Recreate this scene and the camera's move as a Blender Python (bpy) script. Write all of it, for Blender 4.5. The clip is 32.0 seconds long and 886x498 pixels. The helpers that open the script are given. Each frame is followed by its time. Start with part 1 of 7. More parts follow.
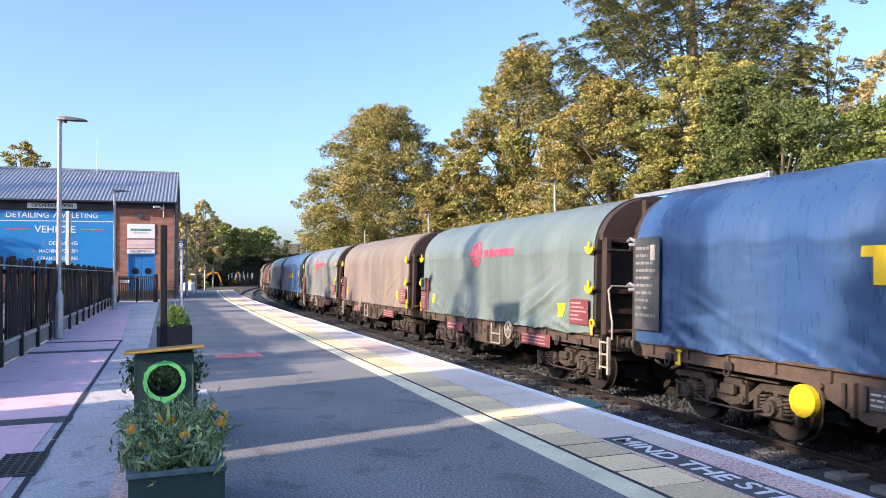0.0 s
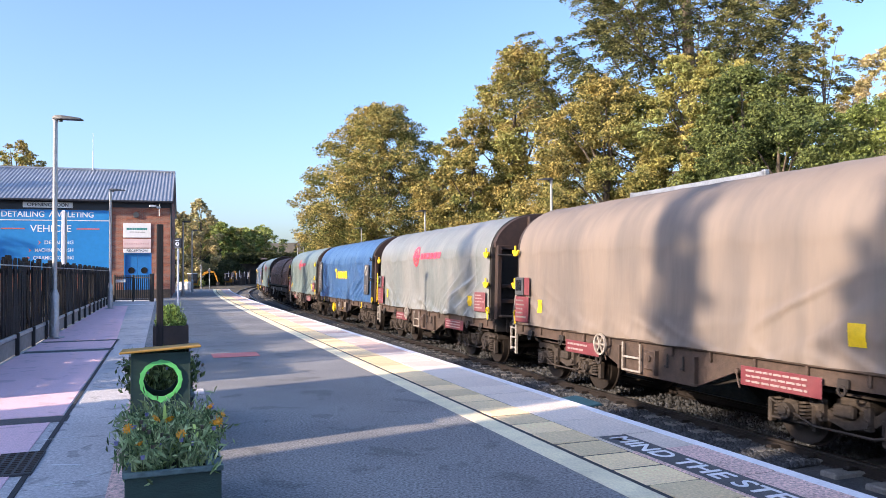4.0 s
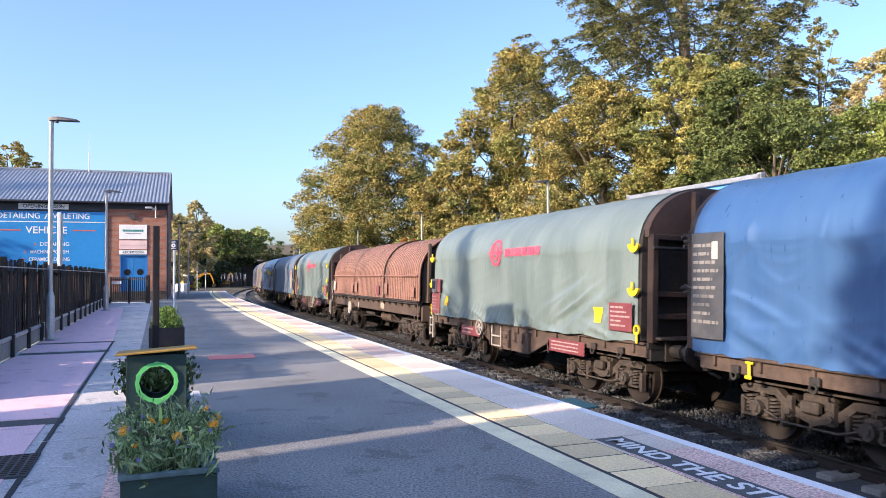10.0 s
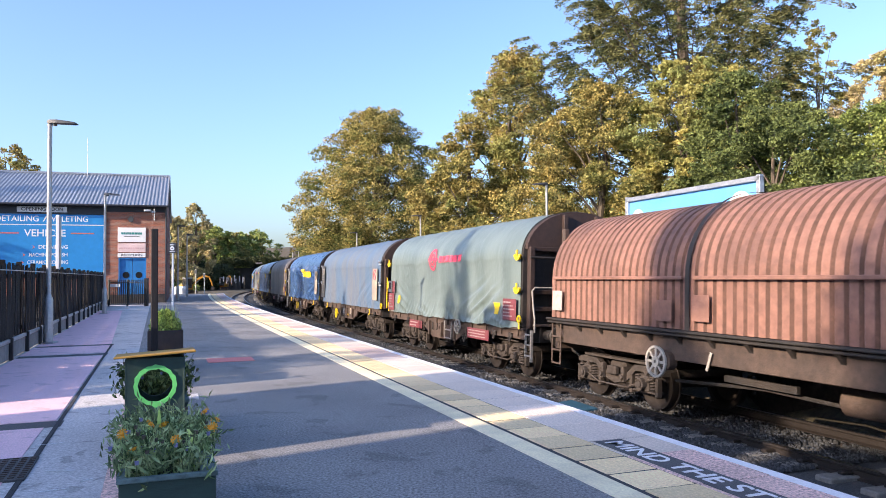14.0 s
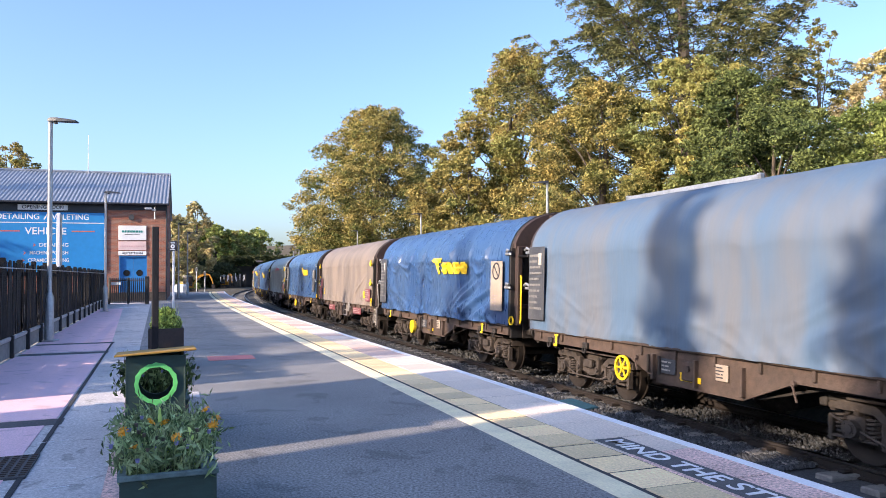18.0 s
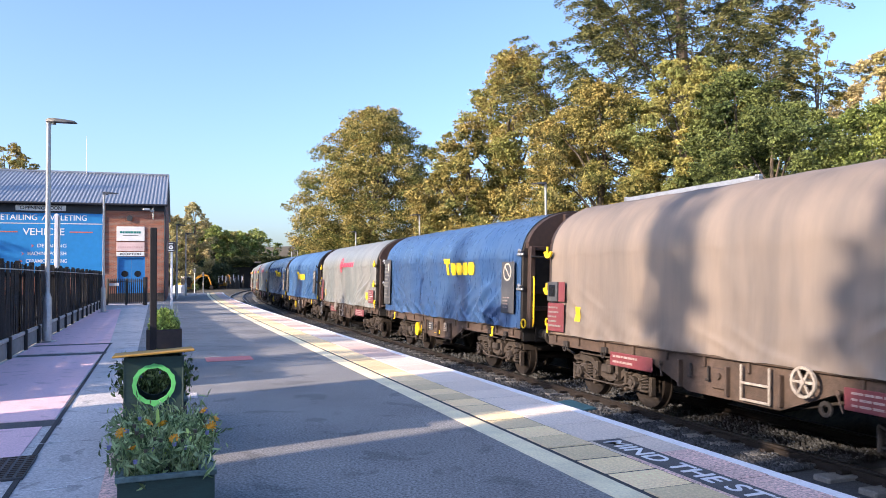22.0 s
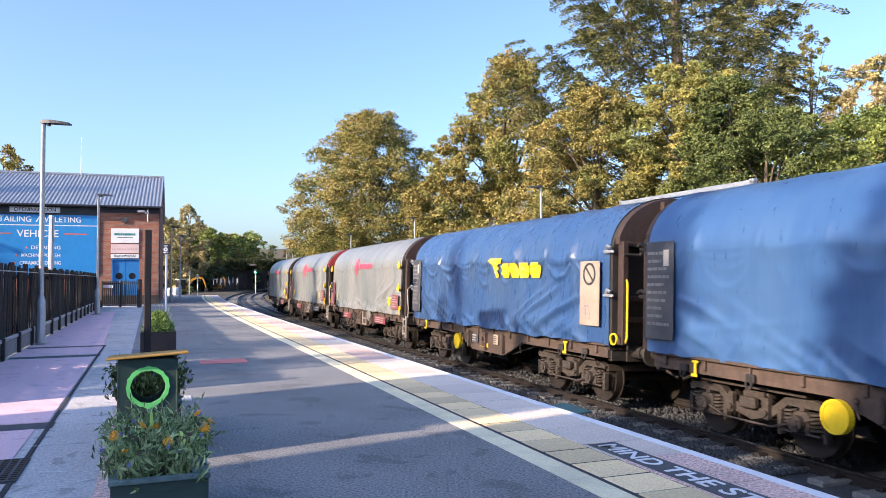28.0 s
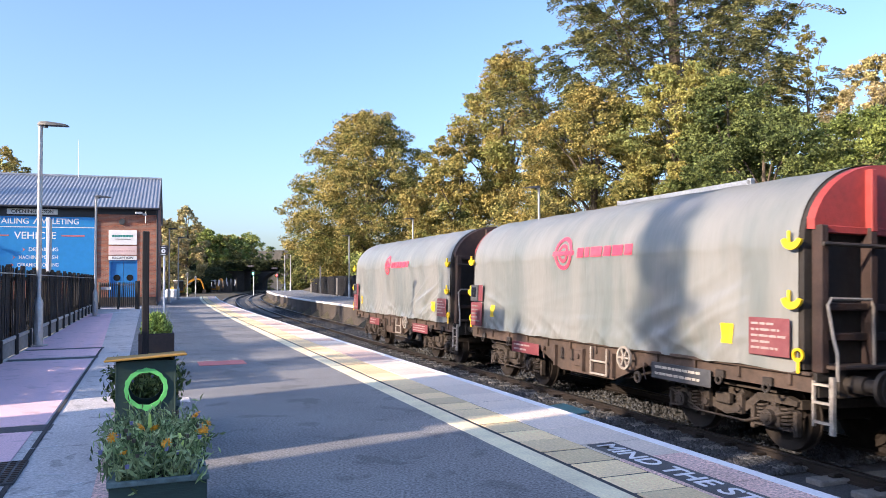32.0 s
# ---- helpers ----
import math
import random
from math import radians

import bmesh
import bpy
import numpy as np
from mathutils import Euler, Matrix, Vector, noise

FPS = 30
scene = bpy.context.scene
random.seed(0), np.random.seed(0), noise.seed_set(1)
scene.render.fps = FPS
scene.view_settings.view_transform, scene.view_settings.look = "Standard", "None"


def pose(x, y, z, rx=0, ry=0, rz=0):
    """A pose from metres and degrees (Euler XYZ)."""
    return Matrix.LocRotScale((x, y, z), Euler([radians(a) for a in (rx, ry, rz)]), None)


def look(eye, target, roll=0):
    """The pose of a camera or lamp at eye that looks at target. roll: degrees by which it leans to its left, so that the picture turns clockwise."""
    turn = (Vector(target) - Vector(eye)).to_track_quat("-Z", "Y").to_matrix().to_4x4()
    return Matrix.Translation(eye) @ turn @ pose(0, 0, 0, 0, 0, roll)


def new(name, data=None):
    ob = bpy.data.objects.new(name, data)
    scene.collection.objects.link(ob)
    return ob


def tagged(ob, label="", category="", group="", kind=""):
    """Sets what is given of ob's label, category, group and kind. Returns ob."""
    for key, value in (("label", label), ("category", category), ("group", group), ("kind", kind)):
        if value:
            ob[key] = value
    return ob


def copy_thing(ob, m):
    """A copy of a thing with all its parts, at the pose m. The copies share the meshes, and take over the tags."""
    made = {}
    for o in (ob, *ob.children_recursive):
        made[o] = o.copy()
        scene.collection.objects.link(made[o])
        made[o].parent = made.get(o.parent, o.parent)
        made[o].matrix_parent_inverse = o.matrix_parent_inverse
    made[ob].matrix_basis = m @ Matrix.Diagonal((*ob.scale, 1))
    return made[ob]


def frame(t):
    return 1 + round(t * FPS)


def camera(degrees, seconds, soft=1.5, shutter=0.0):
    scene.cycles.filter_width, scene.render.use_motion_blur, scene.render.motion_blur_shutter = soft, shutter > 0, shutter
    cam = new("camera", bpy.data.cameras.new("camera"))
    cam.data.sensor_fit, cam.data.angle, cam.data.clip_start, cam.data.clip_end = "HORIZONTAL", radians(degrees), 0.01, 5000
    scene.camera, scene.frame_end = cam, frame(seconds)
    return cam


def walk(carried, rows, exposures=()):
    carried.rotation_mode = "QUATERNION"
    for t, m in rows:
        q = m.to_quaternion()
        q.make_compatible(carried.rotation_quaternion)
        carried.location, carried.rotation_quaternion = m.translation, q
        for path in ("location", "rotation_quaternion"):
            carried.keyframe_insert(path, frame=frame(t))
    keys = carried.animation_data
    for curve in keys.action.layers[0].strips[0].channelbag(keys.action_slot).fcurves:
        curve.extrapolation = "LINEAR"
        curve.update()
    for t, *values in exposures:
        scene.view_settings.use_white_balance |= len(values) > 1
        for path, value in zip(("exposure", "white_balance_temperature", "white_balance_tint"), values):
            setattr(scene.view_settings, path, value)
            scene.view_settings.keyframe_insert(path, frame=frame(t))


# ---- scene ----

# ---- camera ----
cam = camera(61.04, 32.0, soft=0.9, shutter=0.12)
EYE = Vector((0.0, 0.0, 1.51))


def aim(yaw, pitch, roll):
    a, b = radians(yaw), radians(pitch)
    return look(EYE, EYE + Vector((-math.sin(a) * math.cos(b), math.cos(a) * math.cos(b), math.sin(b))), roll)


# seconds, turn to the left, tilt up, lean (degrees)
walk(cam, [(t, aim(a, b, c)) for t, a, b, c in (
    (0, 1.193, 1.803, -0.495), (0.5, 1.192, 1.796, -0.503), (1, 1.232, 1.798, -0.493), (1.5, 1.237, 1.787, -0.529),
    (2, 1.219, 1.767, -0.580), (2.5, 1.130, 1.752, -0.632), (3, 1.020, 1.743, -0.646), (3.5, 0.982, 1.718, -0.600),
    (5.5, 0.837, 1.714, -0.496), (6, 0.874, 1.695, -0.451), (6.5, 0.874, 1.700, -0.421), (7, 0.838, 1.696, -0.441),
    (7.5, 0.779, 1.714, -0.494), (8, 0.808, 1.753, -0.491), (8.5, 0.878, 1.787, -0.477), (9, 0.869, 1.845, -0.426),
    (9.5, 0.795, 1.847, -0.448), (10, 0.679, 1.869, -0.500), (10.5, 0.624, 1.878, -0.531), (11, 0.611, 1.931, -0.510),
    (11.5, 0.620, 1.950, -0.524), (12, 0.604, 1.965, -0.587), (12.5, 0.558, 1.979, -0.655), (13, 0.501, 1.986, -0.700),
    (13.5, 0.509, 2.037, -0.634), (14, 0.585, 2.060, -0.570), (14.5, 0.629, 2.048, -0.549), (16.5, 0.622, 1.951, -0.459),
    (17, 0.692, 1.924, -0.438), (17.5, 0.681, 1.935, -0.433), (18, 0.630, 1.929, -0.521), (18.5, 0.566, 1.957, -0.540),
    (19, 0.553, 1.971, -0.521), (19.5, 0.583, 1.987, -0.469), (20, 0.622, 1.976, -0.438), (20.5, 0.622, 1.979, -0.454),
    (21, 0.574, 1.973, -0.570), (21.5, 0.536, 1.976, -0.576), (22, 0.508, 2.010, -0.484), (22.5, 0.475, 2.038, -0.446),
    (23, 0.437, 2.060, -0.418), (23.5, 0.352, 2.075, -0.456), (24, 0.294, 2.120, -0.436), (24.5, 0.238, 2.177, -0.389),
    (25, 0.244, 2.215, -0.360), (25.5, 0.269, 2.231, -0.331), (27.5, 0.115, 2.262, -0.401), (28, 0.147, 2.239, -0.321),
    (28.5, 0.151, 2.235, -0.337), (29, 0.113, 2.256, -0.428), (29.5, 0.102, 2.245, -0.487), (30, 0.097, 2.275, -0.470),
    (30.5, 0.119, 2.300, -0.452), (31, 0.131, 2.304, -0.349), (31.5, 0.073, 2.305, -0.480), (32, 0.000, 2.295, -0.494),
)], exposures=((0, 0.9, 6600, 18), (32, 0.9, 6600, 18)))

# ---- world, sun, exposure ----
SUN_FROM = Vector((-0.80, -0.55, 0.375)).normalized()
world = bpy.data.worlds.new("sky")
scene.world = world
world.use_nodes = True
_n = world.node_tree.nodes
_sky = _n.new("ShaderNodeTexSky")
_sky.sky_type, _sky.sun_disc = "NISHITA", False
_sky.sun_elevation = math.asin(SUN_FROM.z)
_sky.sun_rotation = math.atan2(SUN_FROM.x, SUN_FROM.y)
_sky.air_density, _sky.dust_density, _sky.ozone_density = 1.0, 2.4, 4.9
_n["Background"].inputs["Strength"].default_value = 0.206
world.node_tree.links.new(_sky.outputs["Color"], _n["Background"].inputs["Color"])
sun = new("sun", bpy.data.lights.new("sun", "SUN"))
sun.data.energy, sun.data.angle, sun.data.color = 5.0, radians(0.6), (1.0, 0.83, 0.62)
sun.matrix_world = look((0, 0, 40), Vector((0, 0, 40)) - SUN_FROM)

# ---- materials ----
def material(name, base, rough=0.8, metal=0.0, grain=20.0, amount=0.25, tint=None, stain=0.6, stain_amount=0.3,
             bump=0.2, bump_scale=60.0, per_object=0.0, spec=0.5, stretch=(1, 1, 1), sub=None, emit=0.0, per_island=0.0, spots=0.0, spot_scale=3.0, spot_edge=(0.56, 0.60)):
    """A procedural surface: base colour varied by fine grain and by broad stains, with a fine relief."""
    m = bpy.data.materials.new(name)
    m.use_nodes = True
    nt = m.node_tree
    n, l = nt.nodes, nt.links
    bsdf = n["Principled BSDF"]
    tc = n.new("ShaderNodeTexCoord")
    mp = n.new("ShaderNodeMapping")
    mp.inputs["Scale"].default_value = stretch
    l.new(tc.outputs["Object"], mp.inputs["Vector"])
    fine = n.new("ShaderNodeTexNoise")
    fine.inputs["Scale"].default_value, fine.inputs["Detail"].default_value = grain, 6
    fine.inputs["Roughness"].default_value = 0.65
    broad = n.new("ShaderNodeTexNoise")
    broad.inputs["Scale"].default_value, broad.inputs["Detail"].default_value = stain, 5
    for q in (fine, broad):
        l.new(mp.outputs["Vector"], q.inputs["Vector"])
    dark = [c * 0.35 for c in base] if tint is None else tint
    ramp = n.new("ShaderNodeMapRange")
    ramp.inputs["From Min"].default_value, ramp.inputs["From Max"].default_value = 0.42, 0.72
    l.new(broad.outputs["Fac"], ramp.inputs["Value"])
    k = n.new("ShaderNodeMath")
    k.operation = "MULTIPLY"
    k.inputs[1].default_value = stain_amount
    l.new(ramp.outputs["Result"], k.inputs[0])
    mix = n.new("ShaderNodeMix")
    mix.data_type = "RGBA"
    mix.inputs["A"].default_value, mix.inputs["B"].default_value = (*base, 1), (*dark, 1)
    l.new(k.outputs[0], mix.inputs["Factor"])
    hsv = n.new("ShaderNodeHueSaturation")
    l.new(mix.outputs["Result"], hsv.inputs["Color"])
    v = n.new("ShaderNodeMapRange")
    v.inputs["From Min"].default_value, v.inputs["From Max"].default_value = 0.32, 0.68
    v.inputs["To Min"].default_value, v.inputs["To Max"].default_value = 1 - amount, 1 + amount
    l.new(fine.outputs["Fac"], v.inputs["Value"])
    last = v.outputs["Result"]
    if spots:
        blot = n.new("ShaderNodeTexNoise")
        blot.inputs["Scale"].default_value, blot.inputs["Detail"].default_value = spot_scale, 7
        blot.inputs["Distortion"].default_value = 0.6
        l.new(mp.outputs["Vector"], blot.inputs["Vector"])
        br = n.new("ShaderNodeMapRange")
        br.inputs["From Min"].default_value, br.inputs["From Max"].default_value = spot_edge
        br.inputs["To Min"].default_value, br.inputs["To Max"].default_value = 1.0, 1.0 - spots
        l.new(blot.outputs["Fac"], br.inputs["Value"])
        bm = n.new("ShaderNodeMath")
        bm.operation = "MULTIPLY"
        l.new(last, bm.inputs[0])
        l.new(br.outputs["Result"], bm.inputs[1])
        last = bm.outputs[0]
    if per_object or per_island:
        if per_island:
            info = n.new("ShaderNodeNewGeometry")
            out, spread = info.outputs["Random Per Island"], per_island
        else:
            info = n.new("ShaderNodeObjectInfo")
            out, spread = info.outputs["Random"], per_object
        r = n.new("ShaderNodeMapRange")
        r.inputs["To Min"].default_value, r.inputs["To Max"].default_value = 1 - spread, 1 + spread
        l.new(out, r.inputs["Value"])
        mul = n.new("ShaderNodeMath")
        mul.operation = "MULTIPLY"
        l.new(last, mul.inputs[0])
        l.new(r.outputs["Result"], mul.inputs[1])
        last = mul.outputs[0]
    l.new(last, hsv.inputs["Value"])
    l.new(hsv.outputs["Color"], bsdf.inputs["Base Color"])
    rr = n.new("ShaderNodeMapRange")
    rr.inputs["To Min"].default_value, rr.inputs["To Max"].default_value = max(0.02, rough - 0.15), min(1, rough + 0.15)
    l.new(fine.outputs["Fac"], rr.inputs["Value"])
    l.new(rr.outputs["Result"], bsdf.inputs["Roughness"])
    bsdf.inputs["Metallic"].default_value = metal
    bsdf.inputs["Specular IOR Level"].default_value = spec
    if bump:
        rel = n.new("ShaderNodeTexNoise")
        rel.inputs["Scale"].default_value, rel.inputs["Detail"].default_value = bump_scale, 4
        l.new(mp.outputs["Vector"], rel.inputs["Vector"])
        b = n.new("ShaderNodeBump")
        b.inputs["Strength"].default_value, b.inputs["Distance"].default_value = bump, 0.02
        l.new(rel.outputs["Fac"], b.inputs["Height"])
        l.new(b.outputs["Normal"], bsdf.inputs["Normal"])
    if emit:
        bsdf.inputs["Emission Color"].default_value = (*base, 1)
        bsdf.inputs["Emission Strength"].default_value = emit
    return m


def leafy(name, base, other, rough=0.6, clump=0.5):
    """Leaves: two colours mixed over clumps and from leaf to leaf, partly lit from behind."""
    m = bpy.data.materials.new(name)
    m.use_nodes = True
    n, l = m.node_tree.nodes, m.node_tree.links
    bsdf, out = n["Principled BSDF"], n["Material Output"]
    geo = n.new("ShaderNodeNewGeometry")
    tc = n.new("ShaderNodeTexCoord")
    no = n.new("ShaderNodeTexNoise")
    no.inputs["Scale"].default_value, no.inputs["Detail"].default_value = clump, 3
    l.new(tc.outputs["Object"], no.inputs["Vector"])
    r = n.new("ShaderNodeMapRange")
    r.inputs["From Min"].default_value, r.inputs["From Max"].default_value = 0.36, 0.68
    l.new(no.outputs["Fac"], r.inputs["Value"])
    add = n.new("ShaderNodeMath")
    add.operation = "MULTIPLY_ADD"
    add.inputs[1].default_value, add.inputs[2].default_value = 0.5, -0.2
    l.new(geo.outputs["Random Per Island"], add.inputs[0])
    s = n.new("ShaderNodeMath")
    s.use_clamp = True
    l.new(r.outputs["Result"], s.inputs[0])
    l.new(add.outputs[0], s.inputs[1])
    mix = n.new("ShaderNodeMix")
    mix.data_type = "RGBA"
    mix.inputs["A"].default_value, mix.inputs["B"].default_value = (*base, 1), (*other, 1)
    l.new(s.outputs[0], mix.inputs["Factor"])
    hsv = n.new("ShaderNodeHueSaturation")
    v = n.new("ShaderNodeMapRange")
    v.inputs["To Min"].default_value, v.inputs["To Max"].default_value = 0.4, 1.7
    l.new(geo.outputs["Random Per Island"], v.inputs["Value"])
    l.new(v.outputs["Result"], hsv.inputs["Value"])
    l.new(mix.outputs["Result"], hsv.inputs["Color"])
    l.new(hsv.outputs["Color"], bsdf.inputs["Base Color"])
    bsdf.inputs["Roughness"].default_value = rough
    bsdf.inputs["Specular IOR Level"].default_value = 0.15
    tr = n.new("ShaderNodeBsdfTranslucent")
    l.new(hsv.outputs["Color"], tr.inputs["Color"])
    ms = n.new("ShaderNodeMixShader")
    ms.inputs["Fac"].default_value = 0.12
    l.new(bsdf.outputs["BSDF"], ms.inputs[1])
    l.new(tr.outputs["BSDF"], ms.inputs[2])
    l.new(ms.outputs["Shader"], out.inputs["Surface"])
    return m


M_ASPHALT = material("asphalt", (0.252, 0.253, 0.252), 0.85, grain=48, amount=0.75, stain=0.55, stain_amount=0.75, tint=(0.15, 0.15, 0.155), bump=0.35, bump_scale=130, spots=0.25, spot_scale=2.1, spot_edge=(0.585, 0.63))
M_PATCH = material("newer_asphalt", (0.10, 0.10, 0.105), 0.85, grain=90, amount=0.35, stain=0.8, bump=0.5, bump_scale=160)
M_WALKWAY = material("worn_grey_walkway", (0.61, 0.585, 0.575), 0.85, grain=40, amount=0.35, stain=0.7, stain_amount=0.4, tint=(0.36, 0.365, 0.385), bump=0.5, bump_scale=90, spots=0.32, spot_scale=3.2, spot_edge=(0.59, 0.63))
M_PINK = material("mauve_resin_surface", (0.90, 0.61, 0.66), 0.9, grain=60, amount=0.2, stain=0.7, stain_amount=0.35, tint=(0.75, 0.52, 0.56), bump=0.3, bump_scale=140, spots=0.2, spot_scale=3.0, spot_edge=(0.59, 0.64))
M_COPING = material("grey_coping", (0.76, 0.65, 0.55), 0.9, grain=40, amount=0.25, stain=1.2, stain_amount=0.35, tint=(0.56, 0.49, 0.43), bump=0.3, bump_scale=90, per_object=0.16)
M_COPING_PINK = material("pinkish_coping", (0.74, 0.53, 0.44), 0.9, grain=40, amount=0.25, stain=1.2, stain_amount=0.35, tint=(0.48, 0.36, 0.34), bump=0.3, bump_scale=90, per_object=0.16)
M_RUBBLE = material("pink_rough_coping", (0.78, 0.54, 0.48), 0.95, grain=38, amount=0.6, stain=2, bump=0.9, bump_scale=45)
M_TACTILE = material("buff_tactile_slab", (0.86, 0.67, 0.39), 0.9, grain=40, amount=0.22, stain=1.4, stain_amount=0.35, tint=(0.68, 0.53, 0.33), bump=0.3, bump_scale=90, per_object=0.2)
M_YELLOW_LINE = material("worn_cream_line", (0.92, 0.83, 0.56), 0.85, grain=45, amount=0.14, stain=2.5, stain_amount=0.45, tint=(0.46, 0.42, 0.31), bump=0.3, bump_scale=120)
M_WHITE_LINE = material("white_edge_paint", (0.87, 0.87, 0.88), 0.8, grain=45, amount=0.1, stain=2.5, stain_amount=0.35, tint=(0.55, 0.55, 0.56), bump=0.2, bump_scale=120)
M_JOINT = material("dark_joint", (0.045, 0.045, 0.048), 0.95, bump=0.4)
M_RED_MARK = material("coral_red_marking", (0.72, 0.22, 0.20), 0.8, grain=60, amount=0.15, stain=3, stain_amount=0.3, tint=(0.6, 0.3, 0.28))
M_BALLAST = material("grey_ballast", (0.042, 0.047, 0.054), 0.95, grain=30, amount=0.5, stain=0.6, stain_amount=0.5, tint=(0.04, 0.04, 0.042), bump=1.0, bump_scale=26, per_island=0.6)
M_EARTH = material("earth_and_litter", (0.085, 0.07, 0.045), 0.95, grain=8, amount=0.5, stain=0.3, tint=(0.05, 0.06, 0.025), bump=0.8, bump_scale=10)
M_SLEEPER = material("concrete_sleeper", (0.17, 0.17, 0.165), 0.9, grain=30, amount=0.2, stain=3, stain_amount=0.6, tint=(0.08, 0.075, 0.07))
M_RAIL = material("rusty_rail_side", (0.022, 0.017, 0.015), 0.7, metal=0.3, grain=30, amount=0.3)
M_RAILTOP = material("polished_rail_head", (0.22, 0.20, 0.19), 0.35, metal=1.0, grain=30, amount=0.2, stretch=(1, 1, 1))
M_PLATFORM_WALL = material("stained_platform_brick", (0.07, 0.058, 0.05), 0.95, grain=10, amount=0.4, stain=0.9, stain_amount=0.5, bump=0.5, bump_scale=14)
M_BLACK_FENCE = material("black_painted_steel", (0.018, 0.018, 0.02), 0.45, metal=0.0, grain=15, amount=0.2)
M_BLACK_WOOD = material("black_stained_timber", (0.014, 0.014, 0.016), 0.7, grain=15, amount=0.4, stretch=(6, 6, 0.6), per_object=0.35, spec=0.25)
M_GALV = material("galvanised_steel", (0.50, 0.52, 0.54), 0.45, metal=0.75, grain=18, amount=0.15, stain=3, stain_amount=0.3)
M_GREYPLASTIC = material("grey_lamp_head", (0.06, 0.065, 0.07), 0.5, grain=15, amount=0.1)
M_ROOFSHEET = material("grey_corrugated_sheet", (0.29, 0.315, 0.35), 0.38, metal=0.45, grain=6, amount=0.15, stain=0.6, stain_amount=0.35, tint=(0.26, 0.28, 0.31))
M_BLUE = material("blue_sign_vinyl", (0.012, 0.24, 0.60), 0.45, grain=4, amount=0.06, stain=0.6, stain_amount=0.12)
M_BLUE_DOOR = material("blue_painted_door", (0.015, 0.19, 0.50), 0.45, grain=6, amount=0.1)
M_DARKBLUE = material("black_fascia", (0.022, 0.025, 0.035), 0.5)
M_WHITE = material("white_paint", (0.78, 0.79, 0.80), 0.55, grain=8, amount=0.05, stain=1.5, stain_amount=0.12, tint=(0.6, 0.6, 0.6))
M_PALE_PINK = material("pale_pink_sign", (0.74, 0.56, 0.55), 0.55, grain=8, amount=0.05)
M_FADED_PINK = material("faded_pink_lettering", (0.66, 0.42, 0.42), 0.55)
M_OFFRED = material("coral_lettering", (0.62, 0.16, 0.13), 0.6)
M_TEAL = material("teal_lettering", (0.02, 0.24, 0.22), 0.6)
M_LETTER_DARK = material("dark_lettering", (0.03, 0.03, 0.04), 0.6)
M_GREEN = material("dark_green_boards", (0.028, 0.062, 0.052), 0.6, grain=9, amount=0.2, stain=2, stain_amount=0.25, stretch=(1, 1, 4))
M_LIME = material("lime_green_plastic", (0.16, 0.72, 0.20), 0.45, grain=12, amount=0.1)
M_OCHRE_WOOD = material("ochre_painted_board", (0.42, 0.24, 0.045), 0.7, grain=14, amount=0.25, stretch=(1, 8, 8))
M_RIM = material("weathered_green_rim", (0.13, 0.20, 0.20), 0.65, grain=25, amount=0.3, stain=4, stain_amount=0.5, tint=(0.04, 0.07, 0.065))
M_BROWN_BOX = material("dark_brown_planter", (0.045, 0.033, 0.03), 0.7, grain=12, amount=0.25)
M_SOIL = material("dark_soil", (0.03, 0.022, 0.016), 0.95, bump=1.0, bump_scale=30)
M_STEEL_BROWN = material("dirty_brown_steel", (0.085, 0.058, 0.045), 0.7, metal=0.1, grain=9, amount=0.3, stain=1.2, stain_amount=0.6, tint=(0.035, 0.028, 0.025), bump=0.3, bump_scale=30)
M_STEEL_DARK = material("grimy_black_steel", (0.022, 0.02, 0.019), 0.7, grain=10, amount=0.35, stain=1.6, stain_amount=0.5, tint=(0.05, 0.036, 0.028), bump=0.3, bump_scale=30)
M_END_BROWN = material("sooty_red_brown_steel", (0.042, 0.024, 0.02), 0.7, grain=9, amount=0.3, stain=1.2, stain_amount=0.6, tint=(0.022, 0.018, 0.017), bump=0.3, bump_scale=30)
M_BOGIE = material("brake_dust_bogie", (0.05, 0.039, 0.032), 0.8, grain=14, amount=0.4, stain=3, stain_amount=0.6, tint=(0.02, 0.018, 0.017), bump=0.4, bump_scale=40)
M_WHEEL = material("worn_wheel_steel", (0.035, 0.028, 0.024), 0.6, metal=0.5, grain=10, amount=0.25)
M_YELLOW = material("yellow_paint", (0.78, 0.55, 0.015), 0.5, grain=10, amount=0.15, stain=5, stain_amount=0.25, tint=(0.4, 0.27, 0.03))
M_RED_END = material("faded_red_paint", (0.33, 0.045, 0.04), 0.6, grain=8, amount=0.2, stain=1.5, stain_amount=0.4, tint=(0.19, 0.035, 0.03))
M_MAROON = material("maroon_placard", (0.16, 0.034, 0.045), 0.55, grain=10, amount=0.12, stain=3, stain_amount=0.3, tint=(0.22, 0.09, 0.085))
M_PLACARD_PINK = material("faded_red_placard", (0.17, 0.045, 0.055), 0.55, grain=10, amount=0.12, stain=3, stain_amount=0.4, tint=(0.27, 0.13, 0.125))
M_PLACARD_DARK = material("charcoal_placard", (0.045, 0.05, 0.06), 0.5, grain=6, amount=0.2, stain=2, stain_amount=0.4, tint=(0.14, 0.14, 0.14))
M_PLACARD_TAN = material("dusty_tan_placard", (0.33, 0.275, 0.22), 0.6, grain=8, amount=0.15, stain=2, stain_amount=0.3)
M_DULL_INK = material("dull_pale_stencil", (0.34, 0.28, 0.27), 0.65, grain=20, amount=0.2)
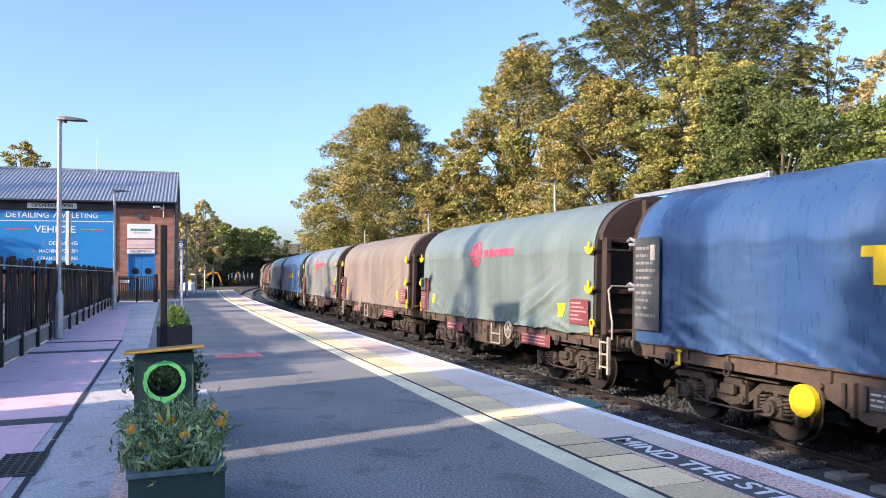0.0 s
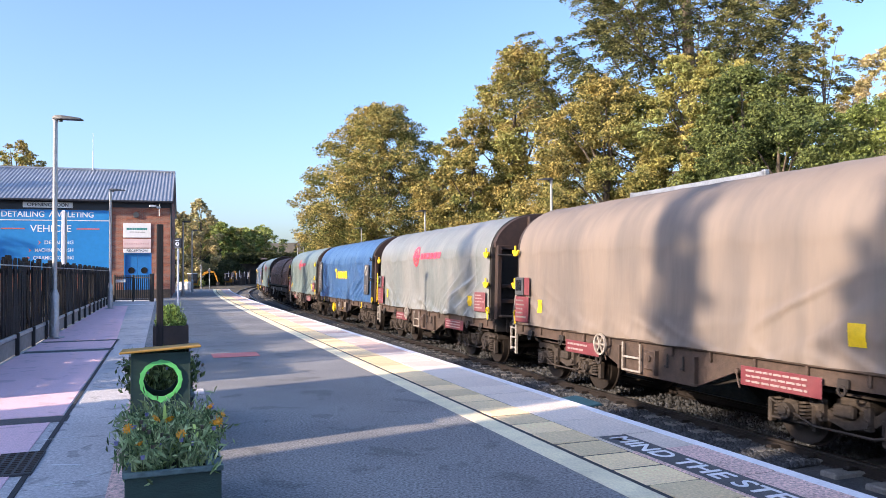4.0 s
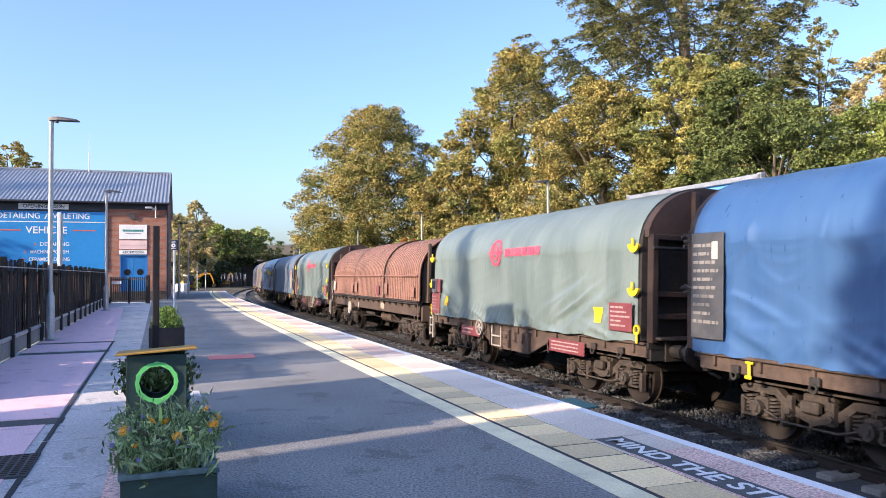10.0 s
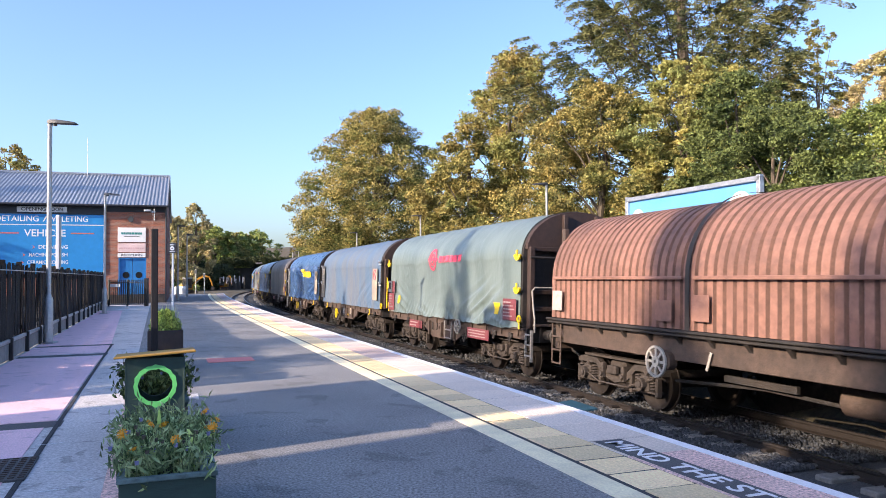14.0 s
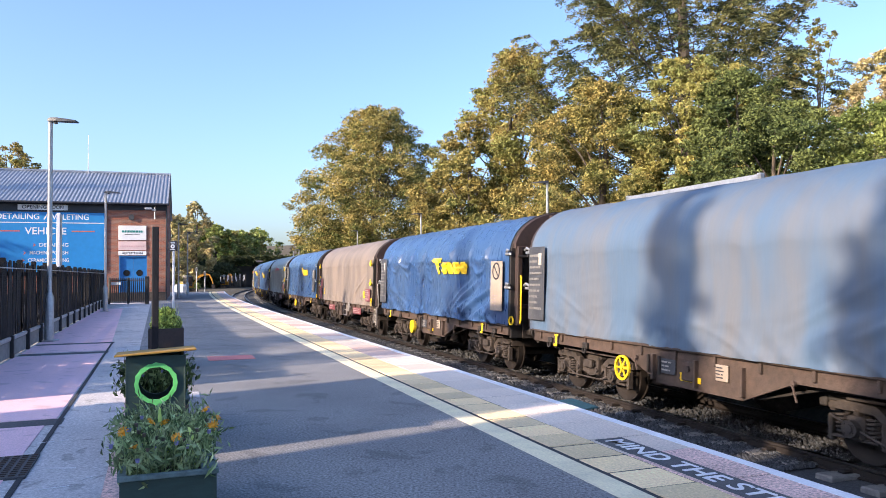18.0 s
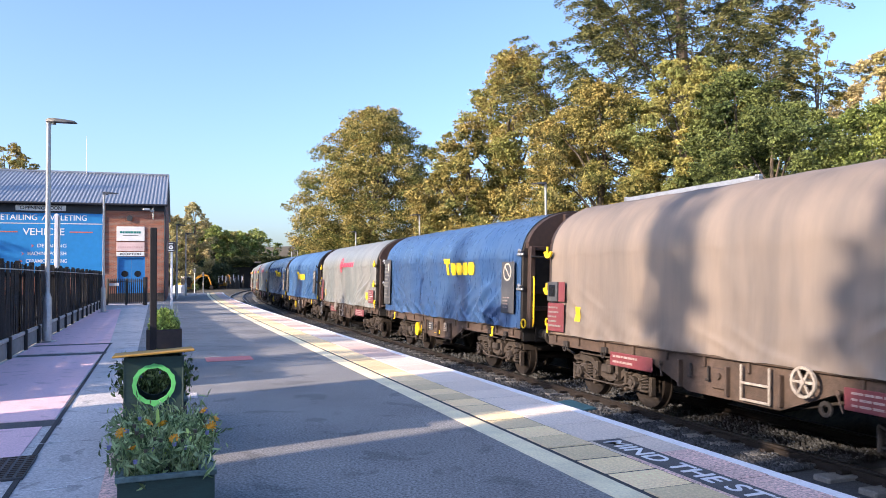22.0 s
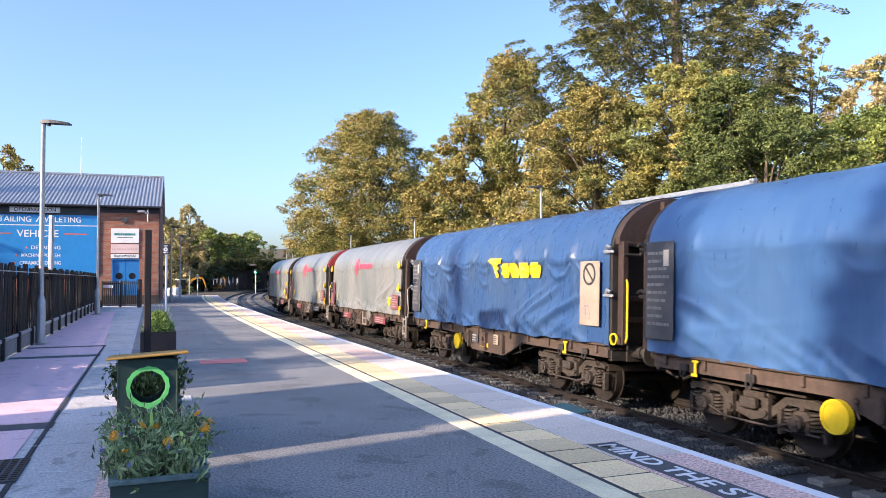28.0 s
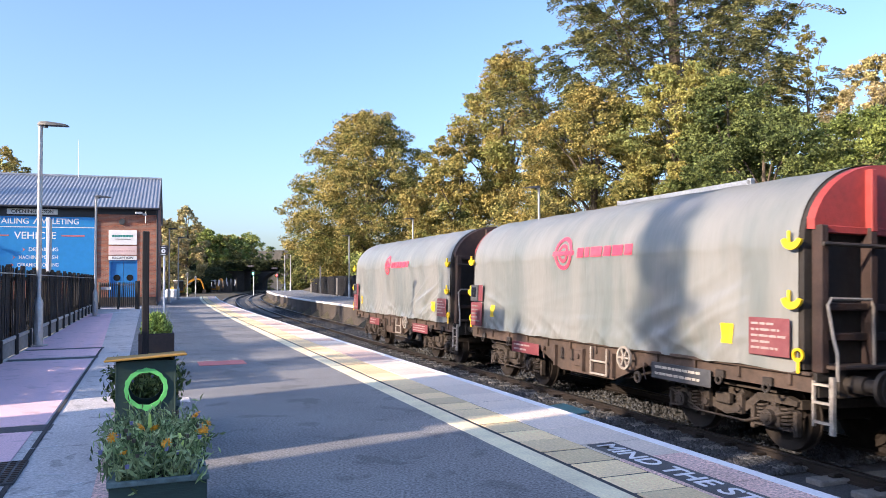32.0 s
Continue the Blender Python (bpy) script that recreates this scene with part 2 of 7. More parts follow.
M_PALE_STEEL = material("dirty_pale_grey_steel", (0.34, 0.315, 0.28), 0.6, grain=14, amount=0.25, stain=5, stain_amount=0.55, tint=(0.13, 0.10, 0.085))
M_PLATE_INK = material("faded_grey_stencil", (0.20, 0.195, 0.185), 0.65, grain=20, amount=0.25)
M_CREAM = material("cream_stencil", (0.44, 0.41, 0.36), 0.65, grain=20, amount=0.15)
M_LOGO_YELLOW = material("yellow_logo_vinyl", (0.80, 0.53, 0.015), 0.5, grain=6, amount=0.06)
M_LOGO_RED = material("red_logo_vinyl", (0.66, 0.05, 0.10), 0.5, grain=6, amount=0.1, stain=2, stain_amount=0.2, tint=(0.7, 0.25, 0.25))
M_TARP_BLUE = material("blue_tarpaulin", (0.025, 0.07, 0.18), 0.30, grain=5, amount=0.08, stain=0.8, stain_amount=0.75, tint=(0.05, 0.095, 0.18), bump=0.15, bump_scale=9, spec=1.0, stretch=(1.9, 1.0, 0.32))
M_TARP_LIGHTBLUE = material("paler_blue_tarpaulin", (0.032, 0.092, 0.225), 0.32, grain=5, amount=0.05, stain=0.8, stain_amount=0.75, tint=(0.06, 0.135, 0.27), bump=0.15, bump_scale=9, spec=0.8, stretch=(1.9, 1.0, 0.32))
M_TARP_FADED = material("grimy_faded_blue_tarpaulin", (0.075, 0.13, 0.205), 0.6, grain=5, amount=0.05, stain=0.8, stain_amount=0.75, tint=(0.15, 0.14, 0.13), bump=0.25, bump_scale=9, spec=0.6, stretch=(1.9, 1.0, 0.32))
M_TARP_GREY = material("grey_green_tarpaulin", (0.215, 0.222, 0.215), 0.36, grain=5, amount=0.05, stain=0.8, stain_amount=0.75, tint=(0.095, 0.13, 0.135), bump=0.25, bump_scale=9, spec=0.6, stretch=(1.9, 1.0, 0.32))
M_TARP_GREEN = material("sea_green_tarpaulin", (0.15, 0.195, 0.19), 0.38, grain=5, amount=0.05, stain=0.8, stain_amount=0.75, tint=(0.07, 0.105, 0.105), bump=0.25, bump_scale=9, spec=0.6, stretch=(1.9, 1.0, 0.32))
M_TARP_BROWN = material("sooty_taupe_tarpaulin", (0.215, 0.175, 0.145), 0.6, grain=5, amount=0.05, stain=0.8, stain_amount=0.75, tint=(0.09, 0.085, 0.085), bump=0.25, bump_scale=9, spec=0.6, stretch=(1.9, 1.0, 0.32))
M_HOOD = material("rust_brown_steel_hood", (0.27, 0.14, 0.105), 0.6, metal=0.1, grain=7, amount=0.25, stain=0.7, stain_amount=0.7, tint=(0.085, 0.048, 0.04), bump=0.3, bump_scale=25)
M_HOOD_GROOVE = material("darker_brown_hood_groove", (0.13, 0.07, 0.053), 0.85, grain=12, amount=0.3, stain=1.0, stain_amount=0.5)
M_HOOD_BARE = material("flaked_pale_primer", (0.42, 0.36, 0.33), 0.6, grain=12, amount=0.2)
M_BARK = material("grey_brown_bark", (0.10, 0.08, 0.06), 0.95, grain=12, amount=0.4, stretch=(3, 3, 0.5), bump=0.8, bump_scale=12)
M_LEAF_OAK = leafy("autumn_oak_leaves", (0.12, 0.148, 0.046), (0.34, 0.27, 0.092))
M_LEAF_GREEN = leafy("mid_green_leaves", (0.14, 0.203, 0.056), (0.308, 0.336, 0.105))
M_LEAF_WOOD = leafy("shaded_woodland_leaves", (0.104, 0.137, 0.052), (0.221, 0.221, 0.078))
M_LEAF_GOLD = leafy("golden_leaves", (0.42, 0.355, 0.11), (0.19, 0.22, 0.075))
M_LEAF_DEEP = leafy("dark_evergreen_leaves", (0.0585, 0.0884, 0.0325), (0.143, 0.169, 0.0546))
M_LEAF_BRONZE = leafy("bronze_thinning_leaves", (0.38, 0.29, 0.10), (0.21, 0.225, 0.07))
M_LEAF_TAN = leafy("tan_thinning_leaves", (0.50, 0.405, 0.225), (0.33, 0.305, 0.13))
M_LEAF_MOSS = leafy("mossy_green_leaves", (0.10, 0.14, 0.04), (0.22, 0.26, 0.07))
M_IVY = leafy("dark_ivy_leaves", (0.035, 0.05, 0.022), (0.07, 0.08, 0.035))
M_NEEDLE = leafy("cedar_needles", (0.052, 0.074, 0.034), (0.19, 0.18, 0.068))
M_LEAF_RUST = leafy("rusty_orange_leaves", (0.468, 0.143, 0.0455), (0.26, 0.169, 0.052))
M_GRASS = leafy("fresh_grass_blades", (0.27, 0.40, 0.08), (0.42, 0.48, 0.15), clump=3)
M_FLOWER_LEAF = leafy("mid_green_flower_leaves", (0.13, 0.22, 0.08), (0.40, 0.48, 0.25), clump=7)
M_SHRUB_LEAF = leafy("dark_shrub_leaves", (0.05, 0.085, 0.03), (0.17, 0.22, 0.08), clump=6)
M_PETAL = material("orange_petals", (0.85, 0.36, 0.01), 0.6, grain=30, amount=0.15, bump=0)
M_PETAL_BLUE = material("faded_violet_petals", (0.22, 0.22, 0.40), 0.6, bump=0)
M_GLASS_DARK = material("dark_window_glass", (0.015, 0.017, 0.02), 0.1, grain=3, amount=0.1, bump=0)
M_BRIDGE = material("sooty_bridge_concrete", (0.045, 0.045, 0.045), 0.9, grain=6, amount=0.25, stain=0.6, stain_amount=0.5)
M_CONCRETE = material("weathered_concrete", (0.28, 0.27, 0.25), 0.9, grain=8, amount=0.2, stain=0.8, stain_amount=0.5)
M_DIGGER = material("orange_yellow_machine_paint", (0.55, 0.25, 0.02), 0.5, grain=8, amount=0.2)
M_POSTER_BLUE = material("sky_blue_poster", (0.10, 0.33, 0.70), 0.4, grain=2, amount=0.1, stain=0.4, stain_amount=0.5, tint=(0.25, 0.5, 0.8))
M_POSTER_PALE = material("pale_poster_shape", (0.66, 0.66, 0.68), 0.4, grain=2, amount=0.1)
M_BLUE_STAIN = material("blue_green_board", (0.02, 0.085, 0.14), 0.6, grain=12, amount=0.3, stain=3)
M_GREEN_LIGHT = material("green_signal_light", (0.05, 1.0, 0.45), 0.4, emit=9.0, bump=0)
M_RED_LIGHT = material("red_signal_light", (1.0, 0.03, 0.03), 0.4, emit=7.0, bump=0)


# ---- building blocks ----
class Geo:
    """Vertices and faces of one mesh, put together from simple solids."""

    def __init__(self):
        self.v, self.f = [], []

    def add(self, verts, faces, m=None):
        k = len(self.v)
        self.v += [tuple(m @ Vector(p)) for p in verts] if m is not None else [tuple(p) for p in verts]
        self.f += [tuple(i + k for i in q) for q in faces]
        return self

    def box(self, c, s, m=None, bevel=0.0):
        x, y, z = (q / 2 for q in s)
        if bevel:
            b = min(bevel, 0.45 * min(s))
            pts, idx = [], {}
            for sx in (-1, 1):
                for sy in (-1, 1):
                    for sz in (-1, 1):
                        for a in range(3):
                            q = [sx * (x - b), sy * (y - b), sz * (z - b)]
                            q[a] = (sx * x, sy * y, sz * z)[a]
                            idx[sx, sy, sz, a] = len(pts)
                            pts.append((c[0] + q[0], c[1] + q[1], c[2] + q[2]))
            fs = []
            for a in range(3):
                o = [i for i in range(3) if i != a]
                for s1 in (-1, 1):
                    ring = []
                    for u, w in ((-1, -1), (1, -1), (1, 1), (-1, 1)):
                        k = [0, 0, 0]
                        k[a], k[o[0]], k[o[1]] = s1, u, w
                        ring.append(idx[(*k, a)])
                    fs.append(ring if (s1 > 0) == (a != 1) else ring[::-1])
            for a in range(3):
                o = [i for i in range(3) if i != a]
                for u in (-1, 1):
                    for w in (-1, 1):
                        k0, k1 = [0, 0, 0], [0, 0, 0]
                        k0[a], k1[a] = -1, 1
                        for k in (k0, k1):
                            k[o[0]], k[o[1]] = u, w
                        fs.append([idx[(*k0, o[0])], idx[(*k1, o[0])], idx[(*k1, o[1])], idx[(*k0, o[1])]])
            for sx in (-1, 1):
                for sy in (-1, 1):
                    for sz in (-1, 1):
                        fs.append([idx[sx, sy, sz, a] for a in range(3)])
            return self.add(pts, fs, m)
        pts = [(c[0] + i * x, c[1] + j * y, c[2] + k * z) for i in (-1, 1) for j in (-1, 1) for k in (-1, 1)]
        return self.add(pts, [(0, 1, 3, 2), (4, 6, 7, 5), (0, 4, 5, 1), (2, 3, 7, 6), (0, 2, 6, 4), (1, 5, 7, 3)], m)

    def loft(self, rings, close=True, caps=True, m=None):
        n, k = len(rings[0]), len(self.v)
        self.v += [tuple(m @ Vector(p)) if m is not None else tuple(p) for r in rings for p in r]
        for i in range(len(rings) - 1):
            for j in range(n if close else n - 1):
                a, b = i * n + j, i * n + (j + 1) % n
                self.f.append((k + a, k + b, k + b + n, k + a + n))
        if caps and close:
            self.f.append(tuple(k + j for j in range(n))[::-1])
            self.f.append(tuple(k + (len(rings) - 1) * n + j for j in range(n)))
        return self

    def tube(self, path, radius, n=8, m=None):
        """A round bar along a path; radius is one number or one for each point."""
        path = [Vector(p) for p in path]
        rad = radius if isinstance(radius, (list, tuple)) else [radius] * len(path)
        rings, side = [], None
        for i, p in enumerate(path):
            t = (path[min(i + 1, len(path) - 1)] - path[max(i - 1, 0)]).normalized()
            if side is None:
                side = t.orthogonal().normalized()
            side = (side - t * side.dot(t)).normalized()
            up = t.cross(side)
            rings.append([p + (side * math.cos(2 * math.pi * j / n) + up * math.sin(2 * math.pi * j / n)) * rad[i] for j in range(n)])
        return self.loft(rings, m=m)

    def cyl(self, a, b, r, n=16, r2=None, m=None):
        return self.tube([a, b], [r, r if r2 is None else r2], n, m)

    def prism(self, outline, y0, y1, m=None):
        """An outline of (x, z) points drawn out from y0 to y1."""
        return self.loft([[(x, y0, z) for x, z in outline], [(x, y1, z) for x, z in outline]], m=m)

    def ring(self, c, r_out, r_in, y0, y1, n=24, m=None):
        """A flat ring about the y axis."""
        rings = []
        for r, y in ((r_out, y0), (r_out, y1), (r_in, y1), (r_in, y0), (r_out, y0)):
            rings.append([(c[0] + r * math.cos(2 * math.pi * j / n), c[1] + y, c[2] + r * math.sin(2 * math.pi * j / n)) for j in range(n)])
        return self.loft(rings, caps=False, m=m)

    def mesh(self, name, mat, smooth=False):
        me = bpy.data.meshes.new(name)
        me.from_pydata(self.v, [], self.f)
        bm = bmesh.new()
        bm.from_mesh(me)
        bmesh.ops.recalc_face_normals(bm, faces=bm.faces)
        bm.to_mesh(me)
        bm.free()
        me.materials.append(mat)
        if smooth:
            me.shade_smooth()
            me.set_sharp_from_angle(angle=radians(40))
        return me


def part(name, geo, mat, parent=None, label="", at=None, smooth=False):
    """One mesh object under a thing or a part; geo is a Geo or a mesh that is shared."""
    me = geo.mesh(name, mat, smooth) if isinstance(geo, Geo) else geo
    ob = new(name, me)
    ob.parent = parent
    if at is not None:
        ob.matrix_basis = at
    if label:
        tagged(ob, label)
    return ob


def thing(name, label, category, at=None, group="", kind=""):
    ob = new(name)
    ob.empty_display_size = 0.2
    if at is not None:
        ob.matrix_basis = at
    return tagged(ob, label, category, group, kind)


def lettering(text, height, mat, parent, at, width=0.0, name="lettering", bold=0.0, shear=0.0):
    """Words in the built-in font as a thin solid, in the plane x, y of at, centred."""
    cu = bpy.data.curves.new(name, "FONT")
    cu.body, cu.size, cu.extrude, cu.offset, cu.shear = text, height * 1.37, 0.003, bold * height, shear
    cu.align_x, cu.align_y = "CENTER", "CENTER"
    tmp = bpy.data.objects.new(name, cu)
    scene.collection.objects.link(tmp)
    dg = bpy.context.evaluated_depsgraph_get()
    me = bpy.data.meshes.new_from_object(tmp.evaluated_get(dg))
    bpy.data.objects.remove(tmp)
    if width:
        xs = [v.co.x for v in me.vertices]
        k = width / (max(xs) - min(xs))
        for v in me.vertices:
            v.co.x *= k
    me.materials.clear()
    me.materials.append(mat)
    ob = new(name, me)
    ob.parent, ob.matrix_basis = parent, at
    return ob


# ---- the line of the near platform's edge: start, heading and curvature ----
STEP = 0.5
LINE_S = np.arange(-150, 420, STEP)
LINE_K = np.interp(LINE_S, [0, 45, 130, 240], [-0.00061, 0.00132, 0.00266, 0.00266])
LINE_T = -np.cumsum(LINE_K) * STEP
_i0 = int(np.searchsorted(LINE_S, 0))
LINE_T = LINE_T - LINE_T[_i0] + 0.3637
LINE_P = np.cumsum(np.stack([-np.sin(LINE_T), np.cos(LINE_T)], 1), 0) * STEP
LINE_P = LINE_P - LINE_P[_i0] + (2.366, 6.0)


def heading(s):
    return float(np.interp(s, LINE_S, LINE_T))


def at_line(s, d, z=0.0):
    """The point s metres along the platform edge and d metres to the side of the tracks (negative: on the near platform)."""
    t = heading(s)
    return Vector((float(np.interp(s, LINE_S, LINE_P[:, 0])) + d * math.cos(t), float(np.interp(s, LINE_S, LINE_P[:, 1])) + d * math.sin(t), z))


def pose_at(s, d, z=0.0):
    """A pose on the line: x across, away from the near platform, y along the line, away from the camera."""
    return Matrix.Translation(at_line(s, d, z)) @ Matrix.Rotation(heading(s), 4, "Z")


def strip(s0, s1, d0, d1, z, thick=0.0, step=1.0, geo=None, z1=None):
    """A band along the line from d0 to d1, with thickness downwards."""
    geo = geo or Geo()
    n = max(2, int(abs(s1 - s0) / step) + 1)
    z1 = z if z1 is None else z1
    rings = []
    for s in np.linspace(s0, s1, n):
        a, b = at_line(s, d0, z), at_line(s, d1, z1)
        rings.append([a, b, b - Vector((0, 0, thick)), a - Vector((0, 0, thick))] if thick else [a, b])
    return geo.loft(rings, close=bool(thick), caps=bool(thick))


RAIL_Z = -0.915
TRACK_NEAR, TRACK_FAR = 1.48, 4.61
OPP_EDGE = 6.25
NEAR_END, OPP_END = 73.0, 112.0
CANT = -2.0

# ---- ground, tracks and platforms ----
def ground_height(x, y):
    i = int(np.argmin((LINE_P[:, 0] - x) ** 2 + (LINE_P[:, 1] - y) ** 2))
    s, t = LINE_S[i], LINE_T[i]
    d = (x - LINE_P[i, 0]) * math.cos(t) + (y - LINE_P[i, 1]) * math.sin(t)
    far = min(1.0, max(0.0, (s - 76) / 6))
    if d < -0.6:
        z = -0.10 + far * -0.75
        if d < -9 and s > 78:
            z += min(2.2, (-d - 9) * 0.16)
    elif d < 6.9:
        z = -1.14
    elif d < 12:
        z = -0.10 if s < OPP_END - 1 else -0.95
    else:
        z = -0.10 + min(7.0, (d - 12) * 0.28)
    if s > 235:
        z += min(12.0, (s - 235) * 0.25)
    return z + 0.03 * noise.noise((x * 0.4, y * 0.4, 0))


def build_ground():
    xs = np.concatenate([[-3000, -1000, -300, -120, -80], np.arange(-60, 60.1, 1.2), [80, 120, 300, 1000, 3000]])
    ys = np.concatenate([[-3000, -1000, -300, -120, -60], np.arange(-40, 200.1, 1.6), np.arange(206, 330, 6), [380, 500, 1000, 3000]])
    me = bpy.data.meshes.new("ground")
    v = [(x, y, ground_height(x, y)) for y in ys for x in xs]
    n = len(xs)
    f = [(j * n + i, j * n + i + 1, (j + 1) * n + i + 1, (j + 1) * n + i) for j in range(len(ys) - 1) for i in range(n - 1)]
    me.from_pydata(v, [], f)
    me.materials.append(M_EARTH)
    me.shade_smooth()
    tagged(new("ground", me), "bare brown earth and leaf litter beside the line", "ground", kind="structure")


def stones(name, count, s0, s1, d0, d1, z, size, mat, label, seed, near=6.0):
    """Loose ballast: small chipped stones strewn over a band, denser towards the camera."""
    rnd = np.random.RandomState(seed)
    s = s0 + (s1 - s0) * rnd.rand(count) ** near
    d = d0 + (d1 - d0) * rnd.rand(count)
    base = np.array([(1, 0, -.3), (-.5, .9, -.3), (-.5, -.9, -.3), (.4, .3, .75), (-.4, .1, .8), (0, -.5, .6)])
    tri = np.array([(0, 1, 3), (1, 4, 3), (1, 2, 4), (2, 5, 4), (2, 0, 5), (0, 3, 5), (3, 4, 5)])
    t = np.interp(s, LINE_S, LINE_T)
    px, py = np.interp(s, LINE_S, LINE_P[:, 0]) + d * np.cos(t), np.interp(s, LINE_S, LINE_P[:, 1]) + d * np.sin(t)
    a, sz = rnd.rand(count) * 6.28, size * (0.6 + 0.8 * rnd.rand(count)) * (1 + (s - s0) / 40)
    jit = 1 + 0.5 * (rnd.rand(count, 6, 3) - 0.5)
    b = base[None] * jit * sz[:, None, None]
    ca, sa = np.cos(a)[:, None], np.sin(a)[:, None]
    vx, vy = b[:, :, 0] * ca - b[:, :, 1] * sa, b[:, :, 0] * sa + b[:, :, 1] * ca
    v = np.stack([vx + px[:, None], vy + py[:, None], b[:, :, 2] + z + 0.02 * rnd.rand(count)[:, None]], 2).reshape(-1, 3)
    f = (tri[None] + 6 * np.arange(count)[:, None, None]).reshape(-1, 3)
    ob = raw_mesh(name, v, f, mat)
    return tagged(ob, label, "ballast", kind="stuff")


def raw_mesh(name, v, f, mat):
    """A mesh straight from arrays of vertices and of equal faces."""
    me = bpy.data.meshes.new(name)
    k = f.shape[1]
    me.vertices.add(len(v))
    me.vertices.foreach_set("co", np.ascontiguousarray(v, np.float32).ravel())
    me.loops.add(f.size)
    me.loops.foreach_set("vertex_index", f.astype(np.int32).ravel())
    me.polygons.add(len(f))
    me.polygons.foreach_set("loop_start", np.arange(0, f.size, k, dtype=np.int32))
    me.polygons.foreach_set("loop_total", np.full(len(f), k, np.int32))
    me.update(calc_edges=True)
    me.materials.append(mat)
    return new(name, me)


def leaves(v_centre, size, rnd, flat=0.5, wide=0.55, fold=True, along=None):
    """Leaves turned at random: two triangles folded along the middle, or one bent tip each for far crowns."""
    n = len(v_centre)
    d = rnd.randn(n, 3)
    d[:, 2] *= flat
    if along is not None:
        d = along + .6 * d
    d /= np.linalg.norm(d, axis=1)[:, None] + 1e-9
    e = rnd.randn(n, 3)
    e -= d * (e * d).sum(1)[:, None]
    e /= np.linalg.norm(e, axis=1)[:, None] + 1e-9
    nn = np.cross(d, e)
    sz = (size * (0.6 + 0.8 * rnd.rand(n)))[:, None]
    a, b = v_centre - d * sz, v_centre + d * sz
    l, r = v_centre + e * sz * wide + nn * sz * .2, v_centre - e * sz * wide + nn * sz * .2
    if not fold:
        return np.stack([a, v_centre + d * sz * .6 + e * sz * wide, v_centre + d * sz * .7 - e * sz * wide], 1).reshape(-1, 3), 3 * np.arange(n)[:, None] + np.array([[0, 1, 2]])
    v = np.stack([a, l, b, r], 1).reshape(-1, 3)
    i = 4 * np.arange(n)[:, None]
    return v, np.concatenate([i + [0, 1, 2], i + [0, 2, 3]], 1).reshape(-1, 3)


def rail_profile(x):
    half = [(0.07, 0.0), (0.07, 0.012), (0.012, 0.03), (0.012, 0.11), (0.036, 0.125), (0.036, 0.158)]
    return [(x + a, b) for a, b in half] + [(x - a, b) for a, b in reversed(half)]


def build_track(d, name, cant):
    bed = tagged(new(name), "pair of rusty running rails on concrete sleepers in ballast", "railway track", kind="structure")
    for k, side in enumerate((-1, 1)):
        geo, head = Geo(), Geo()
        rings, tops = [], []
        lift = -side * math.radians(cant) * -0.75
        for s in np.arange(-60, 290, 2.0):
            m = pose_at(s, d + side * 0.752, RAIL_Z - 0.16 + lift)
            rings.append([m @ Vector((x, 0, z)) for x, z in rail_profile(0)])
            tops.append([m @ Vector((x, 0, z)) for x, z in ((-0.033, 0.158), (0.033, 0.158), (0.033, 0.161), (-0.033, 0.161))])
        part("rail", geo.loft(rings), M_RAIL, bed, "rusty steel rail")
        part("rail_head", head.loft(tops), M_RAILTOP, bed, "polished running surface")
    me = Geo().box((0, 0, -0.1), (2.5, 0.26, 0.2), bevel=0.02).mesh("sleeper", M_SLEEPER)
    clip = Geo().box((0, 0, 0.02), (0.18, 0.1, 0.05), bevel=0.015).mesh("rail_clip", M_RAIL)
    rnd = random.Random(5 + int(d * 10))
    for i in range(170):
        s = -4 + i * 0.65
        m = pose_at(s, d, RAIL_Z - 0.165) @ pose(0, 0, 0, 0, math.degrees(math.radians(cant)), rnd.uniform(-1, 1))
        sl = part("sleeper", me, M_SLEEPER, bed, at=m)
        if i < 50:
            for x in (-0.87, -0.63, 0.63, 0.87):
                part("rail_clip", clip, M_RAIL, sl, at=pose(x, 0, 0))
    rest = Geo()
    for i in range(170, 430):
        rest.box((0, 0, -0.1), (2.5, 0.26, 0.2), m=pose_at(-4 + i * 0.65, d, RAIL_Z - 0.165))
    tagged(part("distant_sleepers", rest, M_SLEEPER, bed), kind="stuff")


def build_ballast():
    tagged(part("ballast_bed", strip(-60, 290, -0.15, OPP_EDGE + 0.3, RAIL_Z - 0.19, 0.3, 2.0), M_BALLAST), "dark grey stone ballast under the tracks", "ballast", kind="structure")
    stones("ballast_stones", 21000, 3.0, 48.0, 2.2, 3.75, RAIL_Z - 0.17, 0.034, M_BALLAST, "loose grey ballast stones between the tracks", 3, 2.2)
    stones("ballast_stones", 9000, 3.0, 60.0, 3.9, 6.15, RAIL_Z - 0.175, 0.036, M_BALLAST, "loose grey ballast stones under the wagons", 4, 2.0)
    stones("ballast_stones", 11000, -3.0, 30.0, .06, 0.66, RAIL_Z - 0.155, 0.034, M_BALLAST, "loose grey ballast stones beside the platform wall", 6, 1.6)
    stones("ballast_stones", 11000, -3.0, 30.0, .82, 2.14, RAIL_Z - 0.165, 0.034, M_BALLAST, "loose grey ballast stones between the near rails", 7, 1.6)
    stones("ballast_stones", 6000, 12.0, 75.0, 0.1, 2.3, RAIL_Z - 0.175, 0.045, M_BALLAST, "loose grey ballast stones in the near track", 5, 1.4)


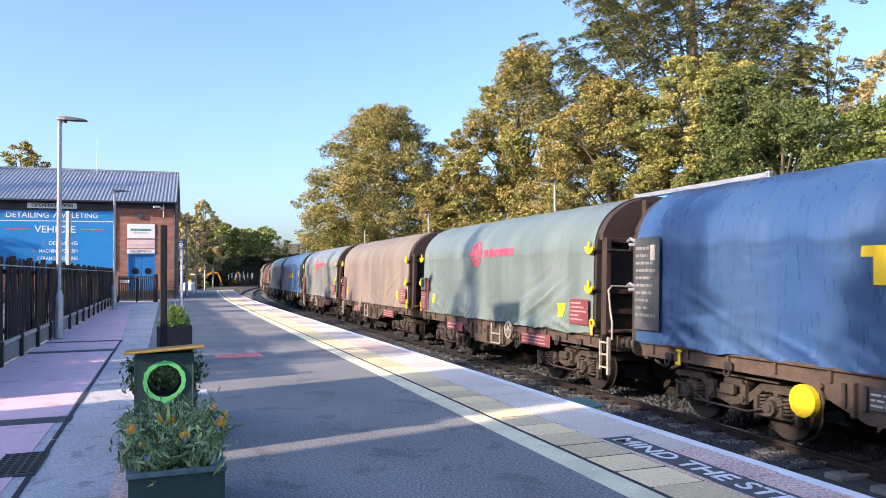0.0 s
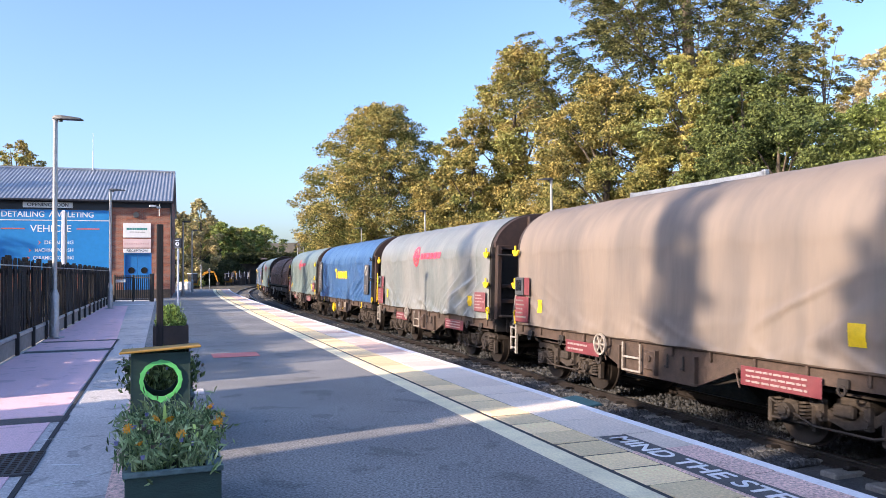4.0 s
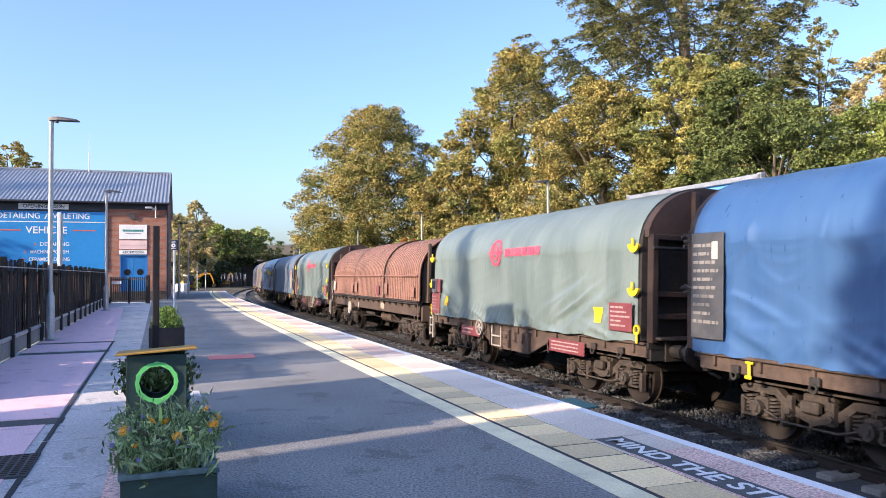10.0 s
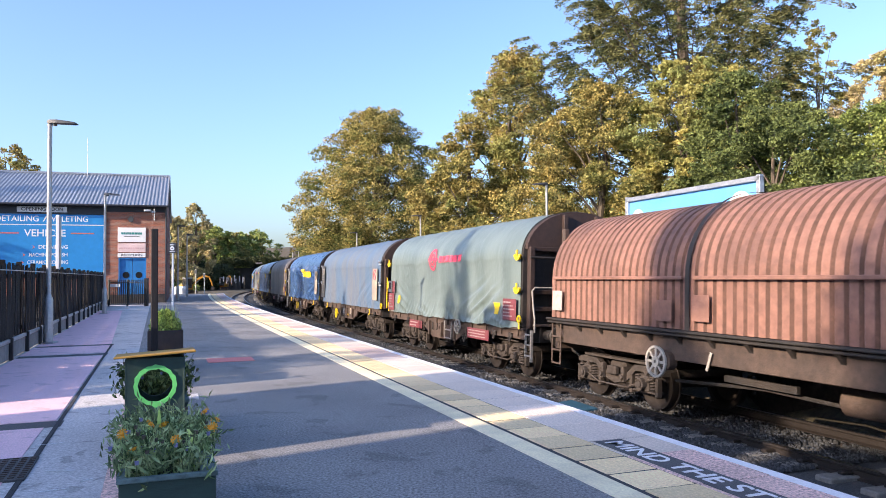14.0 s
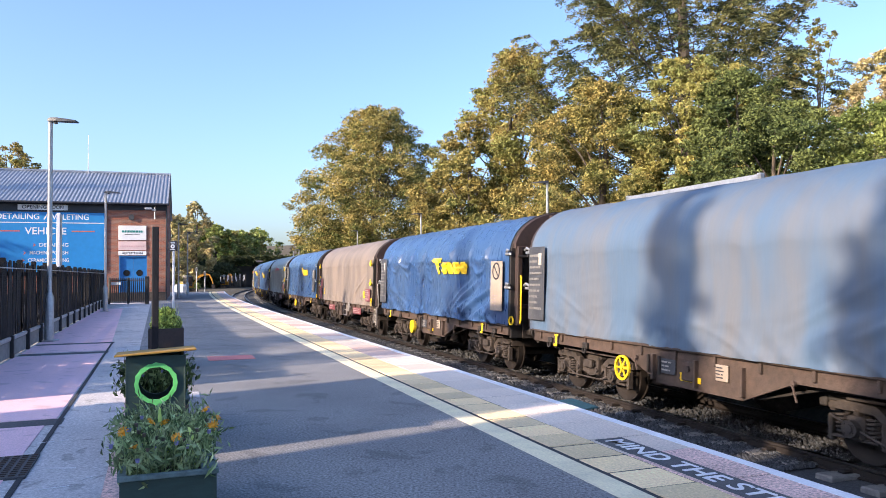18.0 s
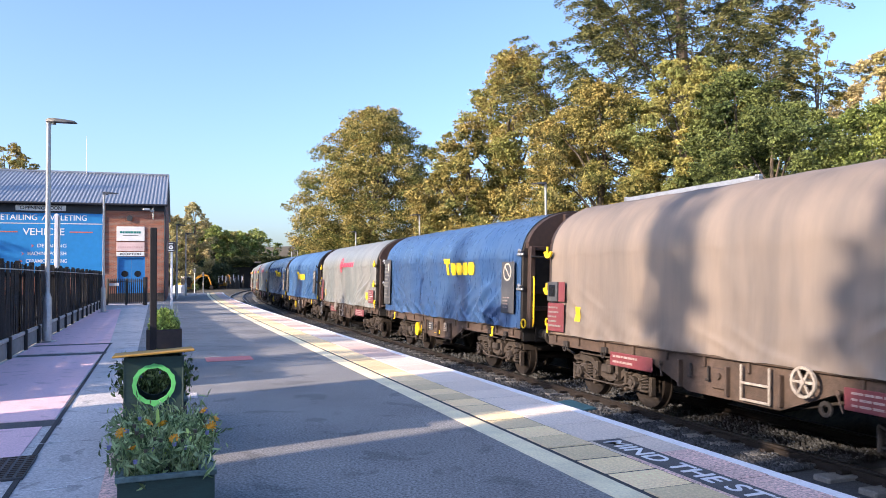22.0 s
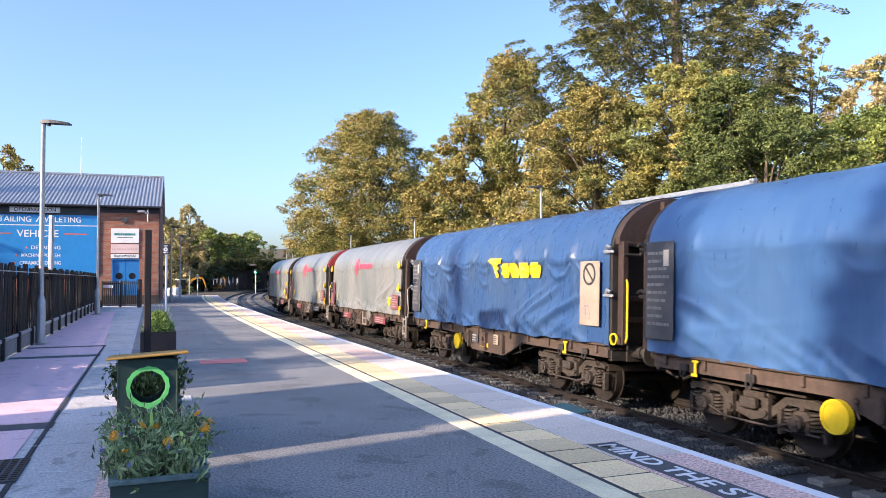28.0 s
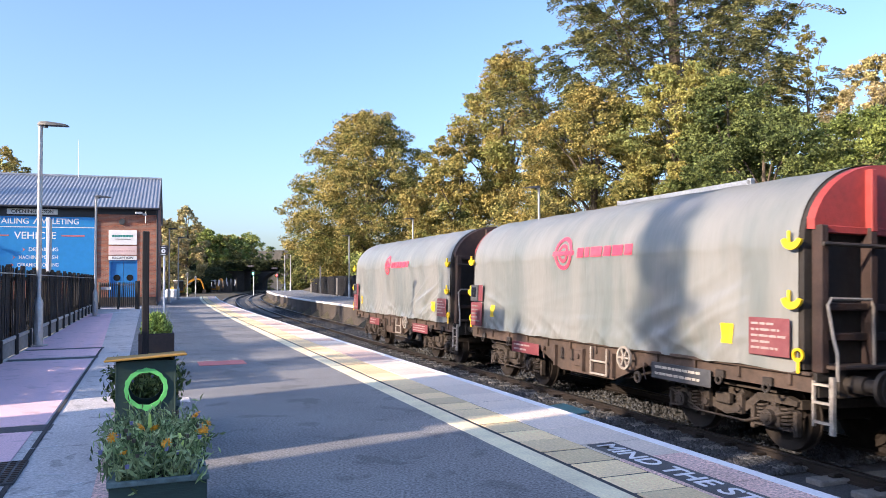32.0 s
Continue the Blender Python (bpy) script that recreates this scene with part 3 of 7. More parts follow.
def build_platform():
    pf = tagged(new("platform"), "tarmac station platform with pale coping and buff tactile edge", "platform", kind="structure")
    part("platform_wall", strip(-40, NEAR_END, -0.25, -0.02, -0.09, 1.1, 1.5), M_PLATFORM_WALL, pf, "sooty brick platform wall")
    deck = strip(-60, NEAR_END, -1.49, -8.0, 0.0, 0.09, 1.5)
    part("platform_surface", deck, M_ASPHALT, pf, "worn grey tarmac")
    part("platform_core", strip(-60, NEAR_END, -0.05, -14.0, -0.094, 0.5, 1.5), M_CONCRETE, pf)
    part("edge_line", strip(-20, NEAR_END, -0.11, 0.0, 0.004, 0.09, 1.0), M_WHITE_LINE, pf, "white painted edge line")
    part("warning_line", strip(-20, NEAR_END, -1.49, -1.265, 0.004, 0.05, 1.0), M_YELLOW_LINE, pf, "worn cream warning line")
    part("joint_line", strip(-20, NEAR_END, -1.265, -0.11, -0.001, 0.05, 1.0), M_JOINT, pf, "dark bitumen joint")
    return pf


def build_slabs(pf):
    """Coping and tactile slabs, each one a piece, laid along the curve."""
    rnd = random.Random(11)

    def slab_mesh(name, w, l, mat, studs):
        g = Geo().box((0, 0, -0.02), (w, l, 0.04), bevel=0.006)
        if studs:
            for i in range(6):
                for j in range(6):
                    x, y = (i - 2.5) * w / 6.4, (j - 2.5) * l / 6.4
                    g.add([(x - .014, y - .014, 0), (x + .014, y - .014, 0), (x + .014, y + .014, 0), (x - .014, y + .014, 0),
                           (x - .008, y - .008, .0035), (x + .008, y - .008, .0035), (x + .008, y + .008, .0035), (x - .008, y + .008, .0035)],
                          [(0, 1, 5, 4), (1, 2, 6, 5), (2, 3, 7, 6), (3, 0, 4, 7), (4, 5, 6, 7)])
        return g.mesh(name, mat)

    studded = slab_mesh("tactile_slab", 0.446, 0.426, M_TACTILE, True)
    plain = slab_mesh("tactile_slab", 0.446, 0.426, M_TACTILE, False)
    s, i = -6.6, 0
    while s < NEAR_END - 0.3:
        m = pose_at(s + 0.225, -0.990, 0.0055 + rnd.uniform(-0.003, 0.003)) @ pose(0, 0, 0, rnd.uniform(-.3, .3), rnd.uniform(-.3, .3), rnd.uniform(-.4, .4))
        part("tactile_slab", studded if s < 16 else plain, M_TACTILE, pf, at=m)
        s += 0.452
    cop = {(w, m): slab_mesh("coping_slab", 0.638, w - 0.022, m, False) for w in (0.6, 0.75, 0.9) for m in (M_COPING, M_COPING_PINK)}
    rough = slab_mesh("coping_slab", 0.645, 0.89, M_RUBBLE, False)
    s = -6.6
    while s < NEAR_END - 0.5:
        w = rnd.choice((0.6, 0.75, 0.9))
        r = s < 0.3
        w = 0.9 if r else w
        m = pose_at(s + w / 2, -0.437, 0.0055 + rnd.uniform(-0.003, 0.003)) @ pose(0, 0, 0, rnd.uniform(-.2, .2), rnd.uniform(-.2, .2), rnd.uniform(-.3, .3))
        part("coping_slab", rough if r else cop[w, M_COPING_PINK if rnd.random() < (.15 if s < 9 else .6) else M_COPING], M_COPING, pf, at=m)
        s += w


def build_opposite_platform():
    pf = tagged(new("platform_opposite"), "opposite platform with white edge and dark brick wall", "platform", kind="structure")
    part("platform_wall", strip(-40, OPP_END, OPP_EDGE + 0.05, OPP_EDGE + 0.4, -0.08, 1.1, 1.5), M_PLATFORM_WALL, pf, "sooty brick platform wall")
    part("platform_surface", strip(-40, OPP_END, OPP_EDGE + 0.45, 11.6, 0.0, 0.5, 1.5), M_ASPHALT, pf, "grey tarmac")
    part("coping", strip(-40, OPP_END, OPP_EDGE, OPP_EDGE + 0.45, 0.002, 0.08, 1.5), M_COPING, pf, "pale coping")
    part("edge_line", strip(-40, OPP_END, OPP_EDGE - 0.01, OPP_EDGE + 0.12, 0.006, 0.09, 1.5), M_WHITE_LINE, pf, "white edge line")
    part("ramp", ramp_mesh(), M_CONCRETE, pf)
    return pf


def ramp_mesh():
    a, b, c, e = at_line(OPP_END, OPP_EDGE), at_line(OPP_END, 11.6), at_line(OPP_END + 7, 11.6, -0.9), at_line(OPP_END + 7, OPP_EDGE, -0.9)
    dn = Vector((0, 0, -1.1))
    return Geo().add([a, b, c, e, a + dn, b + dn, c + dn, e + dn], [(0, 1, 2, 3), (4, 5, 6, 7), (0, 1, 5, 4), (1, 2, 6, 5), (2, 3, 7, 6), (3, 0, 4, 7)])


build_ground()
build_ballast()
build_track(TRACK_NEAR, "track_near", 0.0)
build_track(TRACK_FAR, "track_far", 2.0)
PLATFORM = build_platform()
build_opposite_platform()

# ---- brick material of the workshop, laid in real courses ----
def brick_material():
    m = bpy.data.materials.new("red_brick_courses")
    m.use_nodes = True
    n, l = m.node_tree.nodes, m.node_tree.links
    bsdf = n["Principled BSDF"]
    tc, sep, com = n.new("ShaderNodeTexCoord"), n.new("ShaderNodeSeparateXYZ"), n.new("ShaderNodeCombineXYZ")
    l.new(tc.outputs["Object"], sep.inputs[0])
    add = n.new("ShaderNodeMath")
    l.new(sep.outputs["X"], add.inputs[0])
    l.new(sep.outputs["Y"], add.inputs[1])
    l.new(add.outputs[0], com.inputs["X"])
    l.new(sep.outputs["Z"], com.inputs["Y"])
    br = n.new("ShaderNodeTexBrick")
    for key, v in (("Scale", 1.0), ("Mortar Size", 0.009), ("Brick Width", 0.225), ("Row Height", 0.075), ("Bias", -0.1)):
        br.inputs[key].default_value = v
    br.inputs["Color1"].default_value, br.inputs["Color2"].default_value = (0.36, 0.115, 0.065, 1), (0.21, 0.075, 0.055, 1)
    br.inputs["Mortar"].default_value = (0.27, 0.22, 0.19, 1)
    l.new(com.outputs[0], br.inputs["Vector"])
    no = n.new("ShaderNodeTexNoise")
    no.inputs["Scale"].default_value, no.inputs["Detail"].default_value = 1.3, 6
    l.new(tc.outputs["Object"], no.inputs["Vector"])
    hsv, r = n.new("ShaderNodeHueSaturation"), n.new("ShaderNodeMapRange")
    r.inputs["To Min"].default_value, r.inputs["To Max"].default_value = 0.55, 1.45
    l.new(no.outputs["Fac"], r.inputs["Value"])
    l.new(r.outputs["Result"], hsv.inputs["Value"])
    l.new(br.outputs["Color"], hsv.inputs["Color"])
    l.new(hsv.outputs["Color"], bsdf.inputs["Base Color"])
    b = n.new("ShaderNodeBump")
    b.invert = True
    b.inputs["Strength"].default_value, b.inputs["Distance"].default_value = 0.6, 0.01
    l.new(br.outputs["Fac"], b.inputs["Height"])
    l.new(b.outputs["Normal"], bsdf.inputs["Normal"])
    bsdf.inputs["Roughness"].default_value = 0.9
    return m


M_BRICKWORK = brick_material()

# ---- workshop at the end of the path ----
def wall_text(text, u, z, width, height, mat, parent, y=-0.075):
    """Lettering on the front wall, centred u metres from its corner."""
    words = text.split()
    unit = width / (sum(len(w) for w in words) + .7 * (len(words) - 1))
    x = u - width / 2
    for w in words:
        wide = unit * len(w)
        lettering(w, height, mat, parent, pose(x + wide / 2, y, z, 90), wide * .97, "sign_lettering", 0.012)
        x += wide + .7 * unit


def build_workshop():
    # u runs along the front from its right-hand corner, y into the building
    t = thing("workshop", "red brick workshop with blue vinyl signs and a grey corrugated roof", "building",
              Matrix.Translation((-18.3, 48.0, 0)) @ Matrix.Rotation(math.atan2(0.335, 0.942), 4, "Z"))

    def X(u):
        return -u

    wall = Geo()
    for u0, u1, z0, z1 in ((0.0, 1.15, -0.6, 6.2), (2.77, 20.0, -0.6, 6.2), (1.15, 2.77, 2.86, 6.2)):
        wall.box((X((u0 + u1) / 2), 0.15, (z0 + z1) / 2), (u1 - u0, 0.3, z1 - z0))
    part("front_wall", wall, M_BRICKWORK, t, "red brick front wall")
    side = Geo()
    gable = [(0.3, -0.6), (14.8, -0.6), (14.8, 6.2), (7.5, 8.95), (0.3, 6.25)]
    for u in (0.15, 19.85):
        side.loft([[(X(u) - 0.15, y, z) for y, z in gable], [(X(u) + 0.15, y, z) for y, z in gable]])
    side.box((X(10), 14.95, 2.8), (20, 0.3, 6.8))
    part("gable_wall", side, M_BRICKWORK, t, "brick gable wall")
    part("plinth", Geo().box((X(10), -0.012, 0.10), (20.0, 0.06, 0.9), bevel=0.01), M_PLATFORM_WALL, t, "dark engineering brick plinth")
    part("eaves_course", Geo().box((X(1.72), -0.014, 5.96), (3.44, 0.05, 0.42)), M_DARKBLUE, t, "dark eaves course")
    # corrugated roof, ridged along the slope
    for y0, z0, y1, z1 in ((-0.45, 6.16, 7.5, 9.02), (15.2, 6.16, 7.5, 9.02)):
        g, top = Geo(), []
        n = 20 * 18
        for i in range(n + 1):
            u = -0.15 + 20.3 * i / n
            lift = (0.035, 0.035, 0.0, 0.0)[i % 4]
            top.append([(X(u), y0, z0 + lift), (X(u), y1, z1 + lift), (X(u), y1, z1 + lift - 0.03), (X(u), y0, z0 + lift - 0.03)])
        part("roof_sheet", g.loft(top), M_ROOFSHEET, t, "grey corrugated roof sheeting")
    part("ridge_cap", Geo().cyl((X(-0.15), 7.5, 9.05), (X(20.1), 7.5, 9.05), 0.10, 10), M_ROOFSHEET, t)
    part("gutter", Geo().box((X(10), -0.5, 6.12), (20.4, 0.14, 0.12), bevel=0.03), M_DARKBLUE, t, "black gutter")
    part("downpipe", Geo().cyl((0.02, -0.1, 0.0), (0.02, -0.1, 6.1), 0.05, 10), M_DARKBLUE, t)
    part("verge_board", Geo().loft([[(0.12, -0.45, 6.02), (0.16, -0.45, 6.02), (0.16, -0.45, 6.2), (0.12, -0.45, 6.2)], [(0.12, 7.5, 8.88), (0.16, 7.5, 8.88), (0.16, 7.5, 9.06), (0.12, 7.5, 9.06)]]), M_DARKBLUE, t)
    # signs
    part("fascia", Geo().box((X(11.7), -0.03, 5.87), (16.4, 0.06, 0.62)), M_DARKBLUE, t, "black fascia band")
    sg = part("strip_sign", Geo().box((X(11.7), -0.035, 5.23), (16.4, 0.07, 0.62), bevel=0.01), M_BLUE, t, "blue strip sign with white lettering")
    wall_text("DETAILING / VALETING", X(7.05), 5.24, 5.15, 0.36, M_WHITE, sg)
    part("white_rule", Geo().box((X(11.7), -0.04, 4.89), (16.4, 0.08, 0.05)), M_WHITE, t)
    bg = part("large_sign", Geo().box((X(11.7), -0.035, 3.36), (16.4, 0.07, 3.0), bevel=0.01), M_BLUE, t, "large blue vinyl sign with white lettering")
    wall_text("VEHICLE", X(6.9), 4.36, 2.35, 0.44, M_WHITE, bg)
    for u in (4.83, 8.97):
        part("coral_rule", Geo().box((X(u), -0.075, 4.37), (1.3, 0.01, 0.075)), M_OFFRED, bg)
    for text, u, z, w in (("DETAILING", 6.45, 3.52, 1.65), ("MACHINE POLISH", 6.72, 3.04, 2.15), ("CERAMIC COATING", 6.74, 2.58, 2.28)):
        wall_text(text, X(u), z, w, 0.23, M_WHITE, bg)
        part("chevron", Geo().add([(X(u + w / 2 + .34), -.078, z + .13), (X(u + w / 2 + .16), -.078, z), (X(u + w / 2 + .34), -.078, z - .13), (X(u + w / 2 + .26), -.078, z)], [(0, 1, 2, 3)]), M_OFFRED, bg)
    op = part("opening_board", Geo().box((X(7.07), -0.09, 5.83), (2.75, 0.05, 0.34), bevel=0.01), M_WHITE, t, "white board with dark lettering")
    wall_text("OPENING SOON", X(7.07), 5.83, 2.3, 0.22, M_LETTER_DARK, op, -0.12)
    # plates over the entrance
    for z, h, mm in ((4.31, 0.92, M_WHITE), (3.49, 0.56, M_PALE_PINK), (3.02, 0.26, M_WHITE)):
        pl = part("entrance_sign", Geo().box((X(2.0), -0.03, z), (1.64, 0.05, h), bevel=0.01), mm, t, "white sign plate over the entrance")
        if h > 0.9:
            g, px = Geo(), X(2.62)
            for w in (.14, .09, .05, .10, .10, .17, .16, .10, .10):
                g.box((px + w / 2, -0.06, 4.40), (w, 0.008, 0.13))
                px += w + 0.025
            part("emblem_bars", g, M_TEAL, pl, "teal emblem shown as plain bars")
            part("strapline", Geo().box((X(2.0), -0.06, 4.20), (0.9, 0.008, 0.035)), M_GREYPLASTIC, pl)
        elif h > 0.4:
            g, px = Geo(), X(2.7)
            for i in range(11):
                g.box((px, -0.06, 3.46), (.085, 0.008, 0.10))
                px += .135
            part("text_bars", g, M_FADED_PINK, pl)
        else:
            wall_text("RECEPTION", X(2.0), 3.02, 1.25, 0.14, M_LETTER_DARK, pl, -0.06)
    # double door
    part("door_frame", Geo().box((X(1.18), 0.1, 1.4), (0.07, 0.2, 2.95)).box((X(2.74), 0.1, 1.4), (0.07, 0.2, 2.95)).box((X(1.96), 0.1, 2.83), (1.5, 0.2, 0.08)), M_BLUE_DOOR, t, "blue door frame")
    for u in (1.58, 2.34):
        d = part("door", Geo().box((X(u), 0.12, 1.34), (0.745, 0.05, 2.88), bevel=0.008), M_BLUE_DOOR, t, "bright blue door leaf")
        part("porthole", Geo().cyl((X(u), 0.10, 1.77), (X(u), 0.085, 1.77), 0.17, 24).ring((X(u), 0.09, 1.77), 0.20, 0.165, -0.015, 0.005, 24), M_GLASS_DARK, d, "round dark window")
    part("alarm_box", Geo().cyl((X(2.06), -0.02, 5.3), (X(2.06), -0.12, 5.3), 0.17, 16).box((X(2.06), -0.06, 5.22), (0.26, 0.1, 0.2), bevel=0.03), M_GREYPLASTIC, t, "dark alarm sounder")
    part("security_camera", Geo().box((X(1.05), -0.55, 5.83), (0.42, 0.16, 0.14), bevel=0.03).box((X(0.72), -0.5, 5.75), (0.26, 0.14, 0.14), bevel=0.03).tube([(X(0.66), -0.1, 6.0), (X(0.66), -0.5, 5.9), (X(0.66), -0.5, 5.2)], 0.03, 6), M_GALV, t, "grey security camera on a bracket")
    part("aerial", Geo().cyl((X(5.4), 7.4, 9.0), (X(5.4), 7.4, 10.4), 0.03, 6).cyl((X(5.4), 7.4, 10.4), (X(5.4), 7.4, 11.7), 0.015, 6), M_WHITE, t, "thin white aerial")


build_workshop()

# ---- the path beside the fence: x across it, y along it away from the camera ----
PATH = Matrix.Translation((-8.55, 14.54, 0)) @ Matrix.Rotation(math.atan2(0.366, 0.9306), 4, "Z")


def slab_on_path(name, x0, x1, y0, y1, mat, label, z=0.004, taper=0.0, parent=None):
    g = Geo()
    n = max(2, int((y1 - y0) / 1.2))
    rows = []
    for i in range(n + 1):
        y = y0 + (y1 - y0) * i / n
        w = x1 + taper * i / n
        rows.append([PATH @ Vector((x0, y, z)), PATH @ Vector((w, y, z)), PATH @ Vector((w, y, z - .05)), PATH @ Vector((x0, y, z - .05))])
    return part(name, g.loft(rows), mat, parent, label)


FOOTWAY = tagged(new("footway"), "footway of mauve panels and grey paving beside the fence", "footway", kind="structure")
slab_on_path("walkway", -0.1, 2.30, -14.0, 33.0, M_WALKWAY, "worn grey walkway", 0.004, parent=FOOTWAY)
for _a, _b, _x in ((-12.6, -8.02, 1.57), (-7.62, -0.34, 1.64), (0.34, 2.12, 1.70), (2.5, 22.6, 1.66)):
    slab_on_path("mauve_panel", 0.12, _x, _a, _b, M_PINK, "mauve resin-surfaced panel", 0.012, taper=-0.55 if _b > 20 else 0.0, parent=FOOTWAY)
for _a in (-7.82, 0.0, 2.31):
    slab_on_path("joint_strip", 0.12, 1.72, _a - .17, _a + .17, M_PATCH, "dark tarmac strip", 0.009, parent=FOOTWAY)
slab_on_path("joint_strip", 1.66, 1.70, -12.6, 2.4, M_JOINT, "dark gap", 0.0135, parent=FOOTWAY)
slab_on_path("kerb_edging", 2.28, 2.44, -14.0, -4.6, M_RUBBLE, "worn brick edging", 0.016, parent=FOOTWAY)
part("inspection_cover", Geo().box((0, 0, 0), (.33, .78, .02), bevel=.004), M_PATCH, FOOTWAY, "chequered steel inspection cover", at=PATH @ pose(1.55, -9.83, .014))
_g = Geo()
for _i in range(5):
    for _j in range(11):
        _g.box((-.136 + _i * .068, -.34 + _j * .068, .024), (.045, .018, .008))
part("cover_treads", _g, M_STEEL_BROWN, FOOTWAY, at=PATH @ pose(1.55, -9.83, .004))
for _x, _y, _l, _r in ((1.95, -10.6, .20, 8), (1.93, -10.0, .24, -20), (2.15, -10.4, .10, 40), (1.75, -8.9, .26, 10), (2.05, -6.8, .2, -6), (2.1, -11.2, .08, 60)):
    part("chalk_mark", Geo().box((0, 0, 0), (_l, .011, .004)), M_WHITE_LINE, FOOTWAY, at=PATH @ pose(_x, _y, .012, 0, 0, _r))


def build_fence():
    f = thing("timber_fence", "black-stained board fence on a pale gravel board", "fence", PATH)
    rnd = random.Random(4)
    boards = [Geo().box((0, 0, (h + .34) / 2), (.108, .02, h - .34), bevel=.004).mesh("board", M_BLACK_WOOD) for h in (1.79, 1.81, 1.82, 1.83, 1.85)]
    y = -6.2
    while y < 29.2:
        if rnd.random() > .025:
            part("board", rnd.choice(boards), M_BLACK_WOOD, f, at=pose(rnd.uniform(-.02, .01), y, 0, rnd.uniform(-1.2, 1.2), rnd.uniform(-1, 1), 90 + rnd.uniform(-14, 14)))
        y += rnd.uniform(.112, .136)
    post = Geo().box((0, 0, .95), (.10, .10, 1.9), bevel=.01).mesh("post", M_BLACK_WOOD)
    low = Geo().box((0, 0, .2), (.07, .09, .46), bevel=.01).mesh("stub_post", M_BLACK_FENCE)
    slab = Geo().box((0, 0, .17), (.05, 1.84, .30), bevel=.008).mesh("gravel_board", M_CONCRETE)
    cap = Geo().box((0, 0, 0), (.06, 1.84, .07), bevel=.008).mesh("pale_rail", M_GALV)
    for i in range(19):
        y = -6.2 + i * 1.9
        part("post", post, M_BLACK_WOOD, f, at=pose(-.08, y, 0))
        part("stub_post", low, M_BLACK_FENCE, f, at=pose(.09, y, 0))
        part("gravel_board", slab, M_CONCRETE, f, "pale concrete gravel board", at=pose(.03, y + .95, 0))
        part("pale_rail", cap, M_GALV, f, at=pose(.05, y + .95, .37))
    for z in (.55, 1.60):
        part("rail", Geo().box((-.05, 11.5, z), (.05, 35.4, .08), bevel=.008), M_BLACK_WOOD, f)
    part("wire", Geo().cyl((.05, -6.2, 1.70), (.05, 29.2, 1.72), .012, 5), M_GALV, f, "thin pale wire")


build_fence()


def build_gate():
    g = thing("metal_gate", "black steel bar gate closing the footway", "gate", Matrix.Translation((-19.15, 41.9, 0)) @ Matrix.Rotation(-.22, 4, "Z"))
    for x in (.0, 1.2, 2.38):
        part("gate_post", Geo().box((x, 0, .74), (.09, .09, 1.5) if x < 2.3 else (.20, .16, 1.62), bevel=.012), M_BLACK_FENCE, g)
    for z in (.12, 1.34):
        part("gate_rail", Geo().box((1.2, 0, z), (2.4, .04, .05), bevel=.008), M_BLACK_FENCE, g)
    bar = Geo().cyl((0, 0, .1), (0, 0, 1.48), .028, 6).mesh("gate_bar", M_BLACK_FENCE)
    for i in range(19):
        part("gate_bar", bar, M_BLACK_FENCE, g, at=pose(.08 + i * .122, 0, 0))
    part("notice", Geo().box((.42, -.03, 1.16), (.62, .01, .16)), M_WHITE, g, "small white notice")


build_gate()


def build_lamp(at, arm=.62, height=5.28):
    """A platform lamp: galvanised column, thicker base with a door, flat head on one side."""
    l = thing("street_lamp", "galvanised lamp column with a flat grey head", "street lamp", at, "platform lamps")
    part("base_plate", Geo().box((0, 0, .015), (.34, .34, .03), bevel=.005), M_GALV, l)
    b = part("lower_column", Geo().tube([(0, 0, .03), (0, 0, 1.02), (0, 0, 1.16)], [.105, .105, .062], 16), M_GALV, l, smooth=True)
    part("column_door", Geo().box((0, -.103, .52), (.09, .02, .5), bevel=.006), M_GALV, b)
    part("clamp_band", Geo().tube([(0, 0, .33), (0, 0, .37)], [.112, .112], 16), M_GALV, b)
    part("column", Geo().tube([(0, 0, 1.1), (0, 0, height - .12), (0, 0, height - .05)], [.058, .05, .066], 14), M_GALV, l, smooth=True)
    prof = []
    for x, w, h in ((-.06, .05, .05), (.0, .08, .08), (.16, .12, .085), (.42, .13, .06), (arm - .03, .11, .04), (arm, .09, .025)):
        prof.append([(x, -w, 0), (x, w, 0), (x, w * .8, h), (x, -w * .8, h)])
    part("lamp_head", Geo().loft(prof), M_GREYPLASTIC, l, "flat grey lamp head", at=pose(0, 0, height - .03, 0, 2, 0))
    part("photocell", Geo().cyl((.12, 0, height - .09), (.12, 0, height - .02), .045, 10), M_GREYPLASTIC, l)
    return l


LAMP = build_lamp(pose(-9.57, 17.79, .012, 0, 0, 8))
copy_thing(LAMP, pose(-15.32, 33.11, .012, 0, 0, 8))
copy_thing(LAMP, pose(-19.07, 52.31, -.08, 0, 0, 20))
copy_thing(LAMP, pose(-22.2, 63.0, -.08, 0, 0, 20))
for _s, _d in ((22.8, 10.5), (39.5, 10.5), (58.0, 10.5), (100.0, 8.6), (105.5, 9.6)):
    _p = at_line(_s, _d)
    copy_thing(LAMP, pose(_p.x, _p.y, 0, 0, 0, 180 + math.degrees(heading(_s))))

# white board seen along its edge above the fence
_t = thing("edge_on_sign", "white sign board on a post above the fence", "sign", PATH @ pose(-.07, 8.02, 0))
part("panel", Geo().box((0, 0, 2.6), (.09, .34, 1.62), bevel=.01), M_WHITE, _t, "white panel with a grey back")
part("panel_back", Geo().box((.06, 0, 2.62), (.02, .30, 1.5), bevel=.008), M_GALV, _t)
part("post", Geo().cyl((0, 0, 0), (0, 0, 1.85), .04, 8), M_GALV, _t)

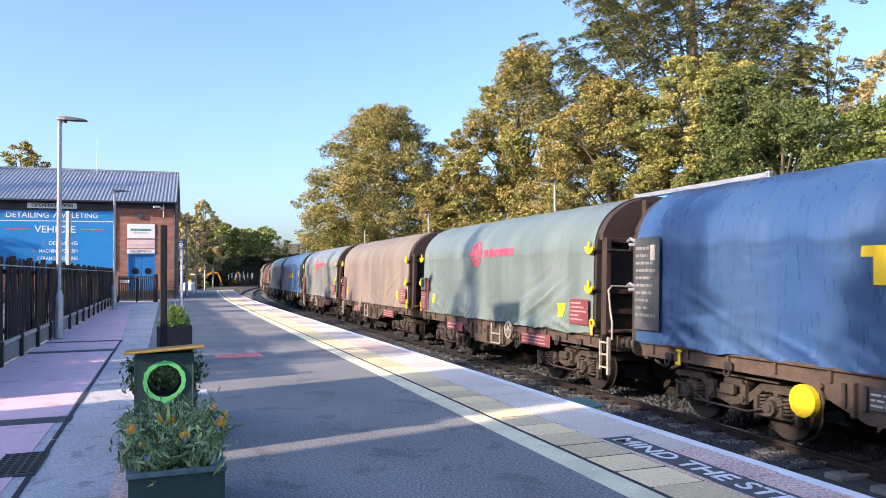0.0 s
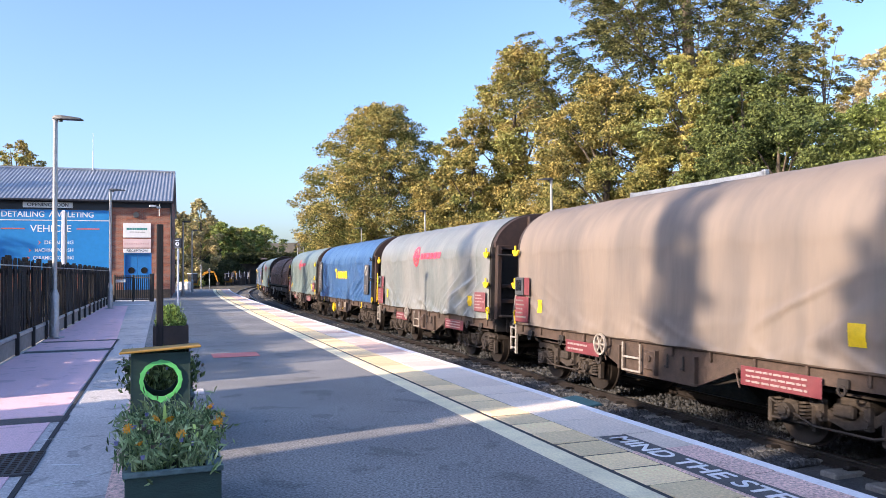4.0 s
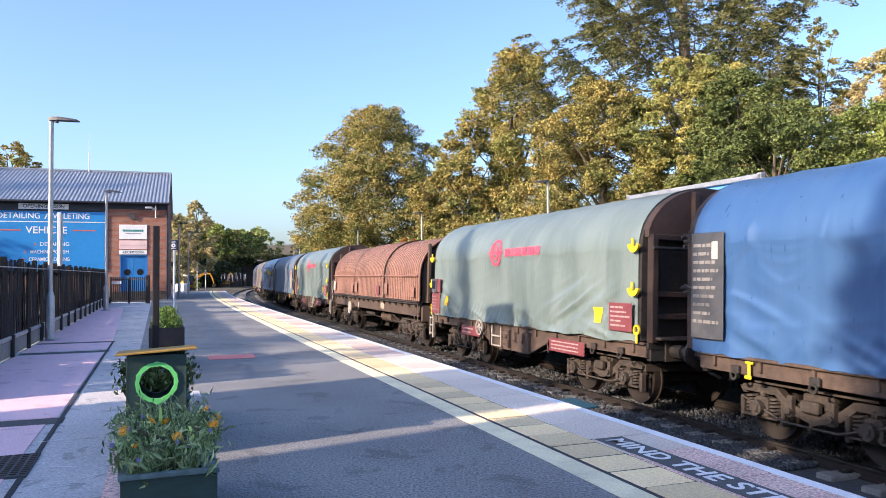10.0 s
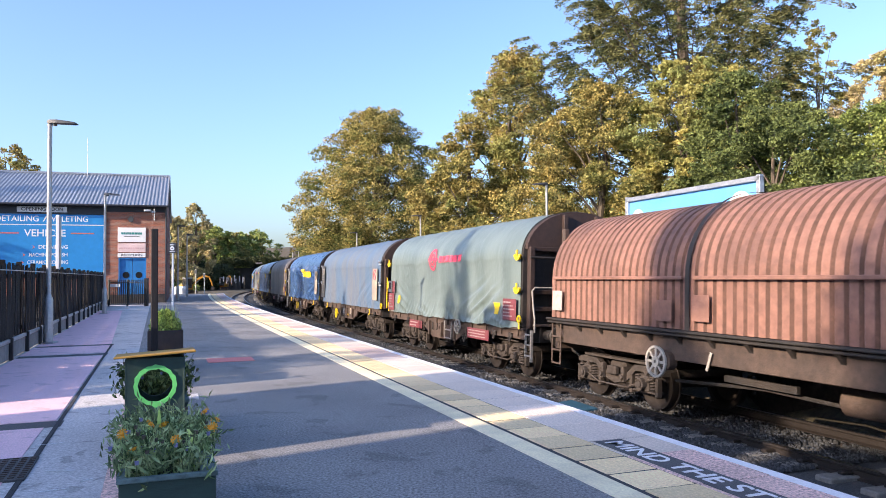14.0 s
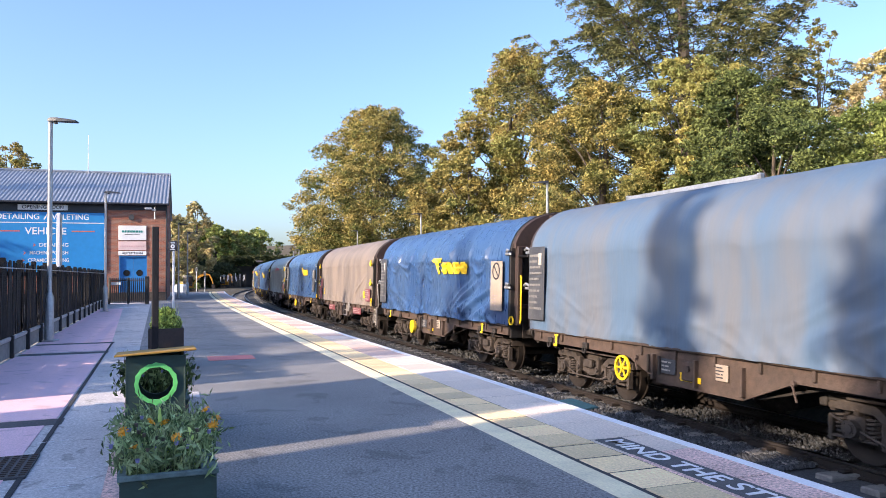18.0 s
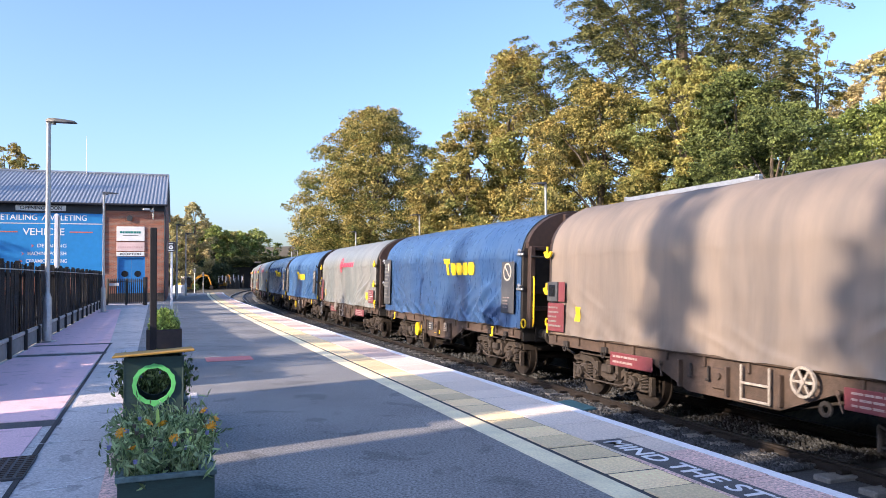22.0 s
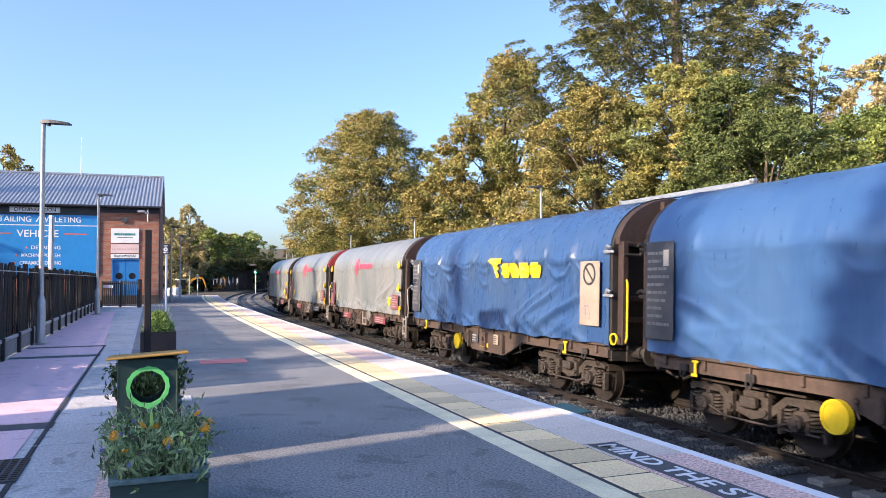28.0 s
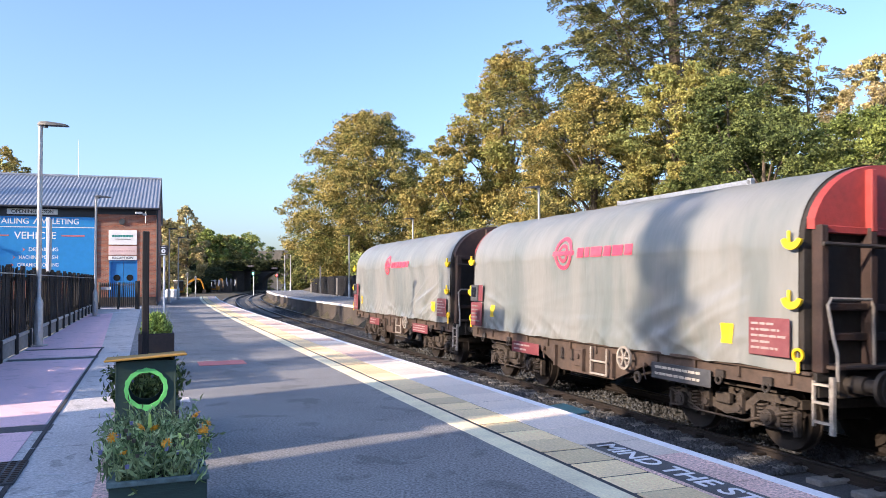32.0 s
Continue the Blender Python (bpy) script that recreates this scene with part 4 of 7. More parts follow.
# slim sign post beyond the planter
_t = thing("sign_post", "pale slim post with a small black symbol sign", "sign post", pose(-11.1, 29.9, 0))
part("post", Geo().cyl((0, 0, 0), (0, 0, 2.95), .045, 12), M_WHITE, _t, smooth=True)
_q = part("sign_plate", Geo().box((0, -.06, 2.74), (.34, .03, .40), bevel=.012), M_LETTER_DARK, _t, "small black symbol sign")
part("symbol", Geo().ring((0, -.085, 2.72), .085, .03, -.004, .004, 16).box((0, -.085, 2.86), (.16, .008, .035)).box((0, -.085, 2.59), (.2, .008, .025)), M_WHITE, _q)

# dark square post beside the planters
_t = thing("timber_post", "tall dark square timber post", "post", PATH @ pose(2.61, -4.3, 0))
part("shaft", Geo().box((0, 0, 1.14), (.10, .10, 2.28), bevel=.012), M_BLACK_WOOD, _t)
part("foot", Geo().box((0, 0, .05), (.16, .16, .1), bevel=.012), M_BLACK_FENCE, _t)


# ---- planters ----
def trough(name, label, at, w, l, h, mat, rim):
    t = thing(name, label, "planter", at)
    b = .03
    for x, y, sx, sy in ((0, -l / 2 + b / 2, w, b), (0, l / 2 - b / 2, w, b), (-w / 2 + b / 2, 0, b, l - 2 * b), (w / 2 - b / 2, 0, b, l - 2 * b)):
        for k in range(2):
            part("side_board", Geo().box((x, y, h * (k + .5) / 2 + .01), (sx, sy, h / 2 - .006), bevel=.005), mat, t)
    if rim:
        for x, y, sx, sy in ((0, -l / 2 - .004, w + .02, .038), (0, l / 2 + .004, w + .02, .038), (-w / 2 + .012, 0, .05, l - .04), (w / 2 - .035, 0, .09, l - .04)):
            part("rim_board", Geo().box((x, y, h + .022), (sx, sy, .028), bevel=.004), rim, t, "weathered grey-green rim board")
    part("soil", Geo().box((0, 0, h - .07), (w - .07, l - .07, .06)), M_SOIL, t)
    return t


def blade(root, tip, width, bend):
    """A narrow leaf that arches from root to tip."""
    root, tip = Vector(root), Vector(tip)
    d = tip - root
    side = d.cross(Vector((0, 0, 1)))
    side = side.normalized() if side.length > 1e-4 else Vector((1, 0, 0))
    g, pts = [], []
    for i in range(5):
        k = i / 4
        c = root + d * k + Vector((0, 0, bend * math.sin(math.pi * k)))
        w = width * (1 - k) ** .6 * (.5 + k if k < .5 else 1)
        pts += [c - side * w / 2, c + side * w / 2]
    return pts, [(0, 1, 3, 2), (2, 3, 5, 4), (4, 5, 7, 6), (6, 7, 9, 8)]


def flower_bed(parent, w, l, z, seed, stems=150, tall=.42, blooms=11, mat=M_FLOWER_LEAF, leaf=.034, broad=.24):
    rnd = random.Random(seed)
    nr = np.random.RandomState(seed)
    stem, pts = Geo(), []
    heads = []
    for i in range(stems):
        x, y = rnd.uniform(-w / 2, w * .42), rnd.uniform(-l / 2, l / 2)
        hgt = tall * rnd.uniform(.45, 1.0)
        lean = Vector((x * .35 + rnd.uniform(-.07, .07), y * .2 + rnd.uniform(-.08, .08), hgt))
        tip = Vector((x, y, z)) + lean
        mid = Vector((x, y, z)) + lean * .5 + Vector((rnd.uniform(-.03, .03), rnd.uniform(-.03, .03), .02))
        stem.tube([(x, y, z - .04), mid, tip], [.004, .003, .002], 3)
        heads.append(tip)
        for k in range(11):
            u = rnd.uniform(.12, 1.0)
            pts.append(Vector((x, y, z)) + lean * u + Vector((rnd.gauss(0, .03), rnd.gauss(0, .03), rnd.gauss(0, .02))))
    part("stem_tangle", stem, mat, parent, "thin green stems")
    v, f = leaves(np.array([tuple(p) for p in pts]), leaf, nr, 1.4, broad)
    ob = raw_mesh("foliage", v, f, mat)
    ob.parent = parent
    tagged(ob, "tangled green foliage")
    bl = Geo()
    for i in range(9):
        x, y, a = rnd.uniform(-w / 3, w / 3), rnd.uniform(-l / 3, l / 3), rnd.uniform(0, 6.28)
        bl.add(*blade((x, y, z), (x + .22 * math.cos(a), y + .22 * math.sin(a), z + rnd.uniform(.12, .34)), .035, .08))
    part("broad_leaves", bl, M_GRASS, parent, "pale strap-shaped leaves")
    heads.sort(key=lambda p: p.y * .25 - p.z)
    heads = heads[:90]
    rnd.shuffle(heads)
    for i in range(blooms):
        p = heads[i] + Vector((0, -.01, .035))
        g = Geo()
        for a in range(10):
            g.add([(0, 0, .0), (.026 * math.cos(a * .628 - .22), .026 * math.sin(a * .628 - .22), .010), (.034 * math.cos(a * .628), .034 * math.sin(a * .628), .004), (.026 * math.cos(a * .628 + .22), .026 * math.sin(a * .628 + .22), .010)], [(0, 1, 2, 3)])
        g.cyl((0, 0, -.004), (0, 0, .012), .011, 8)
        part("bloom", g, M_PETAL, parent, "orange marigold bloom", at=pose(*p, rnd.uniform(25, 62), rnd.uniform(-25, 25), rnd.uniform(0, 360)))
    for i in range(blooms, blooms + 26):
        p = heads[i]
        part("seed_head", Geo().cyl((0, 0, -.006), (0, 0, .014), .009, 6, .012), M_PETAL_BLUE if i % 2 else M_BARK, parent, at=pose(*p))


_t = trough("flower_planter", "dark green wooden planter overflowing with marigolds", PATH @ pose(2.70, -11.62, .0), .50, 1.28, .41, M_GREEN, M_RIM)
flower_bed(_t, .46, 1.2, .38, 21, 250, .28, 9)
_t = trough("shrub_planter", "dark green wooden planter with leafy shrubs", PATH @ pose(2.66, -8.75, .0), .50, 1.3, .38, M_GREEN, M_RIM)
flower_bed(_t, .50, 1.1, .36, 33, 230, .40, 0, M_SHRUB_LEAF, .030, .42)


def build_cab():
    """A green board box with a round opening ringed in lime green and a sloping board roof."""
    t = thing("cab_box", "dark green box with a lime-ringed round opening and board roof", "planter box", PATH @ pose(2.63, -10.0, 0))
    w, top, r = .44, .86, .134
    zc = .635
    n = 32
    for y in (0.0, .34):
        g = Geo()
        inner = [(r * math.cos(2 * math.pi * i / n), zc + r * math.sin(2 * math.pi * i / n)) for i in range(n)]
        outer = []
        for i in range(n):
            a = 2 * math.pi * i / n
            c, s = math.cos(a), math.sin(a)
            k = min((w / 2) / max(abs(c), 1e-6), (top - zc) / s if s > 1e-6 else 9, (zc - .02) / -s if s < -1e-6 else 9)
            outer.append((k * c, zc + k * s))
        rings = [[(x, y, z) for x, z in outer], [(x, y, z) for x, z in inner], [(x, y + .02, z) for x, z in inner], [(x, y + .02, z) for x, z in outer], [(x, y, z) for x, z in outer]]
        part("front_panel" if y == 0 else "back_panel", g.loft(rings, caps=False), M_GREEN, t, "dark green panel with a round opening")
        for sx in (-1, 1):
            part("edge_strip", Geo().box((sx * (w / 2 + .006), y + .01, .44), (.012, .024, .84), bevel=.002), M_GREEN, t)
    for x in (-w / 2 + .01, w / 2 - .01):
        part("side_panel", Geo().box((x, .18, .44), (.02, .32, .84), bevel=.003), M_GREEN, t)
    rg, rings = Geo(), []
    for i in range(n + 1):
        a = 2 * math.pi * (i % n) / n
        ro = .164 + (.006, .0, .004, -.002, .008, .001)[(i % n * 5) % 6] + (.013 if i in (24, 25) else 0)
        ri = .132 + (.0, .003, -.002)[i % n % 3]
        rings.append([(ri * math.cos(a), -.012, ri * math.sin(a)), (ro * math.cos(a), -.012, ro * math.sin(a)), (ro * math.cos(a), .004, ro * math.sin(a)), (ri * math.cos(a), .004, ri * math.sin(a)), (ri * math.cos(a), -.012, ri * math.sin(a))])
    rg.loft(rings, caps=False)
    part("lime_ring", rg, M_LIME, t, "lime green tape ring with a ragged edge", at=pose(0, 0, zc))
    part("roof_board", Geo().box((0, .17, 0), (.63, .48, .016), bevel=.004), M_OCHRE_WOOD, t, "ochre sloping roof board", at=pose(0, 0, .888, -2, -3.0, 0))


build_cab()

_t = trough("shrub_box", "dark brown square planter with a bright green shrub", PATH @ pose(2.78, -3.0, 0), .56, .56, .64, M_BROWN_BOX, None)
_r = np.random.RandomState(8)
_a, _u = _r.rand(3400) * 6.283, _r.rand(3400)
_k = .26 * np.sqrt(_r.rand(3400)) * (.55 + .45 * np.sin(np.pi * np.clip(_u + .15, 0, 1)))
_v, _f = leaves(np.stack([_k * np.cos(_a), _k * np.sin(_a), .60 + .36 * _u * (1 - 1.2 * _k) + .06 * np.sin(5 * _a)], 1), .032, _r, 1.3, .42)
_ob = raw_mesh("shrub_leaves", _v, _f, M_GRASS)
_ob.parent = _t
tagged(_ob, "bright green small-leaved shrub")
_g, _r = Geo(), random.Random(8)
for _i in range(46):
    _a, _k = _r.uniform(0, 6.28), _r.uniform(0, .18)
    _x, _y = _k * math.cos(_a), _k * math.sin(_a)
    _e = _r.uniform(.02, .12)
    _g.add(*blade((_x, _y, .58), (_x + _e * math.cos(_a), _y + _e * math.sin(_a), .58 + _r.uniform(.28, .50)), .022, .03))
part("upright_leaves", _g, M_GRASS, _t, "pale upright leaves")

# ---- markings on the platform ----
_m = pose_at(9.7, -3.2, .005)
part("red_marking", Geo().box((0, 0, 0), (.82, .72, .006)), M_RED_MARK, PLATFORM, "coral red painted rectangle", at=_m)
part("white_marking", Geo().box((0, 0, 0), (1.0, .5, .006)), M_WHITE_LINE, PLATFORM, "faded white patch", at=pose_at(36, -6.0, .004))
part("cover", Geo().box((0, 0, 0), (.32, .45, .01)), M_WALKWAY, PLATFORM, "small grey cover", at=pose_at(5.4, -4.1, .004))
# the warning words along the edge, read by someone who faces the tracks
_w = part("warning_panel", Geo().box((0, 0, 0), (2.32, .28, .006)), M_PATCH, PLATFORM, "dark panel with pale warning words", at=Matrix.Translation(at_line(.01, -.585, .0065)) @ Matrix.Rotation(heading(.01) - math.pi / 2, 4, "Z"))
lettering("MIND THE STEP", .185, M_WHITE_LINE, _w, pose(0, -.01, .005), 2.16, "warning_words", 0.008)

# ---- far side: fence, billboard, signs ----
def build_far_fence():
    f = thing("palisade_fence", "tall dark palisade fence behind the far platform", "fence")
    pale = Geo().box((0, 0, .95), (.09, .02, 1.9), bevel=.004).mesh("pale", M_BLACK_WOOD)
    rnd = random.Random(2)
    s = 46.0
    while s < 92:
        part("pale", pale, M_BLACK_WOOD, f, at=pose_at(s, 11.4, rnd.uniform(-.04, .04)) @ pose(0, 0, 0, 0, 0, 90))
        s += .17
    for z in (.4, 1.5):
        part("rail", strip(-10, 92, 11.42, 11.48, z, .06, 4.0), M_BLACK_FENCE, f)
    part("panel_run", strip(-10, 46, 11.40, 11.44, 1.8, 1.75, 4.0), M_BLACK_WOOD, f)


build_far_fence()


def build_billboard():
    m = pose_at(14.2, 10.7, 0)
    t = thing("billboard", "large framed advertising hoarding with a pale blue poster", "billboard", m)
    part("back_panel", Geo().box((.06, 0, 2.6), (.08, 6.2, 3.0)), M_GREYPLASTIC, t)
    for y in (-3.06, 3.06):
        part("frame_side", Geo().box((-.02, y, 2.6), (.16, .14, 3.12), bevel=.015), M_GALV, t, "pale metal frame")
    for z in (1.11, 4.06):
        part("frame_rail", Geo().box((-.02, 0, z), (.16, 6.26, .14), bevel=.015), M_GALV, t, "pale metal frame")
    p = part("poster", Geo().box((.015, 0, 2.6), (.02, 6.0, 2.85)), M_POSTER_BLUE, t, "sky-blue poster")
    for y, z, ry, rz in ((-2.3, 2.9, .62, .9), (1.5, 2.5, .8, .7), (-.9, 2.2, .5, .8), (2.5, 3.2, .4, .5)):
        part("pale_shape", Geo().loft([[(0.0, y + ry * math.cos(a * .314), z + rz * math.sin(a * .314)) for a in range(20)], [(-.006, y + ry * math.cos(a * .314), z + rz * math.sin(a * .314)) for a in range(20)]]), M_POSTER_PALE, p)
    for y in (-2.2, 0, 2.2):
        part("support_post", Geo().box((.2, y, 1.9), (.12, .12, 3.9), bevel=.01), M_STEEL_DARK, t)


build_billboard()
_t = thing("platform_sign", "small pale blue sign on the far platform fence", "sign", pose_at(57, 11.3, 0))
part("plate", Geo().box((0, 0, 1.75), (.03, .9, .55), bevel=.01), M_POSTER_PALE, _t)
part("post", Geo().box((.04, 0, .8), (.05, .06, 1.6)), M_GALV, _t)
for _s in (66, 77, 86):
    _t = thing("timber_post", "weathered pale timber post on the far platform", "post", pose_at(_s, 10.9, 0))
    part("shaft", Geo().box((0, 0, 1.5), (.16, .16, 3.0 if _s == 77 else 1.7), bevel=.02) if _s == 77 else Geo().box((0, 0, .85), (.16, .16, 1.7), bevel=.02), M_CONCRETE, _t)

part("cable_trough_board", Geo().box((0, 0, 0), (1.15, .85, .05), bevel=.01), M_BLUE_STAIN, at=pose_at(8.0, 2.72, RAIL_Z - .13) @ pose(0, 0, 0, 2, -3, 4))
tagged(bpy.data.objects["cable_trough_board"], "blue-green board lying in the ballast", "board")


# ---- the far end of the station ----
def build_bridge():
    m = pose_at(166, 3.0, 0)
    t = thing("road_bridge", "weathered road bridge over the tracks with a steel parapet", "bridge", m)
    part("deck", Geo().box((3.0, 4.0, 4.0), (18, 8.0, .8), bevel=.03), M_BRIDGE, t)
    part("parapet", Geo().box((3.0, .1, 4.85), (18, .2, .95), bevel=.02), M_BRIDGE, t, "pale parapet panels")
    for i in range(11):
        part("parapet_post", Geo().box((-5.8 + i * 1.75, -.02, 4.85), (.16, .12, 1.0), bevel=.01), M_BRIDGE, t)
    for x in (-9.2, 8.6):
        part("abutment", Geo().box((x, 4.0, 1.2), (7.0, 8.0, 5.0), bevel=.03), M_PLATFORM_WALL, t, "sooty brick abutment")
    ar = Geo()
    out = [(-12, -1.3), (-12, 4.3), (12, 4.3), (12, -1.3), (5.2, -1.3)] + [(5.2 * math.cos(a), 1.2 + 2.6 * math.sin(a)) for a in np.linspace(0, math.pi, 16)] + [(-5.2, -1.3)]
    ar.loft([[(x, 22, z) for x, z in out], [(x, 30, z) for x, z in out]])
    part("far_arch", ar, M_PLATFORM_WALL, t, "sooty brick arch beyond")


build_bridge()


def build_signal(at, mat, high, label):
    t = thing("railway_signal", label, "signal", at)
    part("mast", Geo().cyl((0, 0, -1.0), (0, 0, high), .08, 10), M_GALV, t)
    part("head", Geo().box((0, 0, high + .25), (.45, .2, .95), bevel=.04), M_LETTER_DARK, t, "black signal head")
    part("hood", Geo().cyl((0, -.1, high + .2), (0, -.35, high + .2), .16, 12), M_LETTER_DARK, t)
    part("light", Geo().cyl((0, -.36, high + .2), (0, -.37, high + .2), .17, 14), mat, t, "glowing lens")
    if high > 2.5:
        part("route_arm", Geo().box((-.5, 0, high + 1.5), (1.1, .15, .3), bevel=.02), M_LETTER_DARK, t)


build_signal(pose(-32.77, 130, -.9), M_GREEN_LIGHT, 3.45, "colour light signal on a mast showing green")
build_signal(pose(-30.9, 140, -.9), M_RED_LIGHT, 3.2, "colour light signal on a mast showing red")

def build_digger(at, label, swing):
    t = thing("excavator", label, "excavator", at)
    for x in (-.75, .75):
        part("track", Geo().loft([[(x - .2, y, z) for y, z in ((-1.2, .1), (-1.0, 0), (1.0, 0), (1.2, .1), (1.2, .4), (1.0, .5), (-1.0, .5), (-1.2, .4))], [(x + .2, y, z) for y, z in ((-1.2, .1), (-1.0, 0), (1.0, 0), (1.2, .1), (1.2, .4), (1.0, .5), (-1.0, .5), (-1.2, .4))]]), M_STEEL_DARK, t, "rubber crawler track")
    part("house", Geo().box((.1, .4, 1.0), (1.7, 1.5, .8), bevel=.12), M_DIGGER, t, "orange-yellow engine house")
    cab = part("cab", Geo().box((-.35, -.35, 1.65), (.95, 1.2, 1.5), bevel=.08), M_STEEL_DARK, t, "dark cab frame")
    part("windscreen", Geo().box((-.35, -.96, 1.75), (.8, .02, 1.1)), M_GLASS_DARK, cab, "cab glass")
    part("side_window", Geo().box((-.835, -.3, 1.75), (.02, .9, .9)), M_GLASS_DARK, cab, "cab glass")
    part("cab_roof", Geo().box((-.35, -.35, 2.44), (1.05, 1.3, .08), bevel=.03), M_WHITE, cab)
    m = Matrix.Translation((.35, -.5, 1.0)) @ Matrix.Rotation(swing, 4, "Z")
    part("boom", Geo().loft([[(x, y, z) for x, y, z in ((-.14, a, b - w), (.14, a, b - w), (.14, a, b + w), (-.14, a, b + w))] for a, b, w in ((0, 0, .14), (-1.0, 1.3, .2), (-1.9, 1.75, .17), (-2.7, 1.6, .1))]), M_DIGGER, t, "orange-yellow boom", at=m)
    part("stick", Geo().tube([(0, -2.6, 1.7), (0, -3.0, .9), (0, -3.2, .1)], [.11, .13, .08], 6), M_DIGGER, t, at=m)
    part("bucket", Geo().loft([[(x, -3.2, .15), (x, -3.5, -.1), (x, -3.4, -.5), (x, -3.0, -.55), (x, -2.9, -.2)] for x in (-.3, .3)]), M_STEEL_DARK, t, at=m)
    part("ram", Geo().cyl((0, -.2, .2), (0, -1.3, 1.25), .05, 8), M_GALV, t, at=m)


build_digger(pose(-45.5, 150, -.85, 0, 0, 20), "orange-yellow excavator parked beyond the platform", .3)
build_digger(pose(-41.5, 118, -.85, 0, 0, 60), "yellow excavator with raised arm behind the workshop", .9)
for _i in range(10):
    _x, _y = -45.0 + .52 * _i, 146 + .5 * (_i % 3)
    _t = thing("tree_guard", "pale upright tube guarding a young tree", "tree guard", pose(_x, _y, .5 + .35 * (_i % 2)), "tree guards")
    part("tube", Geo().cyl((0, 0, 0), (.02, 0, .85 + .2 * (_i % 3)), .06, 8), M_POSTER_PALE, _t)
    part("stake", Geo().cyl((.14, 0, -1.8), (.16, 0, 1.2), .04, 5), M_BARK, _t)
for _x, _y, _h in ((-29.6, 87, 3.4), (-30.6, 93, 3.0)):
    _t = thing("sign_post", "thin post with a small square sign beyond the platform", "sign post", pose(_x, _y, -.8))
    part("post", Geo().cyl((0, 0, 0), (0, 0, _h), .05, 8), M_GALV, _t)
    part("plate", Geo().box((0, -.07, _h - .3), (.32, .03, .4), bevel=.01), M_GREYPLASTIC, _t)
_t = thing("skip_bag", "white builder's bag behind the workshop", "bag", pose(-31.8, 88, -.85))
part("bag", Geo().box((0, 0, .7), (1.3, 1.2, 1.5), bevel=.2), M_WHITE, _t)
part("retaining_wall", Geo().box((0, 0, 1.0), (34, .6, 3.0), bevel=.03), M_PLATFORM_WALL, at=pose(-60.5, 154, -.9, 0, 0, 4))
tagged(bpy.data.objects["retaining_wall"], "dark brick retaining wall under the trees", "wall", kind="structure")


# unseen brick blocks beside the camera, added to shade the near platform
def build_shade_block(perp0, perp1, label, high):
    """A brick block square to the sun's track, with a coped parapet, between two lines across it."""
    m = Matrix.Translation((-9.0 * .8246 + (perp0 + perp1) / 2 * .5657, -9.0 * .5657 - (perp0 + perp1) / 2 * .8246, 0)) @ Matrix.Rotation(math.atan2(-.8246, .5657), 4, "Z")
    t = thing("station_building", label, "building", m)
    w = perp1 - perp0
    part("wall", Geo().box((0, -2.0, high / 2 - .2), (w, 4.0, high + .4)), M_BRICKWORK, t, "red brick wall")
    part("parapet", Geo().box((0, -2.0, high + .06), (w + .06, 4.06, .12), bevel=.02), M_CONCRETE, t, "pale stone coping")
    for k in range(max(1, int(w / 2.6))):
        x = -w / 2 + w * (k + .5) / max(1, int(w / 2.6))
        f = part("window", Geo().box((x, .02, 1.7), (1.0, .06, 1.5), bevel=.01), M_WHITE, t, "white-framed window")
        part("pane", Geo().box((x, .052, 1.7), (.84, .01, 1.34)), M_GLASS_DARK, f)


build_shade_block(-6.12, 5.5, "red brick block added out of view to shade the near platform", 6.6)
build_shade_block(-9.75, -6.52, "second red brick block added out of view, beyond a slit for the sun", 6.6)
# unseen wall added in the slit, cutting off the sun streak's near end
_t = thing("yard_wall", "red brick wall added out of view between the shade blocks to trim the sun streak", "wall", Matrix.Translation((-9.0 * .8246 - 6.32 * .5657, -9.0 * .5657 + 6.32 * .8246, 0)) @ Matrix.Rotation(math.atan2(-.8246, .5657), 4, "Z"))
part("wall", Geo().box((0, -1.0, 2.1), (.40, .3, 4.5)), M_BRICKWORK, _t)
part("coping", Geo().box((0, -1.0, 4.39), (.40, .36, .08), bevel=.01), M_CONCRETE, _t)

# unseen board, placed to cast the oblong shadow on the passing wagons
_t = thing("approach_board", "plain board on two slim steel posts, unseen, inferred from its shadow", "sign", Matrix.Translation((-10.4, 10.3, 0)) @ Matrix.Rotation(math.atan2(-.8246, .5657), 4, "Z"))
part("panel", Geo().box((0, 0, 5.9), (1.5, .05, .54), bevel=.01), M_WHITE, _t, "plain white panel")
for _x in (-.5, .5):
    part("post", Geo().cyl((_x, -.05, -.1), (_x, -.05, 6.1), .035, 8), M_GALV, _t)

# ---- the goods train ----
# Wagon space: x in the direction of travel, y away from the near platform, z up from the rail head.
SIDE_Y, EAVE_Z, TOP_Z, HEM_Z = 1.42, 2.80, 3.91, 1.16


def hood_profile(n=30, half=SIDE_Y, eave=EAVE_Z, top=TOP_Z, hem=HEM_Z, power=2.1, low=7):
    """Points (y, z) from the hem on the platform side over the roof to the other hem."""
    pts = [(-half, hem + (eave - hem) * i / low) for i in range(low)]
    arch = []
    for i in range(n):
        a = math.pi * i / (n - 1)
        c, s = math.cos(a), math.sin(a)
        arch.append((-half * math.copysign(abs(c) ** (2 / power), c), eave + (top - eave) * abs(s) ** (2 / power)))
    return pts + arch + [(-y, z) for y, z in reversed(pts)]


def ridge(x, y, z):
    """A sharp-crested noise: 1 on the crest of a crease, falling to 0 beside it."""
    return max(0.0, 1 - 3.2 * abs(noise.noise((x, y, z))))


